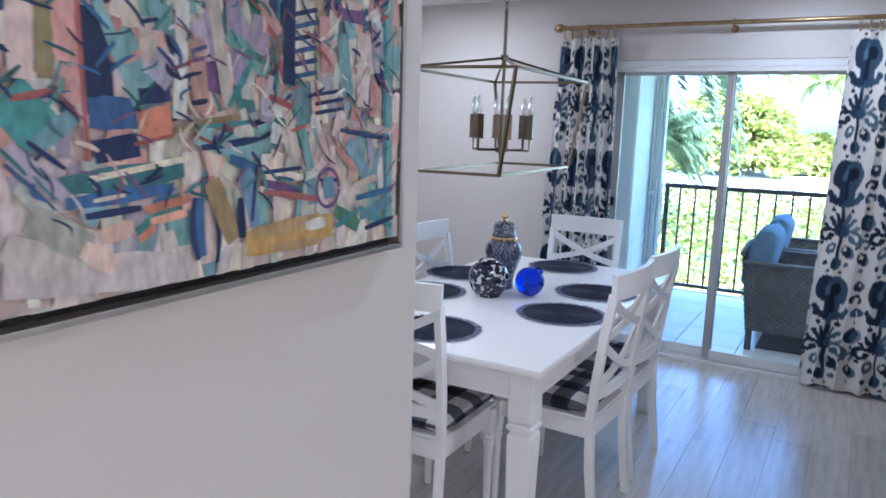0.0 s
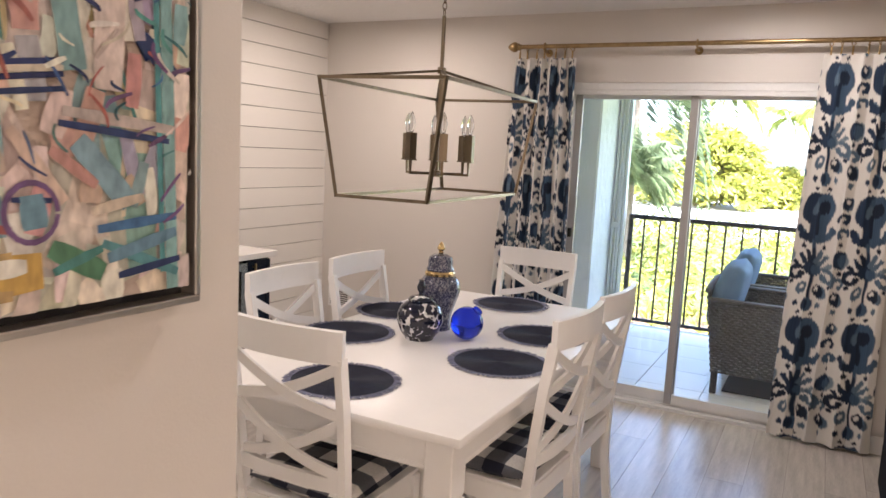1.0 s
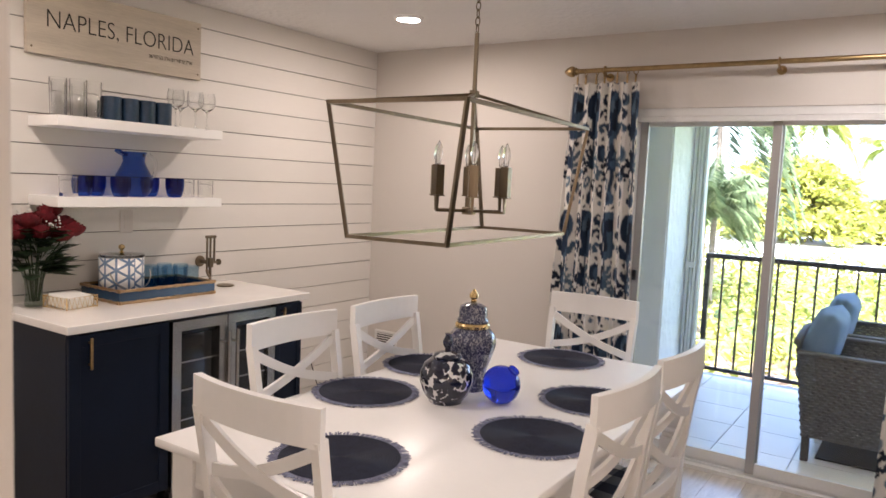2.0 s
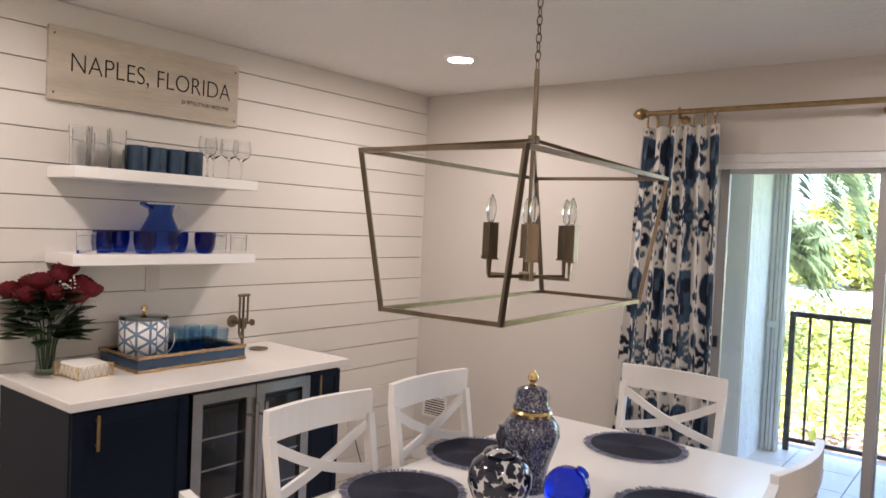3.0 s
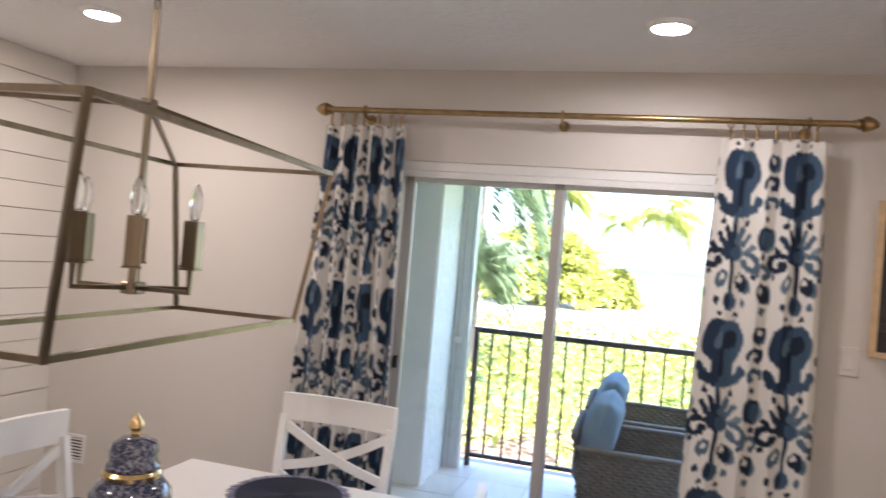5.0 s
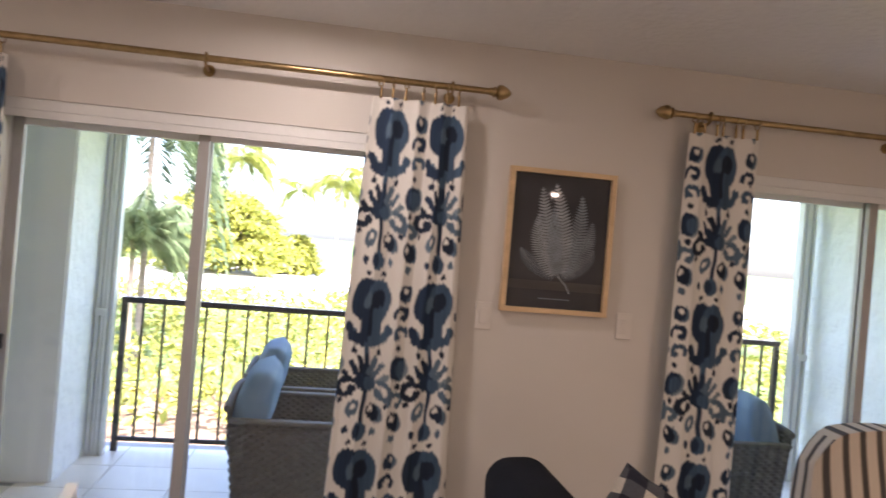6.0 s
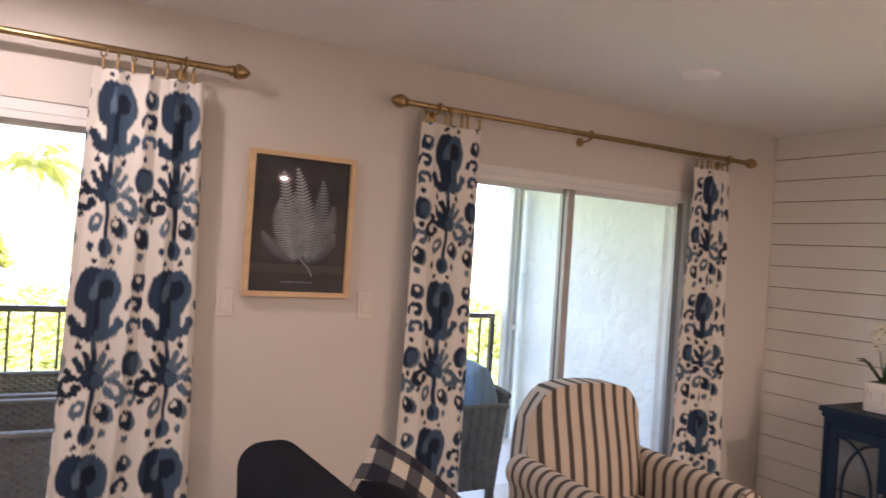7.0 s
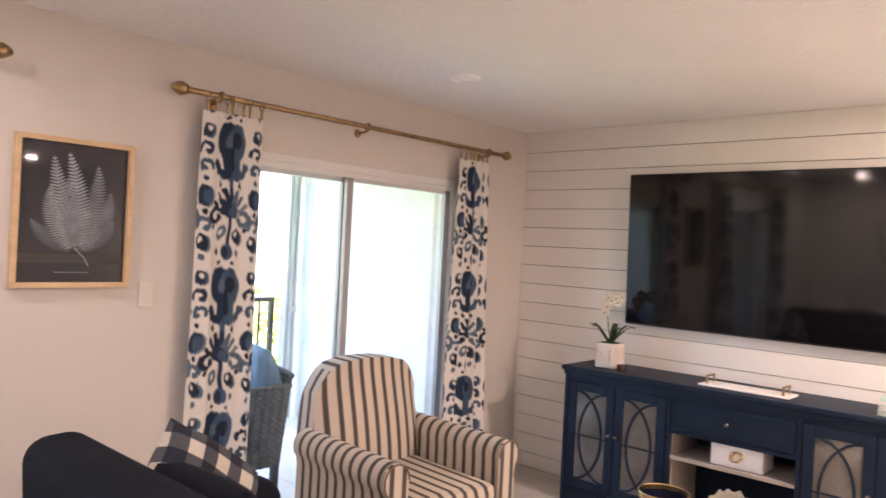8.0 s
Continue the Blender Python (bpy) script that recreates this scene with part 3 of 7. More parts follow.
# ---- dining table ----
def dining_table():
    x0, x1, y0, y1, zt = -1.105, -0.052, 2.335, 4.245, 0.775
    th = thing("dining_table", "white lacquered rectangular dining table with square legs", "table")
    part("tabletop", boxed(x0, x1, y0, y1, zt - 0.028, zt, bevel=0.005), WHITE, th, smooth=True)
    i = 0.035
    for a in ((x0 + i + 0.09, x1 - i - 0.09, y0 + i + 0.012, y0 + i + 0.034), (x0 + i + 0.09, x1 - i - 0.09, y1 - i - 0.034, y1 - i - 0.012), (x0 + i + 0.012, x0 + i + 0.034, y0 + i + 0.09, y1 - i - 0.09), (x1 - i - 0.034, x1 - i - 0.012, y0 + i + 0.09, y1 - i - 0.09)):
        part("apron", boxed(*a, zt - 0.135, zt - 0.029, bevel=0.003), WHITE, th)
        part("apron_bead", boxed(a[0] - 0.003 if a[1] - a[0] < 0.1 else a[0], a[1] + 0.003 if a[1] - a[0] < 0.1 else a[1], a[2] - 0.003 if a[3] - a[2] < 0.1 else a[2], a[3] + 0.003 if a[3] - a[2] < 0.1 else a[3], zt - 0.133, zt - 0.118, bevel=0.003), WHITE, th)
    for cx in (x0 + i + 0.045, x1 - i - 0.045):
        for cy in (y0 + i + 0.045, y1 - i - 0.045):
            leg = part("leg", boxed(cx - 0.045, cx + 0.045, cy - 0.045, cy + 0.045, 0.565, zt - 0.029, bevel=0.004), WHITE, th)
            b = bmesh.new()
            prof = [(0.034, 0.0), (0.044, 0.50), (0.044, 0.515), (0.038, 0.522), (0.038, 0.532), (0.047, 0.538), (0.047, 0.55), (0.040, 0.557), (0.043, 0.5645)]
            lathe([(r * math.sqrt(2), z) for r, z in prof] , 4, 0, 0, b)
            lathe([(0, 0), (prof[0][0] * math.sqrt(2), 0)], 4, 0, 0, b)
            part("lower_leg", b, WHITE, leg, m=Matrix.Translation((cx, cy, 0)) @ Matrix.Rotation(radians(45), 4, "Z"))


dining_table()


# ---- dining chairs ----
def check_cloth(name, dark, mid, light, size):
    """Buffalo check: two sets of bands crossed, in the object's own x and y."""
    m, t, p = nodes_of(name)
    N, L = t.nodes, t.links
    co = N.new("ShaderNodeTexCoord")
    sep = N.new("ShaderNodeSeparateXYZ")
    L.new(co.outputs["Object"], sep.inputs[0])
    bands = []
    for k in range(2):
        q = N.new("ShaderNodeMath")
        q.operation = "MULTIPLY_ADD"
        q.inputs[1].default_value, q.inputs[2].default_value = 1 / (2 * size), 10.2
        L.new(sep.outputs[k], q.inputs[0])
        f = N.new("ShaderNodeMath")
        f.operation = "FRACT"
        L.new(q.outputs[0], f.inputs[0])
        g = N.new("ShaderNodeMath")
        g.operation = "GREATER_THAN"
        g.inputs[1].default_value = 0.5
        L.new(f.outputs[0], g.inputs[0])
        bands.append(g.outputs[0])
    s = N.new("ShaderNodeMath")
    s.operation = "ADD"
    L.new(bands[0], s.inputs[0])
    L.new(bands[1], s.inputs[1])
    h = N.new("ShaderNodeMath")
    h.operation = "MULTIPLY"
    h.inputs[1].default_value = 0.45
    L.new(s.outputs[0], h.inputs[0])
    r = N.new("ShaderNodeValToRGB")
    r.color_ramp.interpolation = "CONSTANT"
    r.color_ramp.elements[0].color = (*light, 1)
    r.color_ramp.elements[1].position, r.color_ramp.elements[1].color = 0.3, (*mid, 1)
    e = r.color_ramp.elements.new(0.7)
    e.color = (*dark, 1)
    L.new(h.outputs[0], r.inputs[0])
    wv = N.new("ShaderNodeTexNoise")
    wv.inputs["Scale"].default_value = 160
    L.new(co.outputs["Object"], wv.inputs["Vector"])
    mr = N.new("ShaderNodeMapRange")
    mr.inputs[3].default_value, mr.inputs[4].default_value = 0.75, 1.2
    L.new(wv.outputs[0], mr.inputs[0])
    hs = N.new("ShaderNodeHueSaturation")
    L.new(r.outputs[0], hs.inputs["Color"])
    L.new(mr.outputs[0], hs.inputs["Value"])
    L.new(hs.outputs[0], p.inputs["Base Color"])
    b = N.new("ShaderNodeBump")
    b.inputs["Strength"].default_value, b.inputs["Distance"].default_value = 0.4, 0.003
    L.new(wv.outputs[0], b.inputs["Height"])
    L.new(b.outputs[0], p.inputs["Normal"])
    p.inputs["Roughness"].default_value = 0.9
    return m


CHECK = check_cloth("buffalo_check", (0.008, 0.012, 0.03), (0.11, 0.115, 0.13), (0.72, 0.70, 0.66), 0.075)


def dining_chair():
    """Faces its own +y; the origin is on the floor under the seat."""
    th = thing("dining_chair", "white wooden cross-back dining chair with checked seat pad", "chair", group="chairs round the table")
    hw = 0.205

    def back_y(z):
        return -0.20 - 0.03 * max(0, (z - 0.45)) / 0.58 - 0.045 * max(0, (z - 0.45) / 0.58) ** 2

    for s in (1, -1):
        pts = [(s * (hw - 0.012), -0.235, 0.0), (s * (hw - 0.012), -0.205, 0.25), (s * (hw - 0.012), -0.195, 0.45), (s * (hw - 0.006), back_y(0.62), 0.62), (s * (hw - 0.002), back_y(0.8), 0.8), (s * hw, back_y(0.955), 0.955)]
        part("back_post", ribbon(pts, 0.034, 0.025, across=(0, 1, 0)), WHITE, th)
        x = s * 0.19
        leg = part("front_leg", boxed(x - 0.021, x + 0.021, 0.185, 0.227, 0.33, 0.44, bevel=0.003), WHITE, th)
        prof = [(0.015, 0.0), (0.020, 0.27), (0.024, 0.285), (0.024, 0.296), (0.018, 0.302), (0.024, 0.31), (0.024, 0.322), (0.019, 0.331)]
        part("turned_leg", lathe(prof, 14), WHITE, leg, smooth=True, m=Matrix.Translation((x, 0.206, 0)))
    # top rail, bowed backwards
    n = 10
    rail = [(hw * 1.06 * (2 * k / n - 1), back_y(0.985) + 0.004 - 0.028 * (1 - (2 * k / n - 1) ** 2), 0.985) for k in range(n + 1)]
    part("top_rail", ribbon(rail, 0.095, 0.022), WHITE, th)
    for z0, z1 in ((0.765, 0.935), (0.575, 0.765)):
        for s in (1, -1):
            pts = []
            for k in range(n + 1):
                u = 2 * k / n - 1
                q = k / n
                z = z0 + 0.012 + (z1 - z0 - 0.024) * (q - 0.16 * math.sin(math.pi * q))
                pts.append((s * (hw - 0.01) * u, back_y(z) - 0.016 * (1 - u * u) + 0.004 * s, z))
            part("cross_slat", ribbon(pts, 0.032, 0.012), WHITE, th)
    low = [(hw * 0.97 * (2 * k / n - 1), back_y(0.56) - 0.02 * (1 - (2 * k / n - 1) ** 2), 0.556) for k in range(n + 1)]
    part("lower_rail", ribbon(low, 0.045, 0.018), WHITE, th)
    for a in ((-0.18, 0.18, 0.198, 0.218), (-0.18, 0.18, -0.205, -0.185), (-0.20, -0.18, -0.19, 0.19), (0.18, 0.20, -0.19, 0.19)):
        part("seat_rail", boxed(*a, 0.375, 0.445, bevel=0.003), WHITE, th)
    part("seat_board", boxed(-0.205, 0.205, -0.20, 0.228, 0.446, 0.458, bevel=0.003), WHITE, th)
    pad = cushion(0.43, 0.43, 0.075, 0.3, 12)
    part("seat_pad", pad, CHECK, th, "navy and white buffalo-check seat pad", smooth="all", m=Matrix.Translation((0, 0.015, 0.488)))
    return th


chair = dining_chair()
chair.matrix_basis = pose(-0.60, 2.52, 0, 0, 0, 0)
for x, y, rz in ((-0.93, 2.975, -90), (-0.93, 3.51, -90), (-0.205, 3.005, 87), (-0.20, 3.50, 88), (-0.605, 4.10, 180)):
    copy_thing(chair, pose(x, y, 0, 0, 0, rz))


# ---- table setting ----
MAT_NAVY = mat("navy_braid", (0.012, 0.016, 0.035), 0.8, vary=0.25, scale=30, grain=200, bump=0.3)
FRINGE = mat("navy_fringe", (0.17, 0.18, 0.26), 0.9, vary=0.5, scale=60, grain=300, bump=0.2)


def placemat():
    th = thing("placemat", "round navy braided placemat with a pale fringe", "placemat", group="placemats on the table")
    prof = [(0.0, 0.004)]
    for k in range(1, 25):
        r = 0.165 * k / 24
        prof += [(r - 0.0034, 0.0046), (r, 0.0022)]
    prof += [(0.168, 0.0045), (0.170, 0.0005), (0.0, 0.0005)]
    part("braid", lathe(prof, 56), MAT_NAVY, th, smooth=True)
    b, rng = bmesh.new(), random.Random(1)
    n = 210
    for k in range(n):
        a = 2 * math.pi * k / n + rng.uniform(-0.01, 0.01)
        r1 = 0.192 + rng.uniform(-0.006, 0.006)
        d, s = Vector((math.cos(a), math.sin(a), 0)), Vector((-math.sin(a), math.cos(a), 0))
        w = 0.0021
        z = 0.0015 + rng.uniform(0, 0.003)
        q = [d * 0.168 - s * w, d * 0.168 + s * w, d * r1 + s * (w + rng.uniform(-0.003, 0.003)), d * r1 - s * w]
        lo = [b.verts.new((v.x, v.y, z if i > 1 else 0.003)) for i, v in enumerate(q)]
        hi = [b.verts.new((v.x, v.y, (z if i > 1 else 0.003) + 0.0012)) for i, v in enumerate(q)]
        b.faces.new(lo[::-1])
        b.faces.new(hi)
        for i in range(4):
            b.faces.new((lo[i], lo[(i + 1) % 4], hi[(i + 1) % 4], hi[i]))
    part("fringe", b, FRINGE, th, "pale blue-grey thread fringe")
    return th


pm = placemat()
pm.matrix_basis = pose(-0.595, 2.56, 0.7755)
for x, y, a in ((-0.945, 3.09, 40), (-1.0, 3.565, 80), (-0.255, 3.07, 130), (-0.265, 3.55, 200), (-0.625, 4.07, 250)):
    copy_thing(pm, pose(x, y, 0.7755, 0, 0, a))


def porcelain(name, ground, paint, scale, cut, stretch=(1, 1, 1), smooth=0.5):
    """Glazed ware with brushed blue leaves and scrolls."""
    m, t, p = nodes_of(name)
    N, L = t.nodes, t.links
    co, mp = N.new("ShaderNodeTexCoord"), N.new("ShaderNodeMapping")
    mp.inputs["Scale"].default_value = stretch
    L.new(co.outputs["Object"], mp.inputs[0])
    no = N.new("ShaderNodeTexNoise")
    no.inputs["Scale"].default_value = scale * 0.6
    v = N.new("ShaderNodeTexVoronoi")
    v.feature = "SMOOTH_F1"
    v.inputs["Scale"].default_value, v.inputs["Smoothness"].default_value = scale, 0.3
    ad = N.new("ShaderNodeVectorMath")
    ad.operation = "MULTIPLY_ADD"
    ad.inputs[1].default_value = (0.04, 0.04, 0.04)
    L.new(mp.outputs[0], no.inputs["Vector"])
    L.new(no.outputs["Color"], ad.inputs[0])
    L.new(mp.outputs[0], ad.inputs[2])
    L.new(ad.outputs[0], v.inputs["Vector"])
    r = N.new("ShaderNodeValToRGB")
    r.color_ramp.elements[0].position, r.color_ramp.elements[0].color = cut, (*paint, 1)
    r.color_ramp.elements[1].position, r.color_ramp.elements[1].color = cut + 0.05, (*ground, 1)
    L.new(v.outputs["Distance"], r.inputs[0])
    L.new(r.outputs[0], p.inputs["Base Color"])
    p.inputs["Roughness"].default_value = 0.12
    p.inputs["Coat Weight"].default_value = 0.5
    return m


CHINA_LEAF = porcelain("leaf_porcelain", (0.60, 0.60, 0.60), (0.008, 0.011, 0.03), 46, 0.64)
CHINA_FINE = porcelain("fine_porcelain", (0.22, 0.23, 0.28), (0.035, 0.04, 0.085), 120, 0.55, (1, 1, 0.8))
NAVY_GLAZE = mat("navy_glaze", (0.01, 0.013, 0.035), 0.1, vary=0.2, coat=0.6)
COBALT = solid_glass("cobalt_glass", (0.02, 0.05, 0.75))
TT = 0.7755


def ginger_jar():
    th = thing("ginger_jar", "tall blue and white lidded jar with gold finial", "jar", (-0.685, 3.385, TT))
    part("body", lathe([(0.0, 0.0), (0.056, 0.0), (0.058, 0.012), (0.053, 0.03), (0.060, 0.075), (0.082, 0.14), (0.091, 0.175), (0.088, 0.205), (0.070, 0.228), (0.056, 0.236)], 40), CHINA_FINE, th, smooth=True)
    part("collar", lathe([(0.056, 0.234), (0.064, 0.236), (0.066, 0.246), (0.060, 0.254), (0.054, 0.255)], 40), GOLD, th, "gilded collar", smooth=True)
    lid = part("lid", lathe([(0.058, 0.2555), (0.060, 0.262), (0.053, 0.275), (0.054, 0.296), (0.049, 0.314), (0.030, 0.325), (0.0, 0.328)], 36), CHINA_FINE, th, smooth=True)
    part("finial", lathe([(0.0, 0.327), (0.010, 0.328), (0.012, 0.334), (0.009, 0.338), (0.017, 0.348), (0.0165, 0.358), (0.009, 0.370), (0.003, 0.378), (0.0, 0.380)], 20), GOLD, lid, "gold bud finial", smooth=True)


def leaf_jar():
    th = thing("lidded_jar", "squat white jar with dark leaf pattern and lid", "jar", (-0.665, 3.19, TT))
    part("body", lathe([(0.0, 0.0), (0.058, 0.0), (0.060, 0.008), (0.078, 0.03), (0.094, 0.075), (0.093, 0.105), (0.080, 0.135), (0.060, 0.152), (0.045, 0.158)], 40), CHINA_LEAF, th, smooth=True)
    lid = part("lid", lathe([(0.050, 0.158), (0.052, 0.163), (0.046, 0.172), (0.020, 0.180), (0.0, 0.182)], 32), CHINA_LEAF, th, smooth=True)
    part("knob", lathe([(0.0, 0.180), (0.010, 0.182), (0.009, 0.190), (0.017, 0.204), (0.018, 0.216), (0.012, 0.230), (0.009, 0.236), (0.013, 0.243), (0.0, 0.246)], 18), NAVY_GLAZE, lid, "navy bud knob", smooth=True)


def ball_vase():
    th = thing("glass_ball", "round cobalt blue glass float with ribbed neck", "vase", (-0.505, 3.30, TT))
    R = 0.068
    part("globe", lathe([(0.0, 0.0)] + [(R * math.sin(a), R - R * math.cos(a)) for a in np.linspace(0.35, 2.85, 22)] + [(0.0, 2 * R - 0.002)], 40), COBALT, th, smooth="all")
    b = bmesh.new()
    lathe([(0.019, -0.004), (0.020, 0.004), (0.022, 0.010), (0.019, 0.010), (0.017, 0.004), (0.016, -0.004)], 24, 0, 0, b)
    part("neck", b, COBALT, th, smooth=True, m=Matrix.Translation((0.034, 0.016, 1.72 * R)) @ Matrix.Rotation(radians(38), 4, "Y"))


ginger_jar()
leaf_jar()
ball_vase()


# ---- bar: cabinets, cooler, counter ----
FX = -2.062


def base_cabinet(y0, y1, handle_y, label):
    th = thing("base_cabinet", label, "cabinet", group="bar cabinets")
    part("body", boxed(WEST + 0.002, FX - 0.02, y0, y1, 0.10, 0.884, bevel=0.002), NAVY, th)
    part("toe_kick", boxed(WEST + 0.002, FX - 0.08, y0 + 0.002, y1 - 0.002, 0.0, 0.0995), BLACK, th)
    d = part("door", boxed(FX - 0.019, FX - 0.006, y0 + 0.003, y1 - 0.003, 0.105, 0.872, bevel=0.002), NAVY, th)
    fr = 0.05 if y1 - y0 > 0.3 else 0.035
    for a in ((y0 + 0.003, y0 + fr, 0.105, 0.872), (y1 - fr, y1 - 0.003, 0.105, 0.872), (y0 + fr, y1 - fr, 0.105, 0.105 + fr), (y0 + fr, y1 - fr, 0.872 - fr, 0.872)):
        part("door_frame", boxed(FX - 0.006, FX, *a, bevel=0.002), NAVY, d)
    part("handle", boxed(FX + 0.014, FX + 0.024, handle_y - 0.006, handle_y + 0.006, 0.73, 0.86, bevel=0.003), BRASS, d, "brushed gold bar handle")
    for z in (0.75, 0.84):
        part("handle_foot", boxed(FX, FX + 0.0145, handle_y - 0.004, handle_y + 0.004, z - 0.004, z + 0.004), BRASS, d)


base_cabinet(2.615, 3.075, 2.70, "navy shaker base cabinet with gold handle")
base_cabinet(3.705, 3.895, 3.75, "narrow navy shaker cabinet beside the wine cooler")
COOLER_GLASS = mat("dark_cooler_glass", (0.01, 0.011, 0.013), 0.06, vary=0.1, coat=0.3, bump=0.0)


def wine_cooler():
    th = thing("wine_cooler", "built-in black wine cooler with two steel-framed glass doors", "wine cooler")
    y0, y1 = 3.08, 3.70
    part("body", boxed(WEST + 0.002, FX - 0.032, y0, y1, 0.012, 0.882, bevel=0.002), BLACK, th)
    ym = (y0 + y1) / 2
    for a, b, s in ((y0 + 0.004, ym - 0.003, 1), (ym + 0.003, y1 - 0.004, -1)):
        d = part("door", boxed(FX - 0.030, FX - 0.008, a + 0.04, b - 0.04, 0.13, 0.80), COOLER_GLASS, th, "dark glass cooler door")
        w, z0, z1 = 0.046, 0.08, 0.868
        for q, z in (((a, b), (z0, z0 + w)), ((a, b), (z1 - w, z1))):
            bm = bmesh.new()
            top = z[1] > 0.5
            o = [(q[0], z[1] if top else z[0]), (q[1], z[1] if top else z[0]), (q[1] - w, z[0] if top else z[1]), (q[0] + w, z[0] if top else z[1])]
            f = [bm.verts.new((FX + 0.008, yy, zz)) for yy, zz in o]
            k = [bm.verts.new((FX - 0.029, yy, zz)) for yy, zz in o]
            bm.faces.new(f)
            bm.faces.new(k[::-1])
            for i in range(4):
                bm.faces.new((f[i], f[(i + 1) % 4], k[(i + 1) % 4], k[i]))
            part("door_frame", bm, STEEL, d)
        for yy0, yy1, o in ((a, a + w, 1), (b, b - w, -1)):
            bm = bmesh.new()
            pts = [(yy0, z0), (yy0, z1), (yy1, z1 - w), (yy1, z0 + w)]
            f = [bm.verts.new((FX + 0.0075, y, z)) for y, z in pts]
            k = [bm.verts.new((FX - 0.029, y, z)) for y, z in pts]
            bm.faces.new(f)
            bm.faces.new(k[::-1])
            for i in range(4):
                bm.faces.new((f[i], f[(i + 1) % 4], k[(i + 1) % 4], k[i]))
            part("door_frame", bm, STEEL, d)
        hy = (b - 0.022) if s > 0 else (a + 0.022)
        part("handle", tube([(FX + 0.05, hy, 0.14), (FX + 0.05, hy, 0.80)], 0.0095, 14), STEEL, d, "round steel bar handle", smooth=True)
        for z in (0.2, 0.74):
            part("handle_post", tube([(FX + 0.007, hy, z), (FX + 0.046, hy, z)], 0.006, 10), STEEL, d, smooth=True)
        for z in (0.26, 0.40, 0.54, 0.67):
            part("rack_rail", boxed(FX - 0.0079, FX - 0.006, a + 0.05, b - 0.05, z, z + 0.008), STEEL, d)
    part("base_grille", boxed(FX - 0.05, FX - 0.012, y0 + 0.004, y1 - 0.004, 0.014, 0.074, bevel=0.002), BLACK, th)


wine_cooler()
counter = tagged(part("countertop", boxed(WEST + 0.002, -2.035, 2.595, 3.925, 0.886, 0.92, bevel=0.004), QUARTZ), "white quartz countertop over the bar cabinets", "countertop")

for z0, z1, lab in ((1.712, 1.758, "white floating shelf with clear and navy glassware"), (1.362, 1.407, "white floating shelf with blue glassware and pitcher")):
    tagged(part("floating_shelf", boxed(WEST + 0.001, -2.42, 2.77, 3.64, z0, z1, bevel=0.002), WHITE), lab, "shelf", "bar shelves")


# ---- sign ----
SIGN = mat("weathered_board", (0.57, 0.51, 0.42), 0.75, vary=0.16, scale=5, grain=60, bump=0.15, stretch=(1, 0.3, 3))
INK = mat("sign_ink", (0.02, 0.02, 0.02), 0.7, vary=0.1)


def lettering(text, y, z, size, wide, parent, x):
    cu = bpy.data.curves.new("lettering", "FONT")
    cu.body, cu.size, cu.extrude, cu.align_x = text, size, 0.0006, "LEFT"
    cu.offset = -0.016 * size
    ob = new("lettering", cu)
    bpy.context.view_layer.update()
    k = wide / max(ob.dimensions.x, 1e-3)
    cu.materials.append(INK)
    ob.parent = parent
    ob.matrix_basis = pose(x, y, z, 90, 0, 90) @ Matrix.Diagonal((k, 1, 1, 1))


def sign():
    th = thing("wooden_sign", "weathered grey-beige wooden sign with black lettering", "sign")
    part("board", boxed(WEST + 0.002, -2.642, 2.755, 3.668, 2.03, 2.332, bevel=0.003), SIGN, th)
    lettering("NAPLES, FLORIDA", 2.835, 2.155, 0.115, 0.775, th, -2.6405)
    lettering("26\u00b007'53.3\"N 81\u00b048'32.3\"W", 3.352, 2.103, 0.026, 0.26, th, -2.6405)
    for y in (2.775, 3.648):
        for z in (2.06, 2.30):
            part("nail", lathe([(0.0, 0.0025), (0.004, 0.002), (0.005, 0.0)], 10), BRONZE, th, m=Matrix.Translation((-2.6415, y, z)) @ Matrix.Rotation(radians(90), 4, "Y"))


sign()

# ---- glassware ----
BLUE_GLASS = glass_pane("blue_tumbler_glass", (0.17, 0.34, 0.74), 0.03)
NAVY_WARE = mat("navy_stoneware", (0.02, 0.045, 0.085), 0.3, vary=0.3, scale=14, coat=0.2)
PALE_BLUE = glass_pane("pale_blue_glass", (0.64, 0.79, 0.90), 0.08)


def cup(name, label, category, material, prof, at, group, n=22):
    th = tagged(part(name, lathe(prof, n), material, None, smooth=True), label, category, group)
    th.matrix_basis = pose(*at)
    return th


def glass_prof(rb, rt, h, wall=0.002, foot=0.008):
    return [(0.0, 0.0), (rb, 0.0), (rb + 0.001, foot), (rt, h - 0.002), (rt + 0.0006, h), (rt - wall, h), (rt - wall, h - 0.004), (rb - wall, foot), (0.0, foot)]


S1, S2 = 1.7585, 1.4075
tall = cup("highball_glass", "tall clear highball glass on the shelf", "glass", CLEAR, glass_prof(0.033, 0.036, 0.165), (-2.52, 2.825, S1), "clear highball glasses")
for x, y in ((-2.49, 2.90), (-2.58, 2.86), (-2.50, 2.975), (-2.58, 2.95)):
    copy_thing(tall, pose(x, y, S1))
mug = cup("navy_tumbler", "opaque navy blue tumbler on the shelf", "tumbler", NAVY_WARE, [(0.0, 0.0), (0.040, 0.0), (0.043, 0.006), (0.044, 0.11), (0.0405, 0.11), (0.039, 0.01), (0.0, 0.01)], (-2.50, 3.065, S1), "navy tumblers")
for x, y in ((-2.50, 3.155), (-2.50, 3.245), (-2.50, 3.335), (-2.60, 3.11), (-2.60, 3.20), (-2.60, 3.29)):
    copy_thing(mug, pose(x, y, S1))
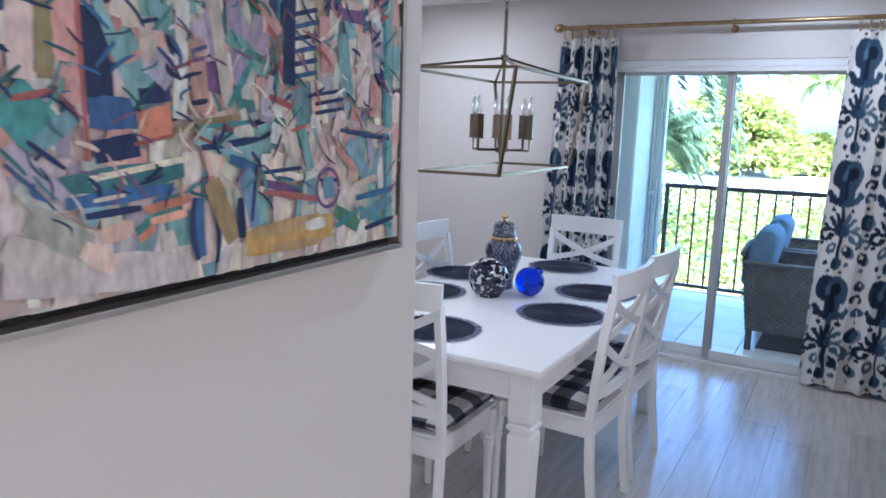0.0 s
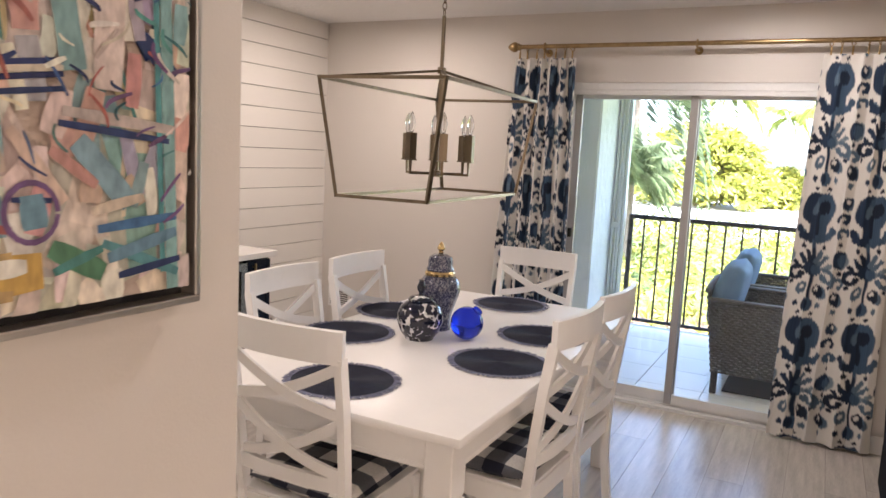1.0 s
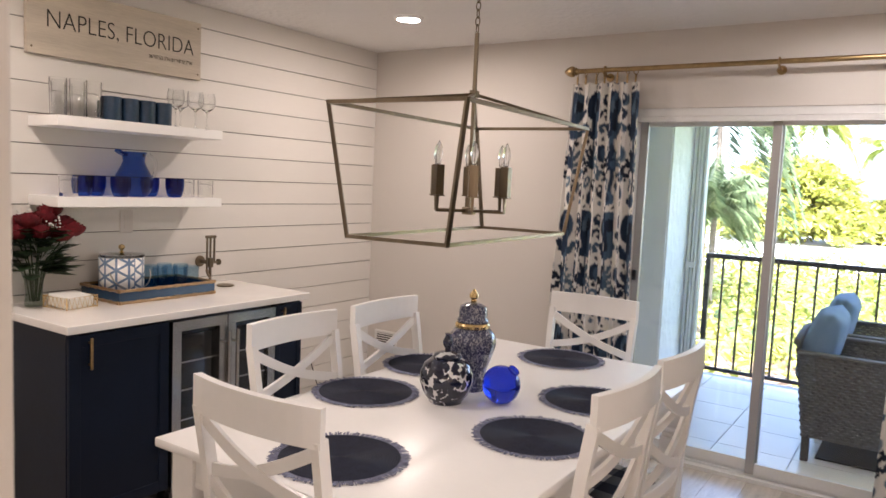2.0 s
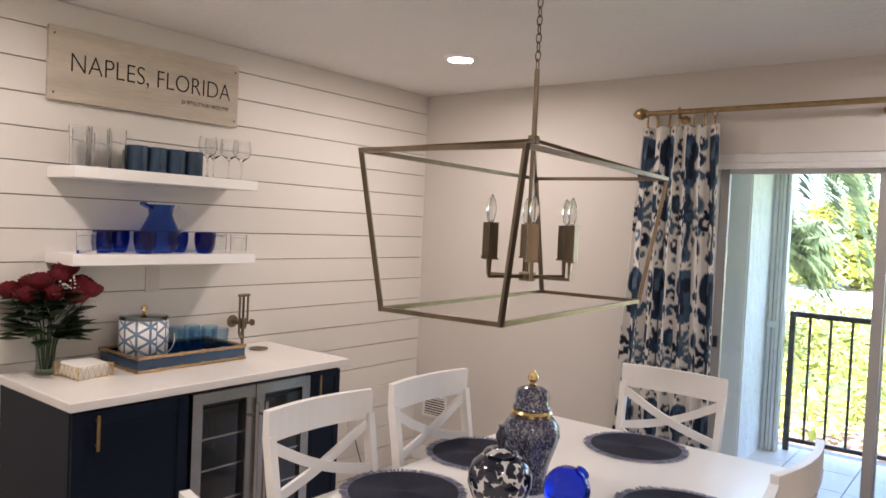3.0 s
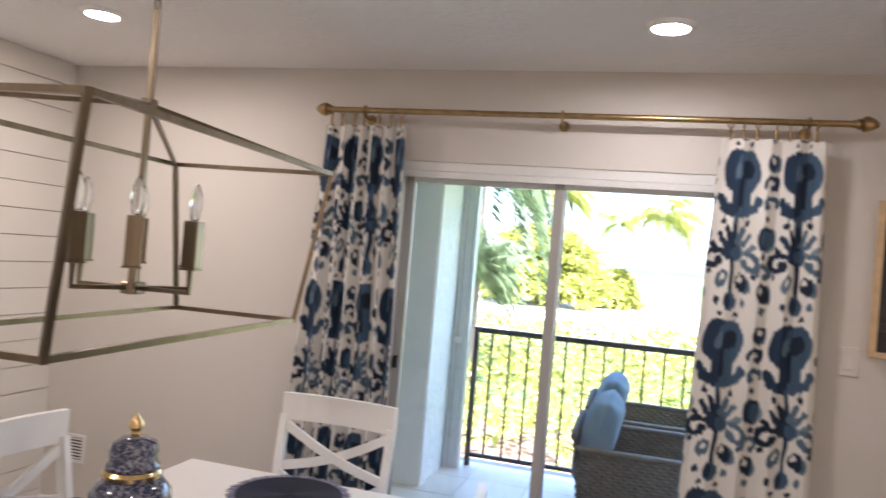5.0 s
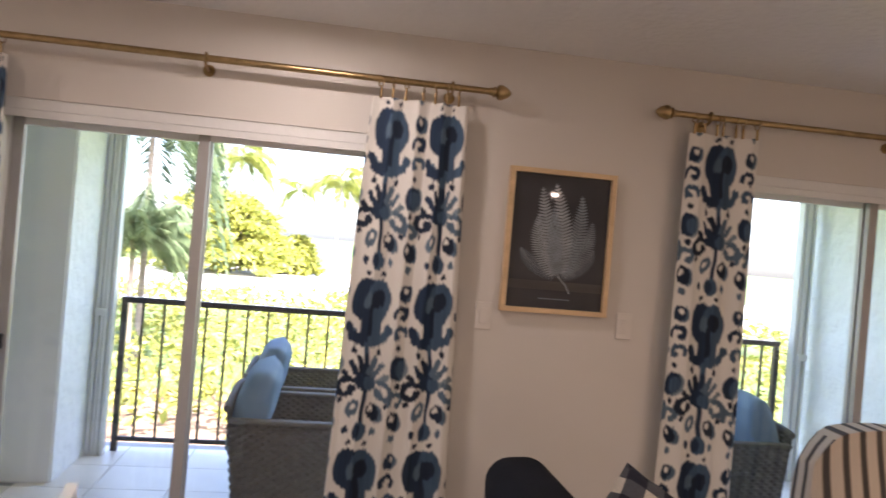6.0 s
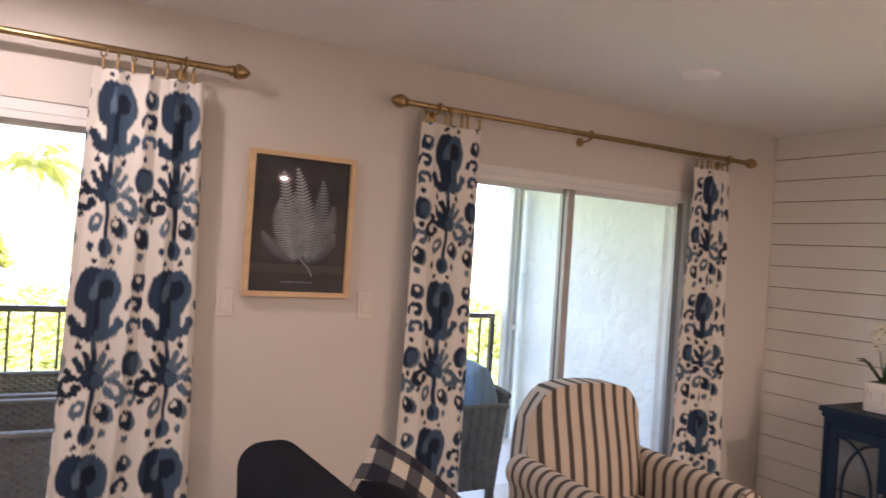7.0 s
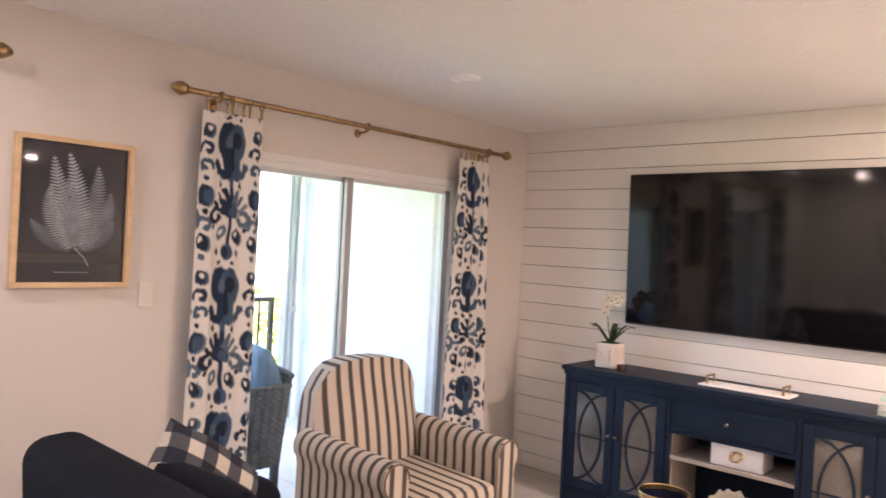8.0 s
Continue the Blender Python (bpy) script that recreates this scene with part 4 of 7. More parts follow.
wine = cup("wine_glass", "clear stemmed wine glass on the shelf", "wine glass", CLEAR, [(0.0, 0.0), (0.032, 0.0), (0.031, 0.002), (0.006, 0.007), (0.0035, 0.02), (0.0035, 0.085), (0.008, 0.093), (0.034, 0.112), (0.043, 0.138), (0.041, 0.168), (0.036, 0.190), (0.0348, 0.190), (0.0395, 0.168), (0.0415, 0.138), (0.0325, 0.114), (0.008, 0.098), (0.0, 0.096)], (-2.50, 3.41, S1), "stemmed wine glasses", 24)
for x, y in ((-2.55, 3.475), (-2.49, 3.52), (-2.50, 3.60)):
    copy_thing(wine, pose(x, y, S1))
low = cup("blue_glass", "fluted cobalt blue tumbler on the shelf", "glass", BLUE_GLASS, [(0.0, 0.0), (0.030, 0.0), (0.038, 0.012), (0.045, 0.045), (0.0465, 0.070), (0.045, 0.094), (0.0425, 0.094), (0.043, 0.070), (0.041, 0.045), (0.034, 0.018), (0.0, 0.016)], (-2.55, 2.955, S2), "cobalt tumblers", 16)
for x, y in ((-2.58, 3.035), (-2.48, 3.10), (-2.57, 3.315), (-2.48, 3.395), (-2.56, 3.455)):
    copy_thing(low, pose(x, y, S2))
rocks = cup("rocks_glass", "short clear rocks glass on the shelf", "glass", CLEAR, glass_prof(0.038, 0.040, 0.088, 0.003, 0.014), (-2.49, 2.855, S2), "short clear glasses")
for x, y in ((-2.56, 3.525), (-2.49, 3.59)):
    copy_thing(rocks, pose(x, y, S2))


def pitcher():
    th = thing("glass_pitcher", "cobalt blue glass pitcher with clear handle", "pitcher", (-2.53, 3.20, S2))
    part("body", lathe([(0.0, 0.0), (0.055, 0.0), (0.075, 0.02), (0.088, 0.06), (0.084, 0.10), (0.060, 0.145), (0.050, 0.17), (0.054, 0.20), (0.060, 0.215), (0.057, 0.215)], 32), BLUE_GLASS, th, smooth=True)
    part("spout", ribbon([(0, -0.045, 0.198), (0, -0.070, 0.208), (0, -0.088, 0.218)], 0.04, 0.012, (1, 0, 0)), BLUE_GLASS, th)
    part("handle", tube([(0, 0.052, 0.20), (0, 0.085, 0.205), (0, 0.118, 0.18), (0, 0.125, 0.14), (0, 0.108, 0.10), (0, 0.083, 0.085)], 0.0075, 10), CLEAR, th, "clear glass loop handle", smooth=True)


pitcher()

# ---- on the counter ----
CT = 0.9205
ROSE = mat("red_rose", (0.13, 0.003, 0.009), 0.7, vary=0.35, scale=30)
LEAF = mat("dark_leaf", (0.022, 0.05, 0.018), 0.45, vary=0.35, scale=20)
GYP = mat("white_blossom", (0.75, 0.74, 0.70), 0.8, vary=0.1)
WATER_GLASS = glass_pane("vase_glass", (0.66, 0.72, 0.66), 0.02)


def rose_vase():
    th = thing("rose_vase", "bouquet of red roses with white sprigs in glass vase", "flowers", (-2.555, 2.735, CT))
    rng = random.Random(12)
    part("vase", lathe([(0.0, 0.0), (0.036, 0.0), (0.040, 0.01), (0.034, 0.05), (0.038, 0.11), (0.050, 0.15), (0.048, 0.15)], 20), WATER_GLASS, th, smooth=True)
    heads = [(0.10, 0.12, 0.34), (0.02, 0.06, 0.42), (0.08, -0.06, 0.38), (0.06, 0.10, 0.365), (0.05, 0.02, 0.39), (0.01, -0.06, 0.37), (-0.04, 0.06, 0.385), (0.09, -0.02, 0.335), (0.02, 0.155, 0.33), (-0.02, -0.13, 0.34), (0.10, 0.07, 0.32), (0.06, -0.10, 0.33)]
    for x, y, z in heads:
        part("stem", tube([(x * 0.12, y * 0.12, 0.02), (x * 0.3, y * 0.3, 0.17), (x, y, z - 0.02)], 0.0028, 6), LEAF, th)
        rose = part("rose", lathe([(0.0, z - 0.03), (0.014, z - 0.018), (0.016, z + 0.012), (0.0, z + 0.034)], 10, x, y), ROSE, th, "open dark red rose", smooth="all")
        for ring, (n, r, h) in enumerate(((3, 0.016, 0.064), (5, 0.028, 0.060), (6, 0.040, 0.053), (7, 0.050, 0.044))):
            for k in range(n):
                a = 2 * math.pi * k / n + ring * 0.6 + rng.uniform(-0.15, 0.15)
                w = math.pi / n * 1.4
                rows = []
                b = bmesh.new()
                for q in (0.0, 0.3, 0.6, 0.85, 1.0):
                    rr = r * (0.30 + 0.72 * math.sin(math.pi * (0.08 + 0.50 * q))) + 0.006 * ring * max(0.0, q - 0.8)
                    rows.append([b.verts.new((x + rr * math.cos(a + w * u), y + rr * math.sin(a + w * u), z - 0.026 + h * q - 0.008 * u * u * q - 0.010 * ring * 0.3 * max(0.0, q - 0.8))) for u in (-1, -0.5, 0, 0.5, 1)])
                for i in range(4):
                    for j in range(4):
                        b.faces.new((rows[i][j], rows[i][j + 1], rows[i + 1][j + 1], rows[i + 1][j]))
                part("petal", b, ROSE, rose, smooth="all")
    for k in range(130):
        a = rng.uniform(0, 6.28)
        z = rng.uniform(0.14, 0.34)
        r0, ln = rng.uniform(0.02, 0.09), rng.uniform(0.09, 0.14)
        d, s = Vector((math.cos(a), math.sin(a), rng.uniform(-0.15, 0.35))), Vector((-math.sin(a), math.cos(a), 0))
        p = Vector((r0 * math.cos(a), r0 * math.sin(a), z))
        b = bmesh.new()
        c = [b.verts.new(p), b.verts.new(p + d * ln * 0.45 + s * 0.040 + Vector((0, 0, 0.006))), b.verts.new(p + d * ln), b.verts.new(p + d * ln * 0.45 - s * 0.040 + Vector((0, 0, 0.006))), b.verts.new(p + d * ln * 0.5 - Vector((0, 0, 0.004)))]
        for q in ((0, 1, 4), (1, 2, 4), (2, 3, 4), (3, 0, 4)):
            b.faces.new([c[i] for i in q])
        part("leaf", b, LEAF, th)
    for cx, cy, cz in ((0.10, 0.03, 0.37), (0.085, 0.125, 0.30), (0.11, 0.09, 0.335), (0.0, -0.05, 0.41)):
        b = bmesh.new()
        for _ in range(26):
            q = Vector((cx + rng.gauss(0, 0.018), cy + rng.gauss(0, 0.018), cz + rng.gauss(0, 0.016)))
            bmesh.ops.create_icosphere(b, subdivisions=1, radius=0.0045, matrix=Matrix.Translation(q))
        for _ in range(5):
            tube([(0.02, 0.02, 0.2), (cx + rng.gauss(0, 0.012), cy + rng.gauss(0, 0.012), cz)], 0.0009, 4, b)
        part("sprig", b, GYP, th, "white baby's breath sprig")


rose_vase()


def napkin_box():
    th = thing("napkin_holder", "gold wire napkin box with paper napkins", "napkin holder", (-2.43, 2.83, CT), 8)
    w, d, h = 0.076, 0.076, 0.052
    for z in (0.004, h):
        part("rim", tube([(w, d, z), (w, -d, z), (-w, -d, z), (-w, d, z)], 0.0022, 6, closed=True), GOLD, th)
    for x, y in ((w, d), (w, -d), (-w, -d), (-w, d)):
        part("corner_post", tube([(x, y, 0.0), (x, y, h + 0.003)], 0.0026, 6), GOLD, th)
    for k in range(6):
        a = -d + 2 * d * k / 6
        for s in (1, -1):
            part("lattice", tube([(s * w, a, 0.005), (s * w, a + d / 6, h), (s * w, a + d / 3, 0.005)], 0.0012, 5), GOLD, th)
            part("lattice", tube([(a, s * d, 0.005), (a + d / 6, s * d, h), (a + d / 3, s * d, 0.005)], 0.0012, 5), GOLD, th)
    part("napkin", boxed(-0.066, 0.066, -0.066, 0.066, 0.004, 0.058, bevel=0.008, m=Matrix.Rotation(0.07, 4, "Y")), GYP, th, "folded white paper napkin pile")


napkin_box()
BAMBOO = mat("gilded_bamboo", (0.42, 0.29, 0.16), 0.3, 0.75, vary=0.25, scale=30)
TRAY = mat("navy_tray_lacquer", (0.015, 0.05, 0.11), 0.2, vary=0.1, coat=0.3)


def bamboo_tray():
    th = thing("serving_tray", "navy lacquer serving tray edged with gilded bamboo", "tray")
    x0, x1, y0, y1 = -2.64, -2.33, 3.0, 3.53
    part("base", boxed(x0, x1, y0, y1, CT + 0.006, CT + 0.014), TRAY, th)
    for a in ((x0, x0 + 0.008, y0, y1), (x1 - 0.008, x1, y0, y1), (x0 + 0.008, x1 - 0.008, y0, y0 + 0.008), (x0 + 0.008, x1 - 0.008, y1 - 0.008, y1)):
        part("side", boxed(*a, CT + 0.014, CT + 0.058), TRAY, th)
    for z in (CT + 0.007, CT + 0.062):
        for p, q in (((x0, y0), (x1, y0)), ((x1, y0), (x1, y1)), ((x1, y1), (x0, y1)), ((x0, y1), (x0, y0))):
            n = 26
            rs = [0.0068 + (0.0025 if k % 5 == 0 else 0) for k in range(n + 1)]
            part("bamboo_edge", tube([(p[0] + (q[0] - p[0]) * k / n, p[1] + (q[1] - p[1]) * k / n, z) for k in range(n + 1)], rs, 8), BAMBOO, th, "gilded bamboo edging", smooth=True)


bamboo_tray()


def lattice_cloth():
    """White ware with a blue-grey bamboo lattice."""
    m, t, p = nodes_of("lattice_print")
    N, L = t.nodes, t.links
    uv = N.new("ShaderNodeUVMap")
    out = None
    for rot in (0, 60, -60):
        mp = N.new("ShaderNodeMapping")
        mp.inputs["Rotation"].default_value = (0, 0, radians(rot))
        L.new(uv.outputs[0], mp.inputs[0])
        sp = N.new("ShaderNodeSeparateXYZ")
        L.new(mp.outputs[0], sp.inputs[0])
        pp = N.new("ShaderNodeMath")
        pp.operation = "PINGPONG"
        pp.inputs[1].default_value = 0.028
        L.new(sp.outputs[0], pp.inputs[0])
        lt = N.new("ShaderNodeMath")
        lt.operation = "LESS_THAN"
        lt.inputs[1].default_value = 0.0055
        L.new(pp.outputs[0], lt.inputs[0])
        if out is None:
            out = lt.outputs[0]
        else:
            mx = N.new("ShaderNodeMath")
            mx.operation = "MAXIMUM"
            L.new(out, mx.inputs[0])
            L.new(lt.outputs[0], mx.inputs[1])
            out = mx.outputs[0]
    mix = N.new("ShaderNodeMix")
    mix.data_type = "RGBA"
    mix.inputs[6].default_value, mix.inputs[7].default_value = (0.78, 0.77, 0.74, 1), (0.12, 0.19, 0.30, 1)
    L.new(out, mix.inputs[0])
    L.new(mix.outputs[2], p.inputs["Base Color"])
    p.inputs["Roughness"].default_value = 0.3
    return m


def ice_bucket():
    th = thing("ice_bucket", "white ice bucket with blue bamboo lattice and gold knob", "ice bucket", (-2.51, 3.125, CT + 0.0145))
    r, h, n = 0.102, 0.184, 48
    me = bpy.data.meshes.new("body")
    vs = [(r * math.cos(2 * math.pi * k / n), r * math.sin(2 * math.pi * k / n), z) for z in (0.0, h) for k in range(n)]
    fs = [(k, (k + 1) % n, n + (k + 1) % n, n + k) for k in range(n)] + [tuple(range(n))[::-1], tuple(range(n, 2 * n))]
    me.from_pydata(vs, [], fs)
    lay = me.uv_layers.new(name="UVMap")
    for pl in me.polygons:
        for li in pl.loop_indices:
            v = me.loops[li].vertex_index
            k = v % n
            if pl.index == n - 1 and k == 0:
                k = n
            lay.data[li].uv = (k / n * 2 * math.pi * r, vs[v][2] if pl.index < n else 0.02)
    me.polygons.foreach_set("use_smooth", [i < n for i in range(len(me.polygons))])
    me.materials.append(lattice_cloth())
    b = new("body", me)
    b.parent = th
    lid = part("lid", lathe([(0.0, h + 0.022), (0.05, h + 0.021), (r - 0.002, h + 0.016), (r + 0.001, h + 0.001), (0.0, h + 0.001)], 40), CLEAR, th, "clear acrylic lid", smooth=True)
    part("knob", lathe([(0.0, h + 0.021), (0.012, h + 0.022), (0.006, h + 0.028), (0.008, h + 0.034), (0.0155, h + 0.044), (0.013, h + 0.055), (0.0, h + 0.061)], 18), GOLD, lid, "gold ball knob", smooth=True)
    part("bail_handle", tube([(0.07 + 0.045 * math.sin(a), 0.104 * math.cos(a), 0.12 - 0.085 * math.sin(a)) for a in np.linspace(0, math.pi, 21)], 0.003, 8), STEEL, th, "steel bail handle", smooth=True)


ice_bucket()
hob = cup("tray_glass", "pale blue hobnail tumbler on the tray", "glass", PALE_BLUE, [(0.0, 0.0), (0.031, 0.0)] + [(0.033 + 0.0018 * (k % 2) + 0.0003 * k, 0.008 + 0.0095 * k) for k in range(13)] + [(0.0345, 0.126)], (-2.46, 3.30, CT + 0.0145), "hobnail tumblers", 20)
for x, y in ((-2.40, 3.37), (-2.50, 3.385), (-2.42, 3.455), (-2.56, 3.32), (-2.52, 3.465), (-2.58, 3.41)):
    copy_thing(hob, pose(x, y, CT + 0.0145))


def pot_filler():
    th = thing("pot_filler", "folded antique brass pot filler tap on the wall", "tap", (WEST, 3.70, 1.045))
    part("wall_flange", lathe([(0.0, 0.018), (0.012, 0.016), (0.030, 0.008), (0.032, 0.001), (0.0, 0.001)], 20), BRONZE, th, smooth=True, m=Matrix.Rotation(radians(90), 4, "Y"))
    part("inlet", tube([(0.016, 0, 0), (0.10, 0, 0)], 0.012, 12), BRONZE, th, smooth=True)
    part("valve", lathe([(0.0, -0.028), (0.016, -0.026), (0.019, 0.0), (0.016, 0.026), (0.0, 0.028)], 16, 0.09, 0), BRONZE, th, smooth=True)
    part("knob", tube([(0.09, 0.015, 0.0), (0.09, 0.045, 0.0), (0.09, 0.05, 0.0), (0.09, 0.062, 0.0)], [0.007, 0.007, 0.017, 0.017], 14), BRONZE, th, smooth=True)
    for y in (-0.022, 0.0, 0.026):
        part("arm", tube([(0.09, y, -0.045 if y < 0 else 0.0), (0.09, y, 0.145)], 0.0058, 10), BRONZE, th, smooth=True)
    part("joint", tube([(0.09, -0.03, 0.142), (0.09, 0.034, 0.142)], 0.0085, 12), BRONZE, th, smooth=True)
    part("spout", tube([(0.09, -0.022, -0.04), (0.10, -0.022, -0.062), (0.115, -0.022, -0.075)], 0.0075, 10), BRONZE, th, smooth=True)
    part("riser", tube([(0.09, 0.0, -0.02), (0.09, 0.0, -0.124)], 0.008, 10), BRONZE, th, smooth=True)


pot_filler()
tagged(part("dark_coaster", lathe([(0.0, 0.0), (0.045, 0.0), (0.048, 0.006), (0.043, 0.008), (0.02, 0.004), (0.0, 0.004)], 28), BRONZE, smooth=True, m=Matrix.Translation((-2.50, 3.74, CT))), "round dark bronze dish on the countertop", "dish")


def wall_plate(name, label, category, m, kind_of):
    """A white wall plate in its own x-z plane, facing its own -y."""
    th = thing(name, label, category)
    th.matrix_basis = m
    part("plate", boxed(-0.036, 0.036, -0.006, 0.0, -0.058, 0.058, bevel=0.003), PLATE, th)
    if kind_of == "switch":
        part("rocker", boxed(-0.017, 0.017, -0.010, -0.0062, -0.033, 0.033, bevel=0.002), PLATE, th)
    else:
        for z in (-0.021, 0.021):
            part("socket", boxed(-0.015, 0.015, -0.0085, -0.0062, z - 0.014, z + 0.014, bevel=0.002), PLATE, th)
    return th


wall_plate("light_switch", "white rocker light switch beside the fern art", "switch", pose(1.20, NORTH, 1.292), "switch")
wall_plate("light_switch", "white rocker light switch beside the curtain", "switch", pose(1.83, NORTH, 1.287), "switch")
wall_plate("wall_socket", "white wall socket on the shiplap above the bar", "socket", pose(WEST, 3.25, 1.275, 0, 0, 90), "socket")
wall_plate("wall_socket", "white wall socket low on the shiplap wall", "socket", pose(WEST, 4.60, 0.31, 0, 0, 90), "socket")


def wall_vent():
    th = thing("wall_vent", "small white louvred vent low on the wall", "vent", (-2.5, NORTH, 0.38))
    part("backing", boxed(-0.085, 0.085, -0.004, 0.0, -0.06, 0.06), BLACK, th)
    for a in ((-0.10, 0.10, 0.058, 0.075), (-0.10, 0.10, -0.075, -0.058), (-0.10, -0.083, -0.058, 0.058), (0.083, 0.10, -0.058, 0.058)):
        part("frame", boxed(a[0], a[1], -0.010, 0.0, a[2], a[3], bevel=0.002), TRIM, th)
    for k in range(7):
        part("slat", boxed(-0.084, 0.084, -0.009, -0.0045, -0.052 + k * 0.0165, -0.045 + k * 0.0165), TRIM, th)


wall_vent()
CORD = thing("lamp_cord", "thin dark cord hanging to the floor", "cord")
part("wire", tube([(WEST + 0.01, 4.60, 0.30), (WEST + 0.05, 4.62, 0.16), (WEST + 0.07, 4.66, 0.02), (WEST + 0.12, 4.8, 0.004), (WEST + 0.10, 5.05, 0.004)], 0.003, 6), BLACK, CORD, smooth=True)


# ---- pictures ----
def paint_material():
    m, t, p = nodes_of("oil_paint")
    at = t.nodes.new("ShaderNodeAttribute")
    at.attribute_name = "pigment"
    co, mp, no = t.nodes.new("ShaderNodeTexCoord"), t.nodes.new("ShaderNodeMapping"), t.nodes.new("ShaderNodeTexNoise")
    mp.inputs["Scale"].default_value = (1, 2.2, 1)
    no.inputs["Scale"].default_value, no.inputs["Detail"].default_value = 42, 6
    t.links.new(co.outputs["Object"], mp.inputs[0])
    t.links.new(mp.outputs[0], no.inputs["Vector"])
    mr, hs = t.nodes.new("ShaderNodeMapRange"), t.nodes.new("ShaderNodeHueSaturation")
    mr.inputs[1].default_value, mr.inputs[2].default_value, mr.inputs[3].default_value, mr.inputs[4].default_value = 0.3, 0.7, 0.74, 1.2
    t.links.new(no.outputs[0], mr.inputs[0])
    t.links.new(mr.outputs[0], hs.inputs["Value"])
    t.links.new(at.outputs["Color"], hs.inputs["Color"])
    t.links.new(hs.outputs[0], p.inputs["Base Color"])
    b = t.nodes.new("ShaderNodeBump")
    b.inputs["Strength"].default_value, b.inputs["Distance"].default_value = 0.3, 0.004
    t.links.new(no.outputs[0], b.inputs["Height"])
    t.links.new(b.outputs[0], p.inputs["Normal"])
    p.inputs["Roughness"].default_value = 0.45
    return m


def boat_painting():
    """Brush strokes laid one over another on a canvas, in a silver floating frame."""
    th = thing("boat_painting", "large abstract harbour painting in a silver floater frame", "painting")
    y0, y1, z0, z1, x = 0.02, 1.298, 1.338, 2.27, 0.04
    for a in ((y0, y1, z0, z0 + 0.009), (y0, y1, z1 - 0.009, z1), (y0, y0 + 0.009, z0 + 0.009, z1 - 0.009), (y1 - 0.009, y1, z0 + 0.009, z1 - 0.009)):
        part("frame", boxed(x, x + 0.032, *a, bevel=0.0015), SILVER, th, "brushed silver frame")
    part("backing", boxed(x, x + 0.008, y0 + 0.009, y1 - 0.009, z0 + 0.009, z1 - 0.009), BLACK, th)
    c0, c1, d0, d1 = y0 + 0.020, y1 - 0.020, z0 + 0.022, z1 - 0.020
    part("canvas", boxed(x + 0.008, x + 0.028, c0, c1, d0, d1, bevel=0.002), mat("primed_canvas", (0.50, 0.41, 0.35), 0.7, vary=0.12, scale=6, grain=120, bump=0.2), th)
    rng = random.Random(21)
    W, H = c1 - c0, d1 - d0
    V, F, C = [], [], []
    cream, pink, teal, navy, blue, ochre, purple, orange, green, grey, sea = (0.66, 0.57, 0.47), (0.60, 0.33, 0.29), (0.08, 0.26, 0.26), (0.02, 0.035, 0.12), (0.05, 0.13, 0.30), (0.45, 0.28, 0.07), (0.16, 0.08, 0.20), (0.62, 0.24, 0.12), (0.09, 0.24, 0.14), (0.33, 0.36, 0.36), (0.24, 0.42, 0.44)

    def stroke(pts, w, color, taper=0.35):
        """A loaded brush drawn along pts, given in widths and heights of the canvas from its lower left."""
        g = sum(color) / 3
        lift_up = rng.uniform(0.75, 1.2)
        col = [min(1, max(0, (0.92 * v + 0.08 * g) * lift_up * rng.uniform(0.92, 1.08))) for v in color]
        ps = [Vector(p) for p in pts]
        lift = x + 0.0282 + 0.000002 * (len(C) // 4)
        first = len(V)
        n = len(ps)
        for i, p in enumerate(ps):
            d = ps[min(i + 1, n - 1)] - ps[max(i - 1, 0)]
            d = d.normalized() if d.length > 1e-6 else Vector((1, 0))
            s = Vector((-d.y, d.x))
            k = w / 2 * (taper + (1 - taper) * math.sin(math.pi * (0.12 + 0.76 * i / max(1, n - 1)))) * rng.uniform(0.92, 1.08)
            for e in (1, -1):
                q = p + s * k * e
                V.append((lift, c0 + max(0.001, min(W - 0.001, q.x)), d0 + max(0.001, min(H - 0.001, q.y))))
                shade = rng.uniform(0.88, 1.12)
                C.append([v * shade for v in col])
        for i in range(n - 1):
            a = first + 2 * i
            F.append((a, a + 1, a + 3, a + 2))

    def arc(cx, cy, w, sag, tilt=0.0, n=9):
        return [(cx + w * (k / (n - 1) - 0.5), cy - sag * (1 - (2 * k / (n - 1) - 1) ** 2) + tilt * (k / (n - 1) - 0.5)) for k in range(n)]

    def line(ax, ay, bx, by, n=5, bow=0.0):
        return [(ax + (bx - ax) * k / (n - 1) + bow * math.sin(math.pi * k / (n - 1)), ay + (by - ay) * k / (n - 1)) for k in range(n)]

    for _ in range(330):  # washes
        sx, sy = rng.uniform(0, W), rng.uniform(0.0, H) if rng.random() < 0.8 else rng.uniform(0.0, 0.14)
        low_down = sy < 0.10
        col = rng.choice((cream, (0.74, 0.66, 0.58), sea, (0.70, 0.64, 0.58), cream, (0.66, 0.50, 0.44), sea, (0.72, 0.60, 0.52))) if not low_down else rng.choice(((0.68, 0.63, 0.54), (0.66, 0.58, 0.50), (0.62, 0.58, 0.50)))
        stroke(line(sx, sy, sx + rng.uniform(-0.05, 0.05), sy + rng.choice((-1, 1)) * rng.uniform(0.06, 0.14), 6, rng.uniform(-0.006, 0.006)), rng.uniform(0.025, 0.055), col, 0.75)
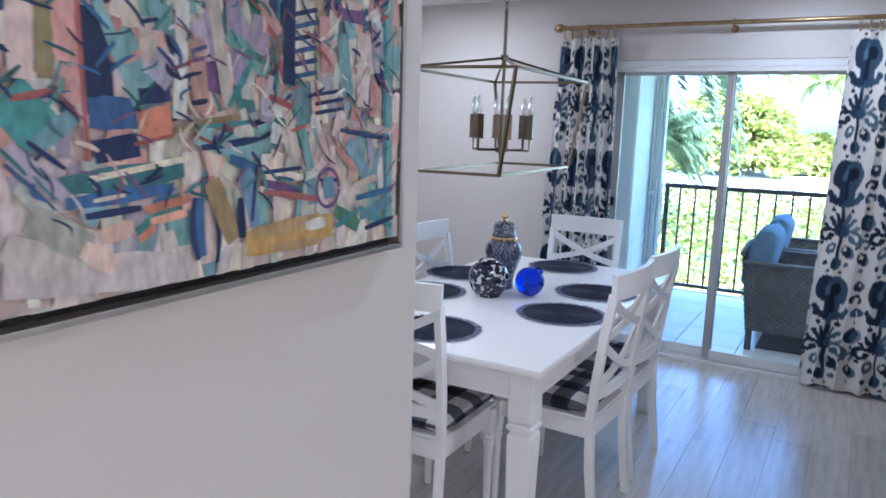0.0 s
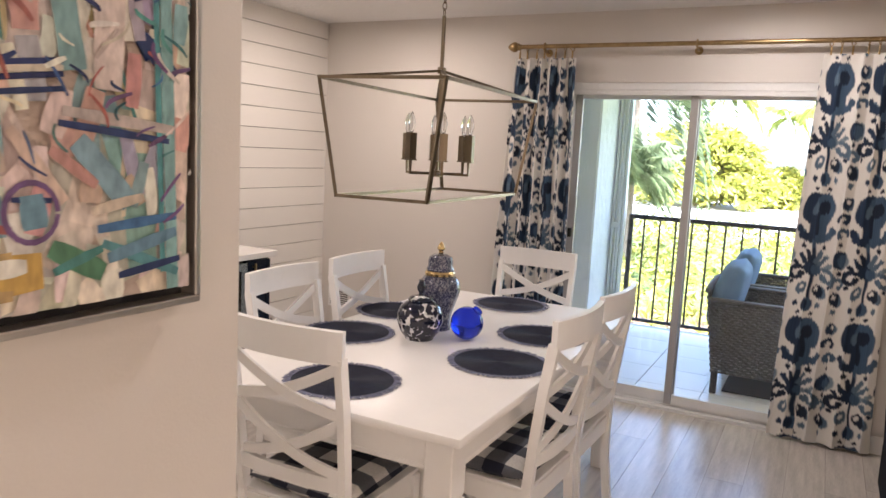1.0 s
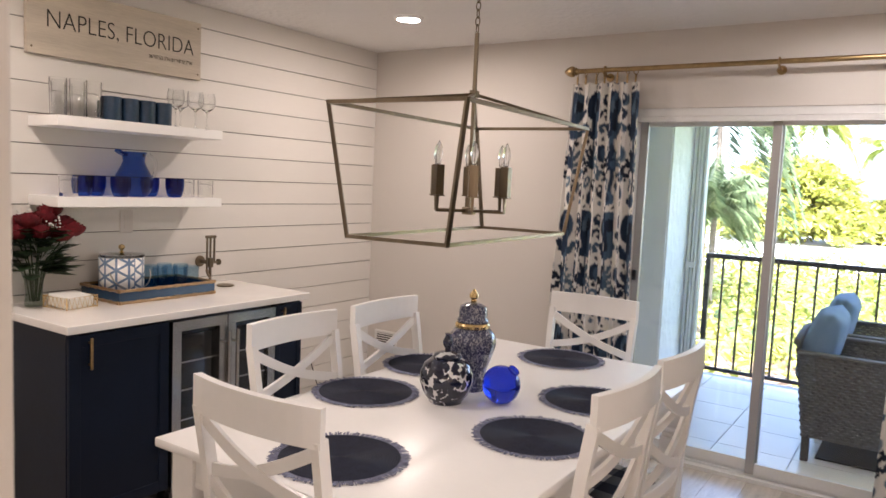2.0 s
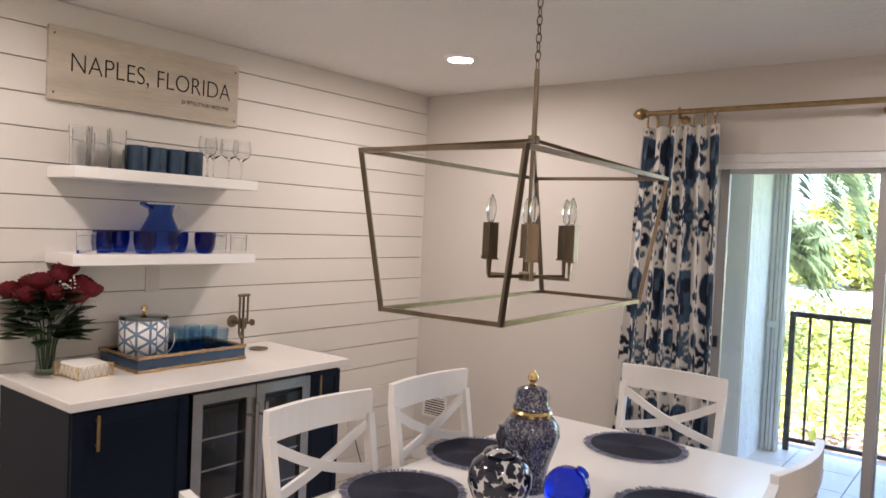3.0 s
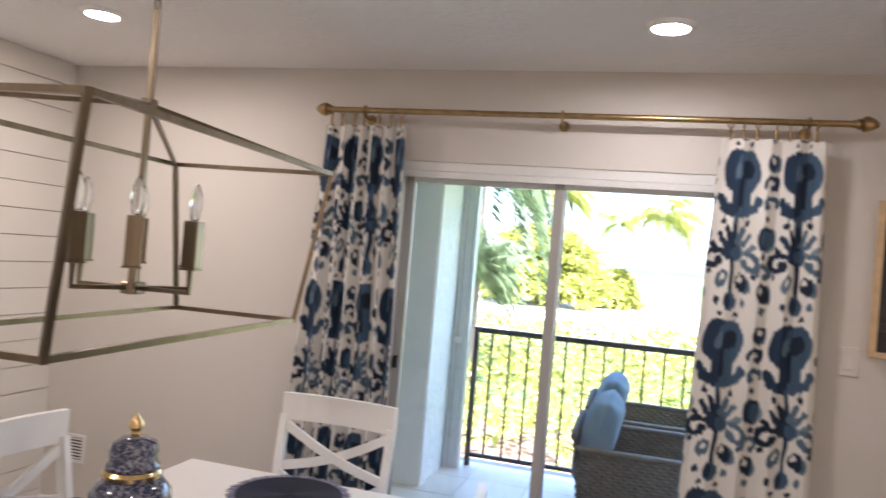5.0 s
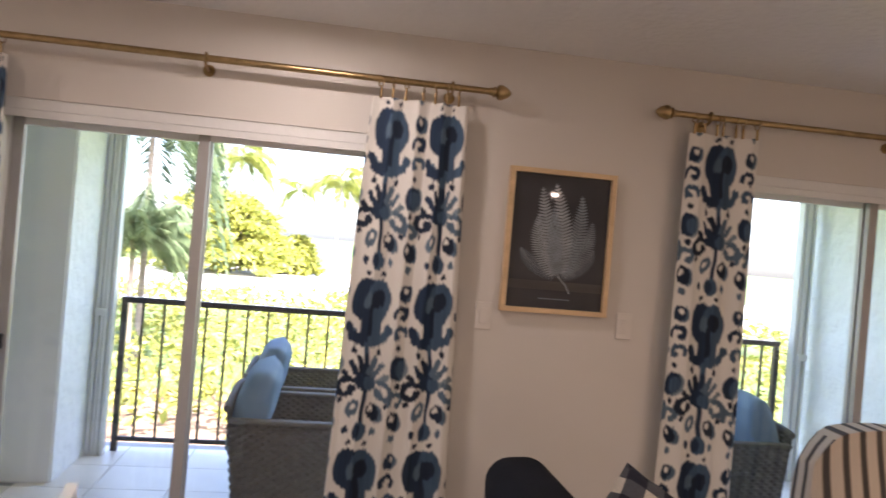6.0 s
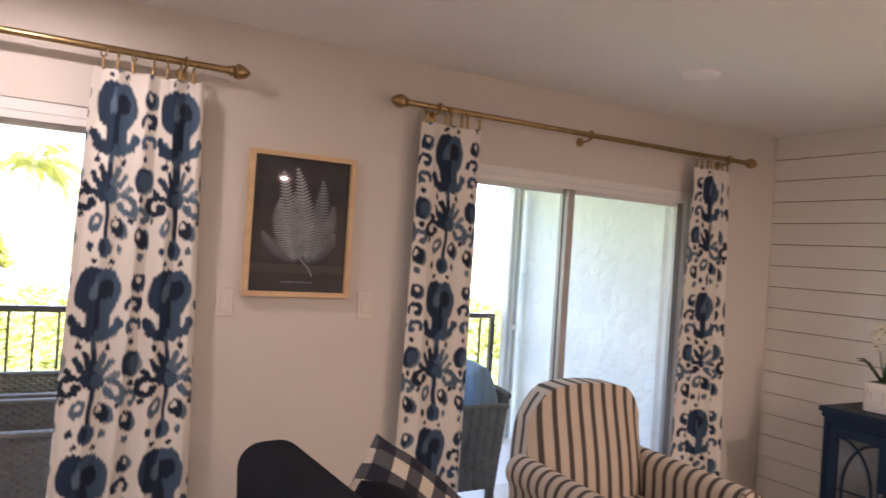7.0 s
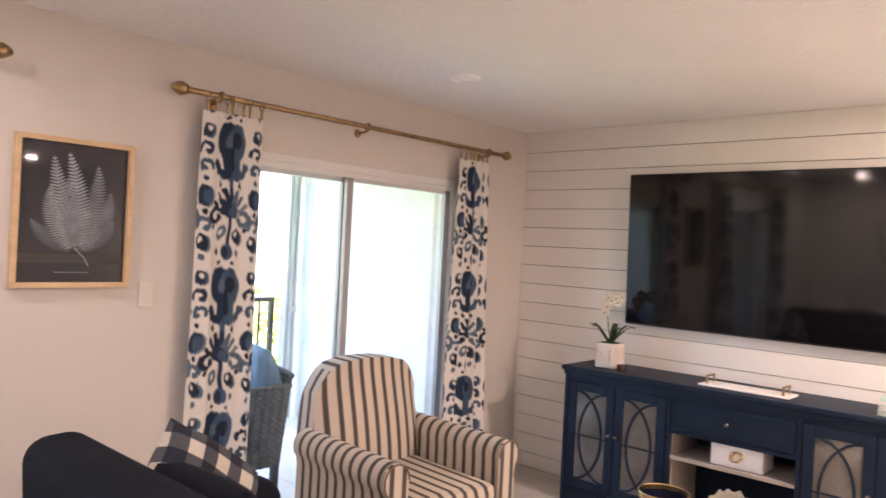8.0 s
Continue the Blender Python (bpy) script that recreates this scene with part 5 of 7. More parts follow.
    for k in range(135):  # flat patches, sails and masts
        sx, sy = rng.uniform(0.0, W), rng.uniform(0.16, H - 0.04)
        h = rng.uniform(0.05, 0.17)
        col = rng.choice((cream, pink, teal, navy, blue, purple, sea, cream, (0.5, 0.40, 0.22), pink, grey, teal, blue))
        lean = rng.uniform(-0.07, 0.04)
        stroke(line(sx, sy, sx + lean, sy + h, 6, rng.uniform(-0.004, 0.004)), rng.uniform(0.016, 0.046), col, 0.7)
        stroke(line(sx + 0.015, sy - 0.02, sx + lean + 0.004, sy + h, 6, rng.uniform(-0.005, 0.005)), 0.006, rng.choice((navy, teal, ochre, (0.35, 0.10, 0.08), teal)), 0.6)
    for k in range(24):  # hulls
        cx, cy = rng.uniform(0.05, W - 0.03), rng.uniform(0.14, 0.60)
        w = rng.uniform(0.05, 0.13)
        tilt = rng.uniform(-0.05, 0.05)
        cs = rng.sample((navy, teal, blue, cream, purple, sea, pink, grey, cream), 3)
        for i, c in enumerate(cs):
            stroke(arc(cx, cy + 0.010 * (1 - i), w * (1 - 0.12 * i), w * 0.10, tilt), rng.uniform(0.009, 0.014), c, 0.2)
        stroke(arc(cx, cy - 0.020, w * 0.75, w * 0.12, tilt), 0.006, navy, 0.3)
    # the harbour's foreground, in small close strokes: first its ground, then boats, sails and quay
    sand, olive, rust, mauve, moss, blush, peach, gold, sky = (0.66, 0.61, 0.54), (0.30, 0.24, 0.10), (0.36, 0.10, 0.09), (0.40, 0.36, 0.46), (0.36, 0.42, 0.34), (0.66, 0.46, 0.38), (0.72, 0.40, 0.24), (0.52, 0.36, 0.14), (0.16, 0.30, 0.46)
    for _ in range(230):
        sx, sy = rng.uniform(0.50, W), rng.uniform(0.0, 0.46)
        col = sand if sy < 0.07 else rng.choice((sand, cream, pink, sea, sand, blush, mauve, (0.62, 0.58, 0.52)))
        stroke(line(sx, sy, sx + rng.uniform(-0.02, 0.02), sy + rng.choice((-1, 1)) * rng.uniform(0.03, 0.06), 5, 0.001), rng.uniform(0.014, 0.03), col, 0.75)
    stroke(line(0.550, 0.038, 0.775, 0.020, 7, 0), 0.0435, sand, 0.6)
    stroke(line(0.553, 0.071, 0.633, 0.036, 7, 0), 0.0337, sand, 0.6)
    stroke(line(0.583, 0.303, 0.580, 0.231, 7, 0), 0.0268, cream, 0.9)
    stroke(line(0.606, 0.307, 0.605, 0.233, 7, 0), 0.0200, olive, 0.9)
    stroke(line(0.628, 0.310, 0.627, 0.251, 7, 0), 0.0269, pink, 0.8)
    stroke(line(0.563, 0.217, 0.599, 0.178, 7, 0), 0.0510, teal, 0.8)
    stroke(line(0.568, 0.212, 0.616, 0.222, 7, 0), 0.0084, rust, 0.6)
    stroke(line(0.592, 0.167, 0.636, 0.201, 7, 0), 0.0199, sea, 0.6)
    stroke(line(0.618, 0.244, 0.640, 0.212, 7, 0), 0.0250, pink, 0.6)
    stroke(line(0.655, 0.309, 0.665, 0.201, 7, 0), 0.0342, navy, 0.9)
    stroke(line(0.649, 0.201, 0.707, 0.202, 7, 0), 0.0357, blue, 0.9)
    stroke(line(0.653, 0.160, 0.709, 0.168, 7, 0), 0.0267, navy, 0.9)
    stroke(line(0.665, 0.316, 0.711, 0.209, 7, 0), 0.0156, sea, 0.8)
    stroke(line(0.642, 0.312, 0.646, 0.151, 7, 0), 0.0057, rust, 0.9)
    stroke(line(0.686, 0.285, 0.728, 0.234, 7, 0), 0.0331, sea, 0.8)
    stroke(line(0.695, 0.256, 0.721, 0.271, 7, 0), 0.0083, pink, 0.6)
    stroke(line(0.723, 0.307, 0.729, 0.247, 7, 0), 0.0226, cream, 0.8)
    stroke(line(0.710, 0.187, 0.755, 0.196, 7, 0), 0.0367, orange, 0.95)
    stroke(line(0.711, 0.220, 0.754, 0.227, 7, 0), 0.0187, navy, 0.95)
    stroke(line(0.703, 0.168, 0.756, 0.178, 7, 0), 0.0051, rust, 0.6)
    stroke(line(0.730, 0.265, 0.758, 0.242, 7, 0), 0.0368, mauve, 0.9)
    stroke(line(0.776, 0.333, 0.766, 0.197, 7, 0), 0.0211, sand, 0.9)
    stroke(line(0.793, 0.291, 0.800, 0.205, 7, 0), 0.0261, pink, 0.9)
    stroke(line(0.786, 0.277, 0.810, 0.283, 7, 0), 0.0052, purple, 0.6)
    stroke(line(0.785, 0.265, 0.811, 0.271, 7, 0), 0.0052, purple, 0.6)
    stroke(line(0.782, 0.215, 0.810, 0.220, 7, 0), 0.0067, navy, 0.6)
    stroke(line(0.821, 0.340, 0.844, 0.213, 7, 0), 0.0205, sand, 0.9)
    stroke(line(0.760, 0.179, 0.840, 0.206, 7, 0), 0.0097, cream, 0.8)
    stroke(line(0.853, 0.345, 0.865, 0.242, 7, 0), 0.0253, mauve, 0.9)
    stroke(line(0.842, 0.303, 0.916, 0.260, 7, 0), 0.0238, sea, 0.8)
    stroke(line(0.875, 0.285, 0.911, 0.274, 7, 0), 0.0111, green, 0.6)
    stroke(line(0.917, 0.333, 0.949, 0.247, 7, 0), 0.0099, rust, 0.8)
    stroke(line(0.902, 0.352, 0.939, 0.314, 7, 0), 0.0181, pink, 0.6)
    stroke(line(0.844, 0.213, 0.885, 0.272, 7, 0), 0.0104, teal, 0.6)
    stroke(line(0.964, 0.362, 0.956, 0.248, 7, 0), 0.0274, navy, 0.9)
    stroke(line(0.991, 0.366, 0.987, 0.257, 7, 0), 0.0408, cream, 0.9)
    stroke(line(0.968, 0.343, 1.017, 0.356, 7, 0), 0.0068, navy, 0.9)
    stroke(line(0.968, 0.326, 1.017, 0.339, 7, 0), 0.0068, blue, 0.9)
    stroke(line(0.968, 0.310, 1.017, 0.321, 7, 0), 0.0069, navy, 0.9)
    stroke(line(0.968, 0.293, 1.017, 0.304, 7, 0), 0.0070, blue, 0.9)
    stroke(line(0.968, 0.276, 1.017, 0.286, 7, 0), 0.0070, navy, 0.9)
    stroke(line(0.968, 0.259, 1.017, 0.269, 7, 0), 0.0071, blue, 0.9)
    stroke(line(1.034, 0.349, 1.041, 0.269, 7, 0), 0.0289, pink, 0.8)
    stroke(line(1.063, 0.361, 1.132, 0.358, 7, 0), 0.0224, purple, 0.9)
    stroke(line(1.074, 0.372, 1.125, 0.375, 7, 0), 0.0134, cream, 0.6)
    stroke(line(1.075, 0.330, 1.090, 0.238, 7, 0), 0.0282, sea, 0.9)
    stroke(line(1.132, 0.336, 1.128, 0.222, 7, 0), 0.0361, cream, 0.9)
    stroke(line(1.164, 0.287, 1.215, 0.244, 7, 0), 0.0212, navy, 0.6)
    stroke(line(1.156, 0.356, 1.168, 0.278, 7, 0), 0.0190, mauve, 0.6)
    stroke(line(1.200, 0.398, 1.212, 0.002, 7, 0), 0.0170, sea, 0.9)
    stroke(line(1.187, 0.387, 1.198, 0.023, 7, 0), 0.0083, teal, 0.9)
    stroke(line(1.012, 0.236, 1.078, 0.246, 7, 0), 0.0058, navy, 0.8)
    stroke(line(1.012, 0.223, 1.078, 0.233, 7, 0), 0.0058, navy, 0.8)
    stroke(line(1.012, 0.210, 1.079, 0.219, 7, 0), 0.0059, navy, 0.8)
    stroke(line(1.007, 0.230, 1.078, 0.239, 7, 0), 0.0066, cream, 0.6)
    stroke(line(0.926, 0.201, 0.997, 0.178, 7, 0), 0.0117, teal, 0.6)
    stroke(line(0.949, 0.224, 0.972, 0.146, 7, 0), 0.0184, cream, 0.8)
    stroke(line(0.972, 0.217, 1.003, 0.128, 7, 0), 0.0167, sea, 0.8)
    stroke(line(0.916, 0.230, 0.961, 0.217, 7, 0), 0.0098, rust, 0.6)
    stroke(line(1.076, 0.198, 1.213, 0.185, 7, 0), 0.0128, cream, 0.6)
    stroke(line(1.071, 0.186, 1.207, 0.172, 7, 0), 0.0082, navy, 0.6)
    stroke(line(1.091, 0.169, 1.153, 0.104, 7, 0), 0.0271, sea, 0.8)
    stroke(line(1.062, 0.160, 1.113, 0.124, 7, 0), 0.0129, pink, 0.6)
    stroke(line(1.022, 0.178, 1.077, 0.108, 7, 0), 0.0141, cream, 0.6)
    stroke(line(0.613, 0.127, 0.770, 0.138, 7, 0), 0.0273, teal, 0.5)
    stroke(line(0.618, 0.108, 0.753, 0.117, 7, 0), 0.0162, blue, 0.5)
    stroke(line(0.645, 0.132, 0.792, 0.153, 7, 0), 0.0077, cream, 0.7)
    stroke(line(0.636, 0.093, 0.709, 0.097, 7, 0), 0.0087, navy, 0.6)
    stroke(line(0.650, 0.109, 0.688, 0.113, 7, 0), 0.0049, cream, 0.6)
    stroke(line(0.756, 0.183, 0.864, 0.202, 7, 0), 0.0110, olive, 0.6)
    stroke(line(0.560, 0.166, 0.618, 0.114, 7, 0), 0.0192, mauve, 0.7)
    stroke(line(0.559, 0.151, 0.606, 0.103, 7, 0), 0.0056, blue, 0.6)
    stroke(line(0.582, 0.172, 0.620, 0.144, 7, 0), 0.0058, navy, 0.6)
    stroke(line(0.568, 0.129, 0.600, 0.099, 7, 0), 0.0167, sand, 0.6)
    stroke(line(0.579, 0.098, 0.641, 0.059, 7, 0), 0.0344, moss, 0.7)
    stroke(line(0.634, 0.060, 0.673, 0.035, 7, 0), 0.0242, blush, 0.7)
    stroke(line(0.654, 0.069, 0.697, 0.077, 7, 0), 0.0193, blush, 0.7)
    stroke(line(0.700, 0.070, 0.752, 0.098, 7, 0.004), 0.0128, teal, 0.6)
    stroke(line(0.713, 0.094, 0.778, 0.103, 7, 0.003), 0.0109, orange, 0.6)
    stroke(line(0.720, 0.080, 0.773, 0.086, 7, 0.003), 0.0109, peach, 0.6)
    stroke(line(0.704, 0.060, 0.727, 0.074, 7, 0), 0.0100, orange, 0.6)
    stroke(line(0.789, 0.178, 0.883, 0.155, 7, 0), 0.0290, sea, 0.6)
    stroke(line(0.797, 0.163, 0.894, 0.173, 7, 0.006), 0.0100, navy, 0.6)
    stroke(line(0.794, 0.188, 0.884, 0.196, 7, 0.006), 0.0063, teal, 0.6)
    stroke(line(0.843, 0.149, 0.893, 0.133, 7, 0), 0.0152, blue, 0.6)
    stroke(line(0.816, 0.183, 0.843, 0.162, 7, 0), 0.0113, mauve, 0.6)
    stroke(line(0.791, 0.102, 0.793, 0.028, 7, -0.004), 0.0230, blue, 0.5)
    stroke(line(0.785, 0.103, 0.788, 0.025, 7, -0.006), 0.0087, navy, 0.7)
    stroke(line(0.815, 0.090, 0.818, 0.017, 7, 0.006), 0.0083, navy, 0.7)
    stroke(line(0.812, 0.122, 0.848, 0.042, 7, 0), 0.0303, olive, 0.8)
    stroke(line(0.859, 0.097, 0.864, 0.044, 7, 0), 0.0160, navy, 0.6)
    stroke(line(0.870, 0.134, 0.887, 0.057, 7, 0), 0.0222, sky, 0.8)
    stroke(line(0.891, 0.140, 0.881, 0.065, 7, 0), 0.0074, navy, 0.6)
    stroke(line(0.870, 0.034, 1.052, 0.042, 7, 0), 0.0438, ochre, 0.7)
    stroke(line(0.881, 0.046, 1.022, 0.055, 7, 0), 0.0201, gold, 0.6)
    stroke(line(0.913, 0.022, 1.022, 0.021, 7, 0), 0.0135, gold, 0.6)
    stroke(line(0.990, 0.046, 1.036, 0.048, 7, 0), 0.0176, sand, 0.6)
    stroke(line(0.898, 0.116, 0.984, 0.095, 7, 0), 0.0128, purple, 0.6)
    stroke(line(0.903, 0.102, 1.022, 0.083, 7, 0.004), 0.0097, rust, 0.6)
    stroke(line(0.914, 0.132, 0.984, 0.116, 7, 0), 0.0112, cream, 0.6)
    stroke(line(0.898, 0.128, 0.982, 0.132, 7, 0), 0.0063, navy, 0.6)
    stroke(line(1.022, 0.112, 1.063, 0.110, 7, 0), 0.0069, navy, 0.6)
    stroke(line(1.042, 0.116, 1.046, 0.083, 7, 0), 0.0269, sky, 0.8)
    stroke(line(1.060, 0.063, 1.120, 0.032, 7, 0), 0.0234, green, 0.7)
    stroke(line(1.063, 0.038, 1.119, 0.058, 7, 0), 0.0107, teal, 0.6)
    stroke(line(1.119, 0.063, 1.219, 0.021, 7, 0), 0.0121, teal, 0.6)
    stroke(line(1.125, 0.046, 1.217, 0.069, 7, 0), 0.0151, sky, 0.6)
    stroke(line(1.113, 0.078, 1.217, 0.087, 7, 0), 0.0117, blue, 0.6)
    stroke(line(1.138, 0.026, 1.222, 0.037, 7, 0), 0.0094, navy, 0.6)
    stroke(line(1.106, 0.097, 1.169, 0.110, 7, 0), 0.0120, cream, 0.6)
    stroke([(1.042 + 0.027 * math.cos(a), 0.099 + 0.029 * math.sin(a)) for a in np.linspace(0, 6.2, 19)], 0.006, purple, 0.8)
    for _ in range(240):
        sx, sy = rng.uniform(0.56, W), rng.uniform(0.09, 0.46)
        stroke(line(sx, sy, sx + rng.choice((-1, 1)) * rng.uniform(0.008, 0.035), sy + rng.choice((-1, 1)) * rng.uniform(0.006, 0.035), 7, rng.uniform(-0.009, 0.009)), rng.uniform(0.0022, 0.0062), rng.choice((navy, teal, cream, blue, purple, sand, rust, navy, blue, (0.03, 0.12, 0.14))), 0.4)
    me = bpy.data.meshes.new("brushwork")
    me.from_pydata(V, [], F)
    attr = me.color_attributes.new("pigment", "FLOAT_COLOR", "POINT")
    attr.data.foreach_set("color", [v for c in C for v in (*c, 1.0)])
    me.materials.append(paint_material())
    ob = tagged(new("brushwork", me), kind="stuff")
    ob.parent = th


SILVER = mat("brushed_silver_frame", (0.55, 0.53, 0.50), 0.35, 0.9, vary=0.1, scale=12, bump=0.03)
boat_painting()
OAK = mat("pale_oak", (0.62, 0.44, 0.25), 0.45, vary=0.15, scale=4, grain=40, bump=0.05, stretch=(1, 1, 6))
FERN_BACK = mat("navy_print", (0.014, 0.017, 0.026), 0.8, vary=0.10, scale=5, grain=20, bump=0.0, coat=0.6)
FERN_INK = mat("fern_print", (0.165, 0.195, 0.23), 0.8, vary=0.35, scale=18, grain=60, bump=0.0, coat=0.6)
FERN_PALE = mat("fern_print_pale", (0.26, 0.29, 0.32), 0.8, vary=0.3, scale=18, grain=60, bump=0.0, coat=0.6)


def fern_art():
    th = thing("framed_print", "framed pale fern print on navy in light oak frame", "picture")
    x0, x1, z0, z1, y, w = 1.264, 1.736, 1.321, 1.937, NORTH, 0.021
    for cut in (((x0, z0), (x1, z0), (x1 - w, z0 + w), (x0 + w, z0 + w)), ((x0, z1), (x1, z1), (x1 - w, z1 - w), (x0 + w, z1 - w)), ((x0, z0), (x0, z1), (x0 + w, z1 - w), (x0 + w, z0 + w)), ((x1, z0), (x1, z1), (x1 - w, z1 - w), (x1 - w, z0 + w))):
        b = bmesh.new()
        f = [b.verts.new((px, y - 0.034, pz)) for px, pz in cut]
        k = [b.verts.new((px, y, pz)) for px, pz in cut]
        b.faces.new(f)
        b.faces.new(k[::-1])
        for n in range(4):
            b.faces.new((f[n], f[(n + 1) % 4], k[(n + 1) % 4], k[n]))
        part("frame", b, OAK, th)
    part("print", boxed(x0 + w, x1 - w, y - 0.012, y - 0.002, z0 + w, z1 - w), FERN_BACK, th, "navy paper print")
    pale = mat("navy_band", (0.05, 0.045, 0.045), 0.6, vary=0.1)
    part("lower_band", boxed(x0 + w + 0.001, x1 - w - 0.001, y - 0.0135, y - 0.0122, z0 + 0.10, z0 + 0.138), pale, th)
    part("caption_bar", boxed(1.43, 1.57, y - 0.0135, y - 0.0122, z0 + 0.060, z0 + 0.064), FERN_INK, th)
    root = Vector((1.51, 0, z0 + 0.155))
    fronds = ((-0.135, 0.12, 0.04), (0.130, 0.13, -0.02), (-0.120, 0.27, -0.02), (0.135, 0.25, 0.0), (0.095, 0.36, 0.015), (-0.068, 0.385, 0.03), (0.020, 0.405, 0.06), (-0.030, 0.30, 0.01))
    for k, (dx, h, bow) in enumerate(fronds):
        b = bmesh.new()
        n = 30
        tip = root + Vector((dx, 0, h))
        mid = (root + tip) / 2 + Vector((dx * 0.55 + bow * 0.2, 0, -0.02))
        end = tip + Vector((-bow, 0, 0.0))
        yy = y - 0.0142 - 0.0003 * k

        def rib(q):
            return root * (1 - q) ** 2 + mid * (2 * q * (1 - q)) + end * q * q

        for i in range(2, n):
            q = i / n
            p, d = rib(q), (rib(min(1, q + 0.02)) - rib(q - 0.02)).normalized()
            side = Vector((d.z, 0, -d.x))
            ln = 0.052 * math.sin(math.pi * (0.18 + 0.80 * q)) ** 0.8 * (0.6 + 0.4 * h / 0.4)
            t = h / n * 0.40
            for e in (1, -1):
                a = (side * e + d * 0.35).normalized()
                vs = [p - d * t, p + a * ln * 0.55 - d * t * 0.9, p + a * ln, p + a * ln * 0.5 + d * t * 0.9, p + d * t]
                b.faces.new([b.verts.new((c.x, yy, c.z)) for c in vs])
        for i in range(n):
            p, r = rib(i / n), rib((i + 1) / n)
            b.faces.new([b.verts.new(c) for c in ((p.x - 0.0012, yy - 0.0001, p.z), (p.x + 0.0012, yy - 0.0001, p.z), (r.x + 0.0012, yy - 0.0001, r.z), (r.x - 0.0012, yy - 0.0001, r.z))])
        part("fern_frond", b, FERN_PALE if k in (2, 5, 6) else FERN_INK, th)
    part("stalk", ribbon([(1.51, y - 0.0172, z0 + 0.16), (1.545, y - 0.0172, z0 + 0.125), (1.565, y - 0.0172, z0 + 0.09)], 0.006, 0.0006, (1, 0, 0)), FERN_PALE, th)


fern_art()


# ---- living corner ----
CHARCOAL = mat("charcoal_upholstery", (0.008, 0.010, 0.016), 0.95, vary=0.25, scale=6, grain=260, bump=0.25)
CHARCOAL.node_tree.nodes["Principled BSDF"].inputs["Specular IOR Level"].default_value = 0.15
PLAID = check_cloth("plaid_cushion", (0.012, 0.015, 0.03), (0.07, 0.075, 0.09), (0.56, 0.52, 0.45), 0.055)


def soft_box(x0, x1, y0, y1, z0, z1, r, m=None):
    """An upholstered block with well rounded edges."""
    b = bmesh.new()
    box(b, x0, x1, y0, y1, z0, z1)
    bmesh.ops.bevel(b, geom=b.edges[:], offset=r, segments=6, affect="EDGES", profile=0.5)
    if m is not None:
        b.transform(m)
    return b


def sofa():
    th = thing("sofa", "charcoal upholstered sofa facing the television", "sofa")
    x0, x1, y0, y1 = 1.075, 1.98, 2.45, 4.50
    part("base", boxed(x0 + 0.02, x1 - 0.02, y0 + 0.02, y1 - 0.02, 0.10, 0.32, bevel=0.02), CHARCOAL, th, smooth=True)
    part("back", soft_box(x0 + 0.02, x0 + 0.22, y0, y1 - 0.13, 0.10, 0.945, 0.075, m=Matrix.Translation((x0, 0, 0.1)) @ Matrix.Rotation(radians(-3), 4, "Y") @ Matrix.Translation((-x0, 0, -0.1))), CHARCOAL, th, smooth=True)
    for a, b in ((y0, y0 + 0.22), (y1 - 0.24, y1 - 0.02)):
        part("arm", soft_box(x0 + 0.1, x1, a, b, 0.10, 0.655, 0.085), CHARCOAL, th, smooth=True)
    for k in range(3):
        w = (y1 - y0 - 0.46) / 3
        c = y0 + 0.22 + w * (k + 0.5)
        part("seat_cushion", cushion(0.72, w, 0.19, 0.22, 12, 0.02, k), CHARCOAL, th, smooth="all", m=Matrix.Translation((x0 + 0.56, c, 0.40)))
        part("back_cushion", cushion(0.44, w * 1.0, 0.22, 0.3, 20, 0.02, k + 5), CHARCOAL, th, smooth="all", m=Matrix.Translation((x0 + 0.33, c, 0.65)) @ Matrix.Rotation(radians(-77), 4, "Y"))
    for x in (x0 + 0.06, x1 - 0.06):
        for y in (y0 + 0.06, y1 - 0.06):
            part("foot", boxed(x - 0.025, x + 0.025, y - 0.025, y + 0.025, 0.0, 0.10, bevel=0.004), BLACK, th)


sofa()


def loose_pillow(label, material, size, m, tagname):
    th = tagged(part(tagname, cushion(size, size, 0.16, 0.42, 16, 0.02, 3), material, None, smooth="all"), label, "pillow")
    th.matrix_basis = m
    return th


loose_pillow("navy and cream plaid throw pillow on the sofa", PLAID, 0.42, pose(1.52, 4.14, 0.71, 60, 36, -8), "throw_pillow")


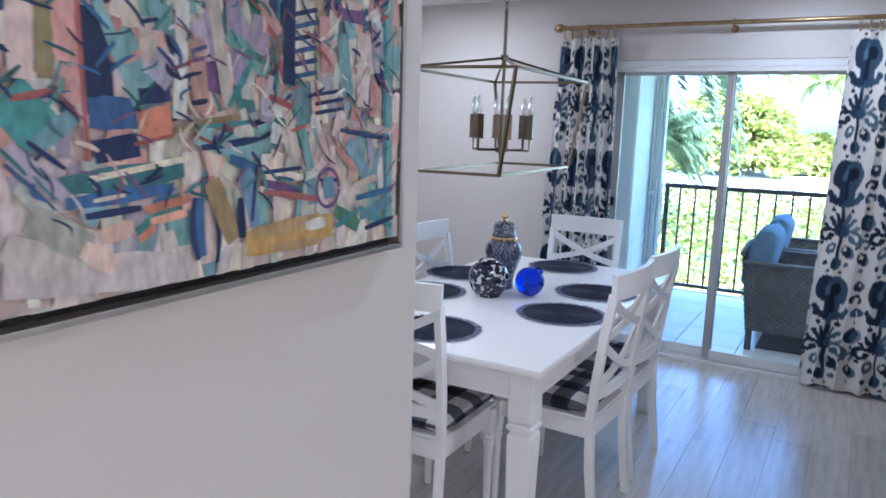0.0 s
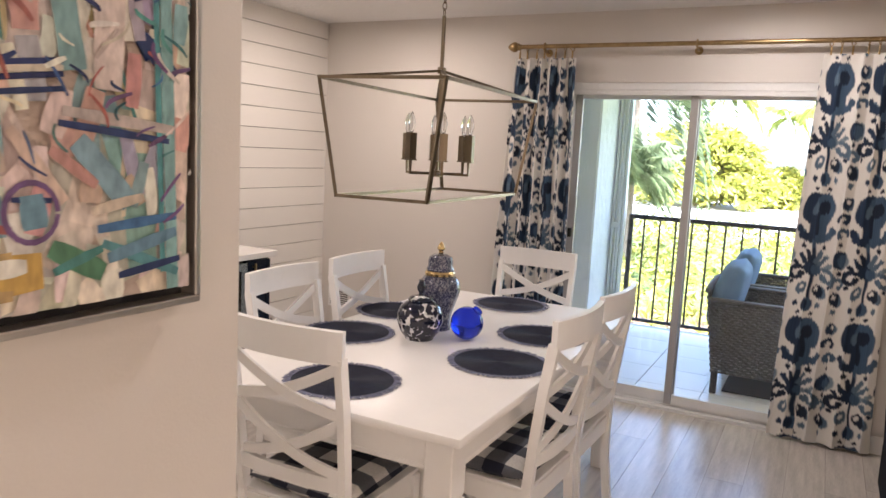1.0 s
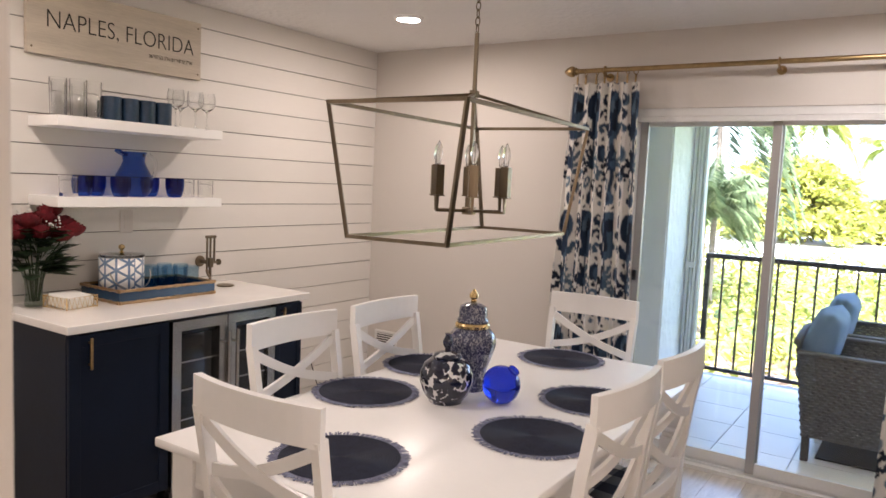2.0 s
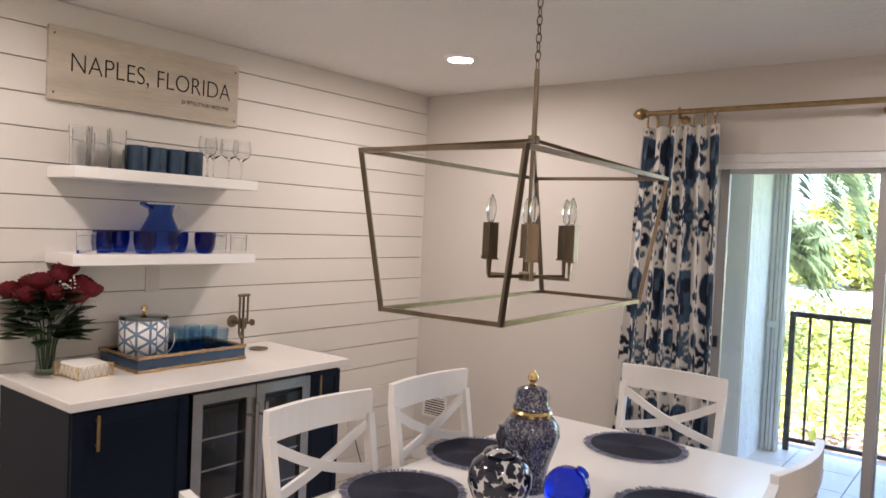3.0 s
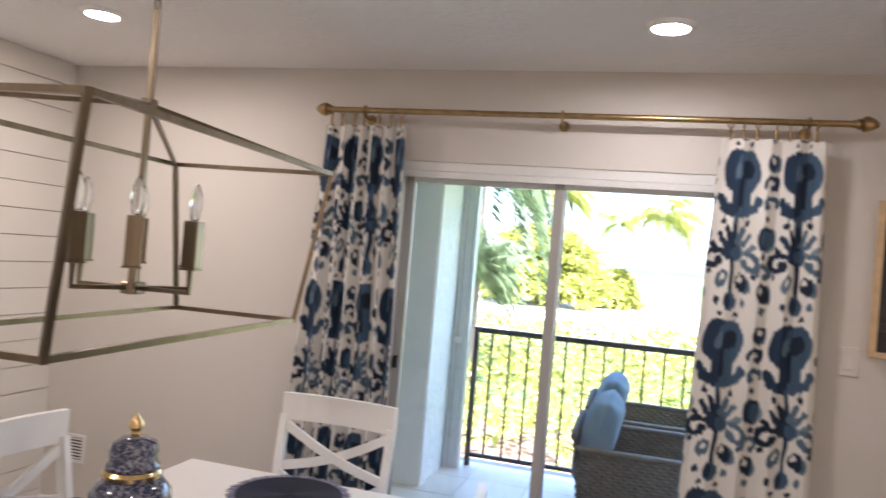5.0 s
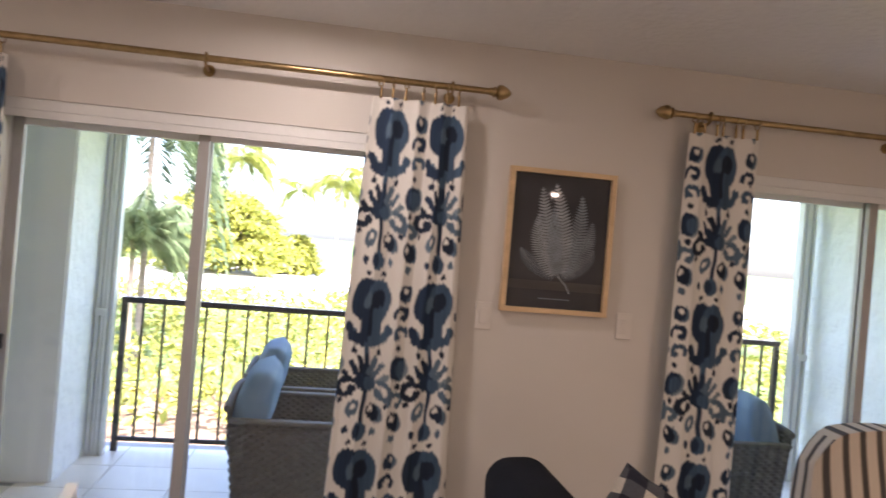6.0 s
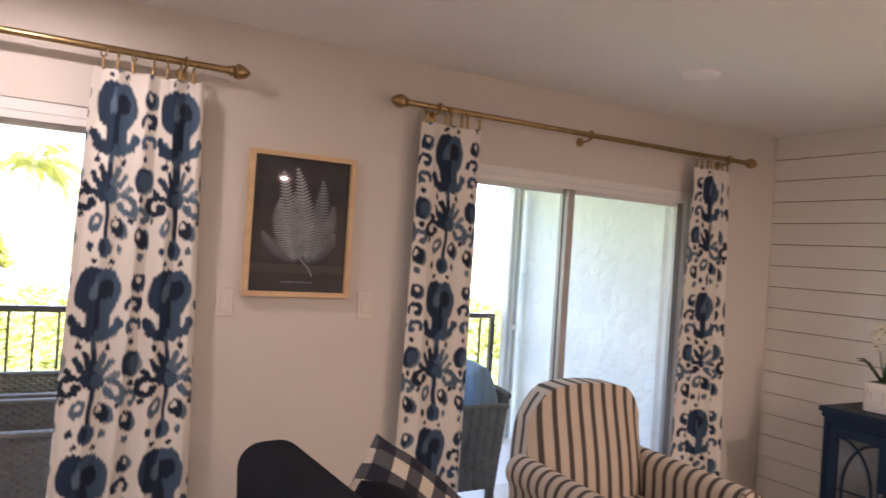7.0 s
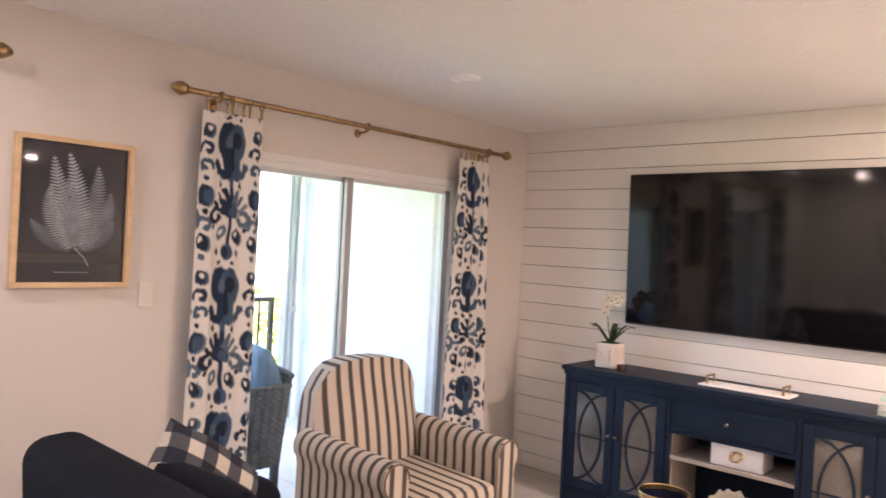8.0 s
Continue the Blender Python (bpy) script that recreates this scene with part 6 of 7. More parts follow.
def stripe_cloth():
    """Cream ticking with paired dark stripes along the object's x."""
    m, t, p = nodes_of("ticking_stripe")
    N, L = t.nodes, t.links
    uv = N.new("ShaderNodeUVMap")
    sp = N.new("ShaderNodeSeparateXYZ")
    L.new(uv.outputs[0], sp.inputs[0])
    q = N.new("ShaderNodeMath")
    q.operation = "MULTIPLY"
    q.inputs[1].default_value = 1 / 0.134
    L.new(sp.outputs[0], q.inputs[0])
    f = N.new("ShaderNodeMath")
    f.operation = "FRACT"
    L.new(q.outputs[0], f.inputs[0])
    r = N.new("ShaderNodeValToRGB")
    r.color_ramp.interpolation = "CONSTANT"
    cream, dark, tan = (0.56, 0.49, 0.41, 1), (0.07, 0.064, 0.062, 1), (0.27, 0.215, 0.16, 1)
    r.color_ramp.elements[0].color = cream
    r.color_ramp.elements[1].position, r.color_ramp.elements[1].color = 0.16, tan
    for pos, col in ((0.185, dark), (0.335, tan), (0.36, cream), (0.66, tan), (0.685, dark), (0.835, tan), (0.86, cream)):
        e = r.color_ramp.elements.new(pos)
        e.color = col
    L.new(f.outputs[0], r.inputs[0])
    no = N.new("ShaderNodeTexNoise")
    no.inputs["Scale"].default_value = 220
    L.new(uv.outputs[0], no.inputs["Vector"])
    mr, hs = N.new("ShaderNodeMapRange"), N.new("ShaderNodeHueSaturation")
    mr.inputs[3].default_value, mr.inputs[4].default_value = 0.8, 1.15
    L.new(no.outputs[0], mr.inputs[0])
    L.new(mr.outputs[0], hs.inputs["Value"])
    L.new(r.outputs[0], hs.inputs["Color"])
    L.new(hs.outputs[0], p.inputs["Base Color"])
    b = N.new("ShaderNodeBump")
    b.inputs["Strength"].default_value, b.inputs["Distance"].default_value = 0.2, 0.002
    L.new(no.outputs[0], b.inputs["Height"])
    L.new(b.outputs[0], p.inputs["Normal"])
    p.inputs["Roughness"].default_value = 0.9
    return m


STRIPE = stripe_cloth()


def striped(ob, axis, off=0.0):
    """Lays the stripes so that they step along one of the object's own axes (0, 1 or 2)."""
    me = ob.data
    lay = me.uv_layers.new(name="UVMap")
    rest = [k for k in range(3) if k != axis]
    for pg in me.polygons:
        run = rest[0] if abs(pg.normal[axis]) > 0.72 else axis
        for i in pg.loop_indices:
            c = me.vertices[me.loops[i].vertex_index].co
            lay.data[i].uv = (c[run] + off + 5, c[rest[0]] + c[rest[1]])
    return ob


def armchair():
    """Faces its own -y."""
    th = thing("armchair", "cream armchair with dark ticking stripes and rolled arms", "armchair", (2.80, 4.50, 0.0), -5)
    hw = 0.40

    def shell(profile, y0, y1, steps=8, top=None):
        """A closed outline in x-z carried along y."""
        b = bmesh.new()
        rings = []
        for k in range(steps + 1):
            y = y0 + (y1 - y0) * k / steps
            rings.append([b.verts.new((px, y, pz)) for px, pz in profile])
        n = len(profile)
        for a, c in zip(rings, rings[1:]):
            for i in range(n):
                b.faces.new((a[i], a[(i + 1) % n], c[(i + 1) % n], c[i]))
        b.faces.new(rings[0][::-1])
        b.faces.new(rings[-1])
        return b

    # rolled arms: an upright side with a round roll outside its top
    for s in (1, -1):
        prof = [(s * (hw - 0.115), 0.12), (s * (hw - 0.12), 0.55)]
        prof += [(s * (hw - 0.055) + s * 0.068 * math.cos(a), 0.585 + 0.075 * math.sin(a)) for a in np.linspace(math.pi, -0.75, 14)]
        prof += [(s * (hw - 0.012), 0.50), (s * (hw - 0.008), 0.12)]
        arm = part("arm", shell(prof, -0.38, 0.30, 10), STRIPE, th, smooth=True)
        striped(arm, 1, 0.02)
        face = bmesh.new()
        f = [(s * (hw - 0.055) + s * 0.066 * math.cos(a), 0.585 + 0.073 * math.sin(a)) for a in np.linspace(math.pi, -0.75, 14)] + [(s * (hw - 0.014), 0.48), (s * (hw - 0.010), 0.125), (s * (hw - 0.113), 0.125)]
        vs = [face.verts.new((px, -0.40, pz)) for px, pz in f]
        wv = [face.verts.new((px, -0.379, pz)) for px, pz in f]
        face.faces.new(vs)
        for i in range(len(f)):
            face.faces.new((vs[i], vs[(i + 1) % len(f)], wv[(i + 1) % len(f)], wv[i]))
        striped(part("arm_front", face, STRIPE, arm), 0, 0.03)
        part("piping", tube([(px, -0.402, pz) for px, pz in f[:15]], 0.004, 6), PIPING, arm, smooth=True)
    # back with an arched top, leaning back
    b = bmesh.new()
    nu, nv = 18, 16
    front, rear = [], []
    for j in range(nv + 1):
        q = j / nv
        fr, rr = [], []
        for i in range(nu + 1):
            u = 2 * i / nu - 1
            top = 0.985 - 0.060 * abs(u) ** 2.2 - 0.10 * max(0, (abs(u) - 0.62) / 0.38) ** 2
            wide = 0.315 + 0.012 * math.sin(math.pi * min(1, q * 1.1))
            z = 0.30 + (top - 0.30) * q
            roll = 0.03 * q ** 6
            bulge = 0.055 * (1 - abs(u) ** 3) * math.sin(math.pi * (0.15 + 0.8 * q))
            x = u * wide
            fr.append(b.verts.new((x, 0.16 + 0.13 * q - bulge - roll + 0.02 * abs(u) ** 6, z)))
            rr.append(b.verts.new((x, 0.36 + 0.10 * q - 0.07 * q ** 5, z)))
        front.append(fr)
        rear.append(rr)
    for j in range(nv):
        for i in range(nu):
            b.faces.new((front[j][i], front[j][i + 1], front[j + 1][i + 1], front[j + 1][i]))
            b.faces.new((rear[j][i + 1], rear[j][i], rear[j + 1][i], rear[j + 1][i + 1]))
        for g in (0, nu):
            b.faces.new((front[j][g], front[j + 1][g], rear[j + 1][g], rear[j][g]))
    for i in range(nu):
        b.faces.new((front[nv][i], front[nv][i + 1], rear[nv][i + 1], rear[nv][i]))
        b.faces.new((front[0][i + 1], front[0][i], rear[0][i], rear[0][i + 1]))
    striped(part("backrest", b, STRIPE, th, smooth=True), 0)
    striped(part("seat_cushion", boxed(-0.275, 0.275, -0.41, 0.19, 0.325, 0.475, bevel=0.045), STRIPE, th, smooth=True), 0)
    striped(part("seat_deck", boxed(-0.28, 0.28, -0.375, 0.30, 0.12, 0.322, bevel=0.01), STRIPE, th), 0)
    for x in (-0.3, 0.3):
        for y in (-0.33, 0.33):
            part("foot", lathe([(0.0, 0.0), (0.018, 0.0), (0.026, 0.12), (0.0, 0.12)], 12, x, y), BLACK, th, smooth=True)


PIPING = mat("dark_piping", (0.16, 0.12, 0.09), 0.8)
armchair()
SCREEN = mat("screen_glass", (0.004, 0.004, 0.005), 0.06, vary=0.1, bump=0.0)


def television():
    th = thing("television", "large wall-mounted black flat television, switched off", "television")
    y0, y1, z0, z1 = 2.60, 4.31, 1.13, 2.10
    part("body", boxed(4.635, 4.672, y0, y1, z0, z1, bevel=0.004), BLACK, th)
    part("screen", boxed(4.6315, 4.6345, y0 + 0.008, y1 - 0.008, z0 + 0.012, z1 - 0.008), SCREEN, th, "glossy dark screen")
    part("wall_mount", boxed(4.6725, EAST - 0.0005, 3.2, 3.7, 1.45, 1.8), BLACK, th)
    th.matrix_basis = Matrix.Translation((4.64, 0, 1.13)) @ Matrix.Rotation(radians(-1.6), 4, "Y") @ Matrix.Translation((-4.64, 0, -1.13))


television()


def console():
    th = thing("media_console", "navy blue media console with curved-lattice glass doors", "console")
    xf, xb, y0, y1, zt = 4.265, 4.665, 2.41, 4.51, 0.86
    part("top", boxed(xf - 0.02, xb, y0 - 0.02, y1 + 0.02, zt - 0.028, zt, bevel=0.006), CONSOLE, th)
    part("crown", boxed(xf - 0.008, xb, y0 - 0.008, y1 + 0.008, zt - 0.055, zt - 0.0285, bevel=0.004), CONSOLE, th)
    for a, b in ((y0, y0 + 0.03), (3.10, 3.125), (3.80, 3.825), (y1 - 0.03, y1)):
        part("upright", boxed(xf + 0.002, xb, a, b, 0.0, zt - 0.0555, bevel=0.002), CONSOLE, th)
    part("back_panel", boxed(xb - 0.012, xb, y0 + 0.0305, y1 - 0.0305, 0.08, zt - 0.056), CONSOLE, th)
    part("bottom_board", boxed(xf + 0.01, xb - 0.0125, y0 + 0.031, y1 - 0.031, 0.075, 0.10), CONSOLE, th)
    part("plinth", boxed(xf + 0.012, xf + 0.03, y0 + 0.031, y1 - 0.031, 0.0, 0.074), CONSOLE, th)
    wood = mat("grey_shelf", (0.34, 0.30, 0.26), 0.6, vary=0.15, scale=8)
    part("shelf", boxed(xf + 0.015, xb - 0.013, 3.1255, 3.7995, 0.425, 0.445), wood, th, "pale grey inner shelf")
    for a, b in ((3.126, 3.131), (3.794, 3.799)):
        for c, d in ((0.101, 0.4245), (0.4455, 0.574)):
            part("lining", boxed(xf + 0.03, xb - 0.013, a, b, c, d), wood, th, "pale grey wood lining")
    dr = part("drawer", boxed(xf - 0.003, xf + 0.015, 3.13, 3.795, 0.60, 0.77, bevel=0.003), CONSOLE, th)
    for a in ((3.145, 3.78, 0.745, 0.76), (3.145, 3.78, 0.61, 0.625), (3.145, 3.16, 0.625, 0.745), (3.765, 3.78, 0.625, 0.745)):
        part("drawer_bead", boxed(xf - 0.007, xf - 0.0032, *a, bevel=0.001), CONSOLE, dr)
    for a, b in ((y0 + 0.0305, 3.0995), (3.1255, 3.7995), (3.8255, y1 - 0.0305)):
        part("top_rail", boxed(xf + 0.002, xf + 0.022, a, b, 0.7725, zt - 0.0558), CONSOLE, th)
    part("drawer_rail", boxed(xf + 0.002, xb - 0.05, 3.1255, 3.7995, 0.575, 0.597), CONSOLE, th)
    part("knob", lathe([(0.0, 0.024), (0.010, 0.023), (0.014, 0.016), (0.006, 0.010), (0.006, 0.0)], 14), STEEL, dr, "small nickel knob", smooth=True, m=Matrix.Translation((xf - 0.003, 3.475, 0.685)) @ Matrix.Rotation(radians(-90), 4, "Y"))
    mirror = mat("antique_door_glass", (0.16, 0.15, 0.13), 0.12, 0.3, vary=0.3, scale=5, bump=0.0)
    for a, b, side in ((3.83, 4.15, -1), (4.155, 4.475, 1), (2.445, 2.765, -1), (2.77, 3.095, 1)):
        z0, z1, w = 0.11, 0.77, 0.055
        d = part("door", boxed(xf + 0.004, xf + 0.008, a + w, b - w, z0 + w, z1 - w), mirror, th, "dim glass door panel")
        for q in ((a, a + w, z0, z1), (b - w, b, z0, z1), (a + w, b - w, z0, z0 + w), (a + w, b - w, z1 - w, z1)):
            part("door_frame", boxed(xf - 0.004, xf + 0.014, *q, bevel=0.003), CONSOLE, d)
        cy, cz, hy, hz = (a + b) / 2, (z0 + z1) / 2, (b - a) / 2 - w, (z1 - z0) / 2 - w
        for s in (1, -1):
            pts = [(xf + 0.0, cy + s * hy * (1 - 1.75 * math.cos(t)), cz + hz * math.sin(t)) for t in np.linspace(-math.pi / 2, math.pi / 2, 17)]
            pts = [(p[0], max(cy - hy, min(cy + hy, p[1])), p[2]) for p in pts]
            part("curved_mullion", tube(pts, 0.0075, 6), CONSOLE, d)
        part("cross_mullion", boxed(xf - 0.002, xf + 0.0035, cy - hy, cy + hy, cz - 0.004, cz + 0.004), CONSOLE, d)
        ky = b - 0.022 if side < 0 else a + 0.022
        part("knob", lathe([(0.0, 0.024), (0.010, 0.023), (0.013, 0.016), (0.006, 0.010), (0.006, 0.0)], 12), STEEL, d, "small nickel knob", smooth=True, m=Matrix.Translation((xf - 0.004, ky, 0.48)) @ Matrix.Rotation(radians(-90), 4, "Y"))


console()
ZT = 0.8605
PETAL = mat("orchid_petal", (0.78, 0.72, 0.58), 0.6, vary=0.08)
POT = mat("blush_ceramic", (0.74, 0.66, 0.58), 0.4, vary=0.08, scale=10)


def orchid():
    th = thing("orchid", "cream potted orchid in a square ceramic pot", "plant", (4.44, 4.30, ZT), 0)
    s = 0.066
    part("pot", boxed(-s, s, -s, s, 0.0, 0.155, bevel=0.006), POT, th)
    for k, (w, o) in enumerate(((0.054, 0.004), (0.034, 0.008))):
        for face in range(4):
            R = Matrix.Rotation(radians(90 * face), 4, "Z")
            for q in ((-w, w, 0.078 + w - 0.008, 0.078 + w), (-w, w, 0.078 - w, 0.078 - w + 0.008), (-w, -w + 0.008, 0.078 - w + 0.008, 0.078 + w - 0.008), (w - 0.008, w, 0.078 - w + 0.008, 0.078 + w - 0.008)):
                part("pot_moulding", boxed(s - 0.001, s + 0.006, q[0], q[1], q[2], q[3], m=R), POT, th)
    part("moss", lathe([(0.0, 0.164), (0.04, 0.160), (0.062, 0.156)], 16), LEAF, th)
    for a, ln in ((0.3, 0.15), (1.6, 0.13), (2.6, 0.12), (3.9, 0.15), (4.9, 0.14), (5.6, 0.11)):
        d = Vector((math.cos(a), math.sin(a), 0))
        part("leaf", ribbon([Vector((0, 0, 0.157)) + d * 0.01, Vector((0, 0, 0.20)) + d * ln * 0.35, Vector((0, 0, 0.245)) + d * ln * 0.65, Vector((0, 0, 0.265)) + d * ln * 0.9, Vector((0, 0, 0.262)) + d * ln * 1.08], 0.034, 0.004, (-math.sin(a), math.cos(a), 0)), LEAF, th, smooth=True)
    part("stem", tube([(0, 0, 0.16), (0.0, 0.02, 0.26), (-0.005, 0.03, 0.34), (-0.01, 0.0, 0.41), (-0.02, -0.05, 0.45), (-0.03, -0.09, 0.455)], 0.003, 6), LEAF, th, smooth=True)
    rng = random.Random(7)
    for x, y, z in ((-0.02, 0.035, 0.345), (-0.03, 0.015, 0.385), (-0.015, 0.045, 0.395), (-0.03, -0.015, 0.425), (-0.02, 0.01, 0.440), (-0.035, -0.05, 0.440), (-0.03, -0.085, 0.450), (-0.035, -0.065, 0.415)):
        b = bmesh.new()
        o, spin = Vector((x, y, z)), rng.uniform(0, 1.2)
        for k in range(5):
            a = 2 * math.pi * k / 5 + spin + rng.uniform(-0.15, 0.15)
            d, u = Vector((-0.28, math.cos(a), math.sin(a))), Vector((0, -math.sin(a), math.cos(a)))
            tip = rng.uniform(0.030, 0.036)
            b.faces.new([b.verts.new(o), b.verts.new(o + d * tip * 0.5 + u * 0.014), b.verts.new(o + d * tip * 0.85 + u * 0.012 + Vector((0.004, 0, 0))), b.verts.new(o + d * tip), b.verts.new(o + d * tip * 0.85 - u * 0.012 + Vector((0.004, 0, 0))), b.verts.new(o + d * tip * 0.5 - u * 0.014)])
        blossom = part("blossom", b, PETAL, th, "cream orchid blossom")
        part("lip", lathe([(0.0, -0.006), (0.005, -0.003), (0.006, 0.003), (0.0, 0.007)], 8), BAMBOO, blossom, m=Matrix.Translation(o + Vector((-0.012, 0, -0.003))))


orchid()
tagged(part("tealight_holder", lathe([(0.0, 0.0), (0.026, 0.0), (0.030, 0.012), (0.030, 0.040), (0.026, 0.040), (0.024, 0.012), (0.0, 0.012)], 20), mat("copper_glass", (0.16, 0.10, 0.075), 0.2, 0.7), smooth=True, m=Matrix.Translation((4.36, 4.17, ZT))), "small copper tealight holder on the console", "candle holder")


def console_tray():
    th = thing("marble_tray", "white marble tray with two brass handles", "tray")
    x0, x1, y0, y1 = 4.33, 4.50, 3.19, 3.68
    part("slab", boxed(x0, x1, y0, y1, ZT, ZT + 0.012, bevel=0.005), QUARTZ, th)
    for y in (y0 + 0.04, y1 - 0.04):
        part("handle", tube([(x0 + 0.035, y, ZT + 0.012), (x0 + 0.035, y, ZT + 0.055), (x1 - 0.035, y, ZT + 0.055), (x1 - 0.035, y, ZT + 0.012)], 0.0055, square=True), BRASS, th)


console_tray()


def white_box():
    th = thing("keepsake_box", "white box with a gold knot ornament on the console shelf", "box")
    part("box", boxed(4.32, 4.50, 3.30, 3.58, 0.4455, 0.565, bevel=0.003), WHITE, th)
    for k in range(3):
        part("knot", tube([(4.316 - 0.003 * (i % 2), 3.44 + 0.028 * math.cos(2 * math.pi * i / 24 + k) * (1 + 0.3 * math.sin(3 * 2 * math.pi * i / 24)), 0.508 + 0.028 * math.sin(2 * math.pi * i / 24 + k * 0.7)) for i in range(24)], 0.004, 6, closed=True), GOLD, th, "gold knot ornament")


white_box()


def shell_ornament():
    th = thing("shell_ornament", "pale fluted shell ornament in the console", "ornament", (4.42, 3.46, 0.1005))
    b = bmesh.new()
    rows = []
    for j in range(7):
        q = j / 6
        rows.append([b.verts.new((0.05 - 0.10 * q - 0.012 * math.cos(9 * a) * q, 0.17 * q ** 0.7 * math.cos(a), 0.02 + 0.19 * q ** 0.7 * math.sin(a) + 0.01 * math.cos(18 * a) * q)) for a in np.linspace(0.15, math.pi - 0.15, 37)])
    for a, c in zip(rows, rows[1:]):
        for i in range(36):
            b.faces.new((a[i], a[i + 1], c[i + 1], c[i]))
    ob = part("fan", b, PETAL, th, smooth=True)
    so = ob.modifiers.new("thickness", "SOLIDIFY")
    so.thickness = 0.006
    part("foot", boxed(-0.03, 0.07, -0.06, 0.06, 0.0, 0.025, bevel=0.01), PETAL, th)


shell_ornament()
for k, (c, lab) in enumerate((((0.30, 0.48, 0.44), "mint green hardback book on the console"), ((0.70, 0.70, 0.66), "white hardback book on the console"), ((0.36, 0.52, 0.48), "pale green hardback book atop the pile"))):
    bk = thing("book", lab, "book", (4.42, 2.66, ZT + 0.026 * k), 3 * k, "books on the console")
    cov = mat("book_cloth", c, 0.6, vary=0.08)
    part("cover", boxed(-0.09, 0.09, -0.13, 0.13, 0.0, 0.003), cov, bk)
    part("cover", boxed(-0.09, 0.09, -0.13, 0.13, 0.022, 0.025), cov, bk)
    part("spine", boxed(0.0875, 0.09, -0.13, 0.13, 0.0031, 0.0219), cov, bk)
    part("pages", boxed(-0.086, 0.087, -0.127, 0.127, 0.0031, 0.0219), GYP, bk)


def coffee_table():
    th = thing("coffee_table", "round white coffee table before the sofa", "table", (3.05, 3.22, 0))
    part("tabletop", lathe([(0.0, 0.405), (0.35, 0.405), (0.36, 0.412), (0.36, 0.424), (0.35, 0.43), (0.0, 0.43)], 48), WHITE, th, smooth=True)
    part("pedestal", lathe([(0.0, 0.0), (0.24, 0.0), (0.24, 0.02), (0.06, 0.05), (0.05, 0.38), (0.12, 0.4045), (0.0, 0.4045)], 32), WHITE, th, smooth=True)


coffee_table()
bowl = thing("deep_bowl", "deep dark bowl with a wide gold rim on the coffee table", "bowl", (3.175, 3.32, 0.4305))
part("body", lathe([(0.0, 0.0), (0.055, 0.0), (0.080, 0.03), (0.098, 0.09), (0.102, 0.148), (0.099, 0.148), (0.095, 0.09), (0.076, 0.034), (0.0, 0.008)], 36), NAVY_GLAZE, bowl, smooth=True)
part("rim", lathe([(0.1025, 0.146), (0.1045, 0.150), (0.1055, 0.168), (0.103, 0.171), (0.0995, 0.168), (0.0985, 0.149)], 40), GOLD, bowl, "polished gold rim", smooth=True)


# ---- balcony furniture ----
WICKER = mat("grey_wicker", (0.10, 0.093, 0.086), 0.7, vary=0.35, scale=25, grain=90, bump=0.2)
BLUEFAB = mat("sky_blue_canvas", (0.16, 0.245, 0.36), 0.9, vary=0.12, scale=8, grain=300, bump=0.15)


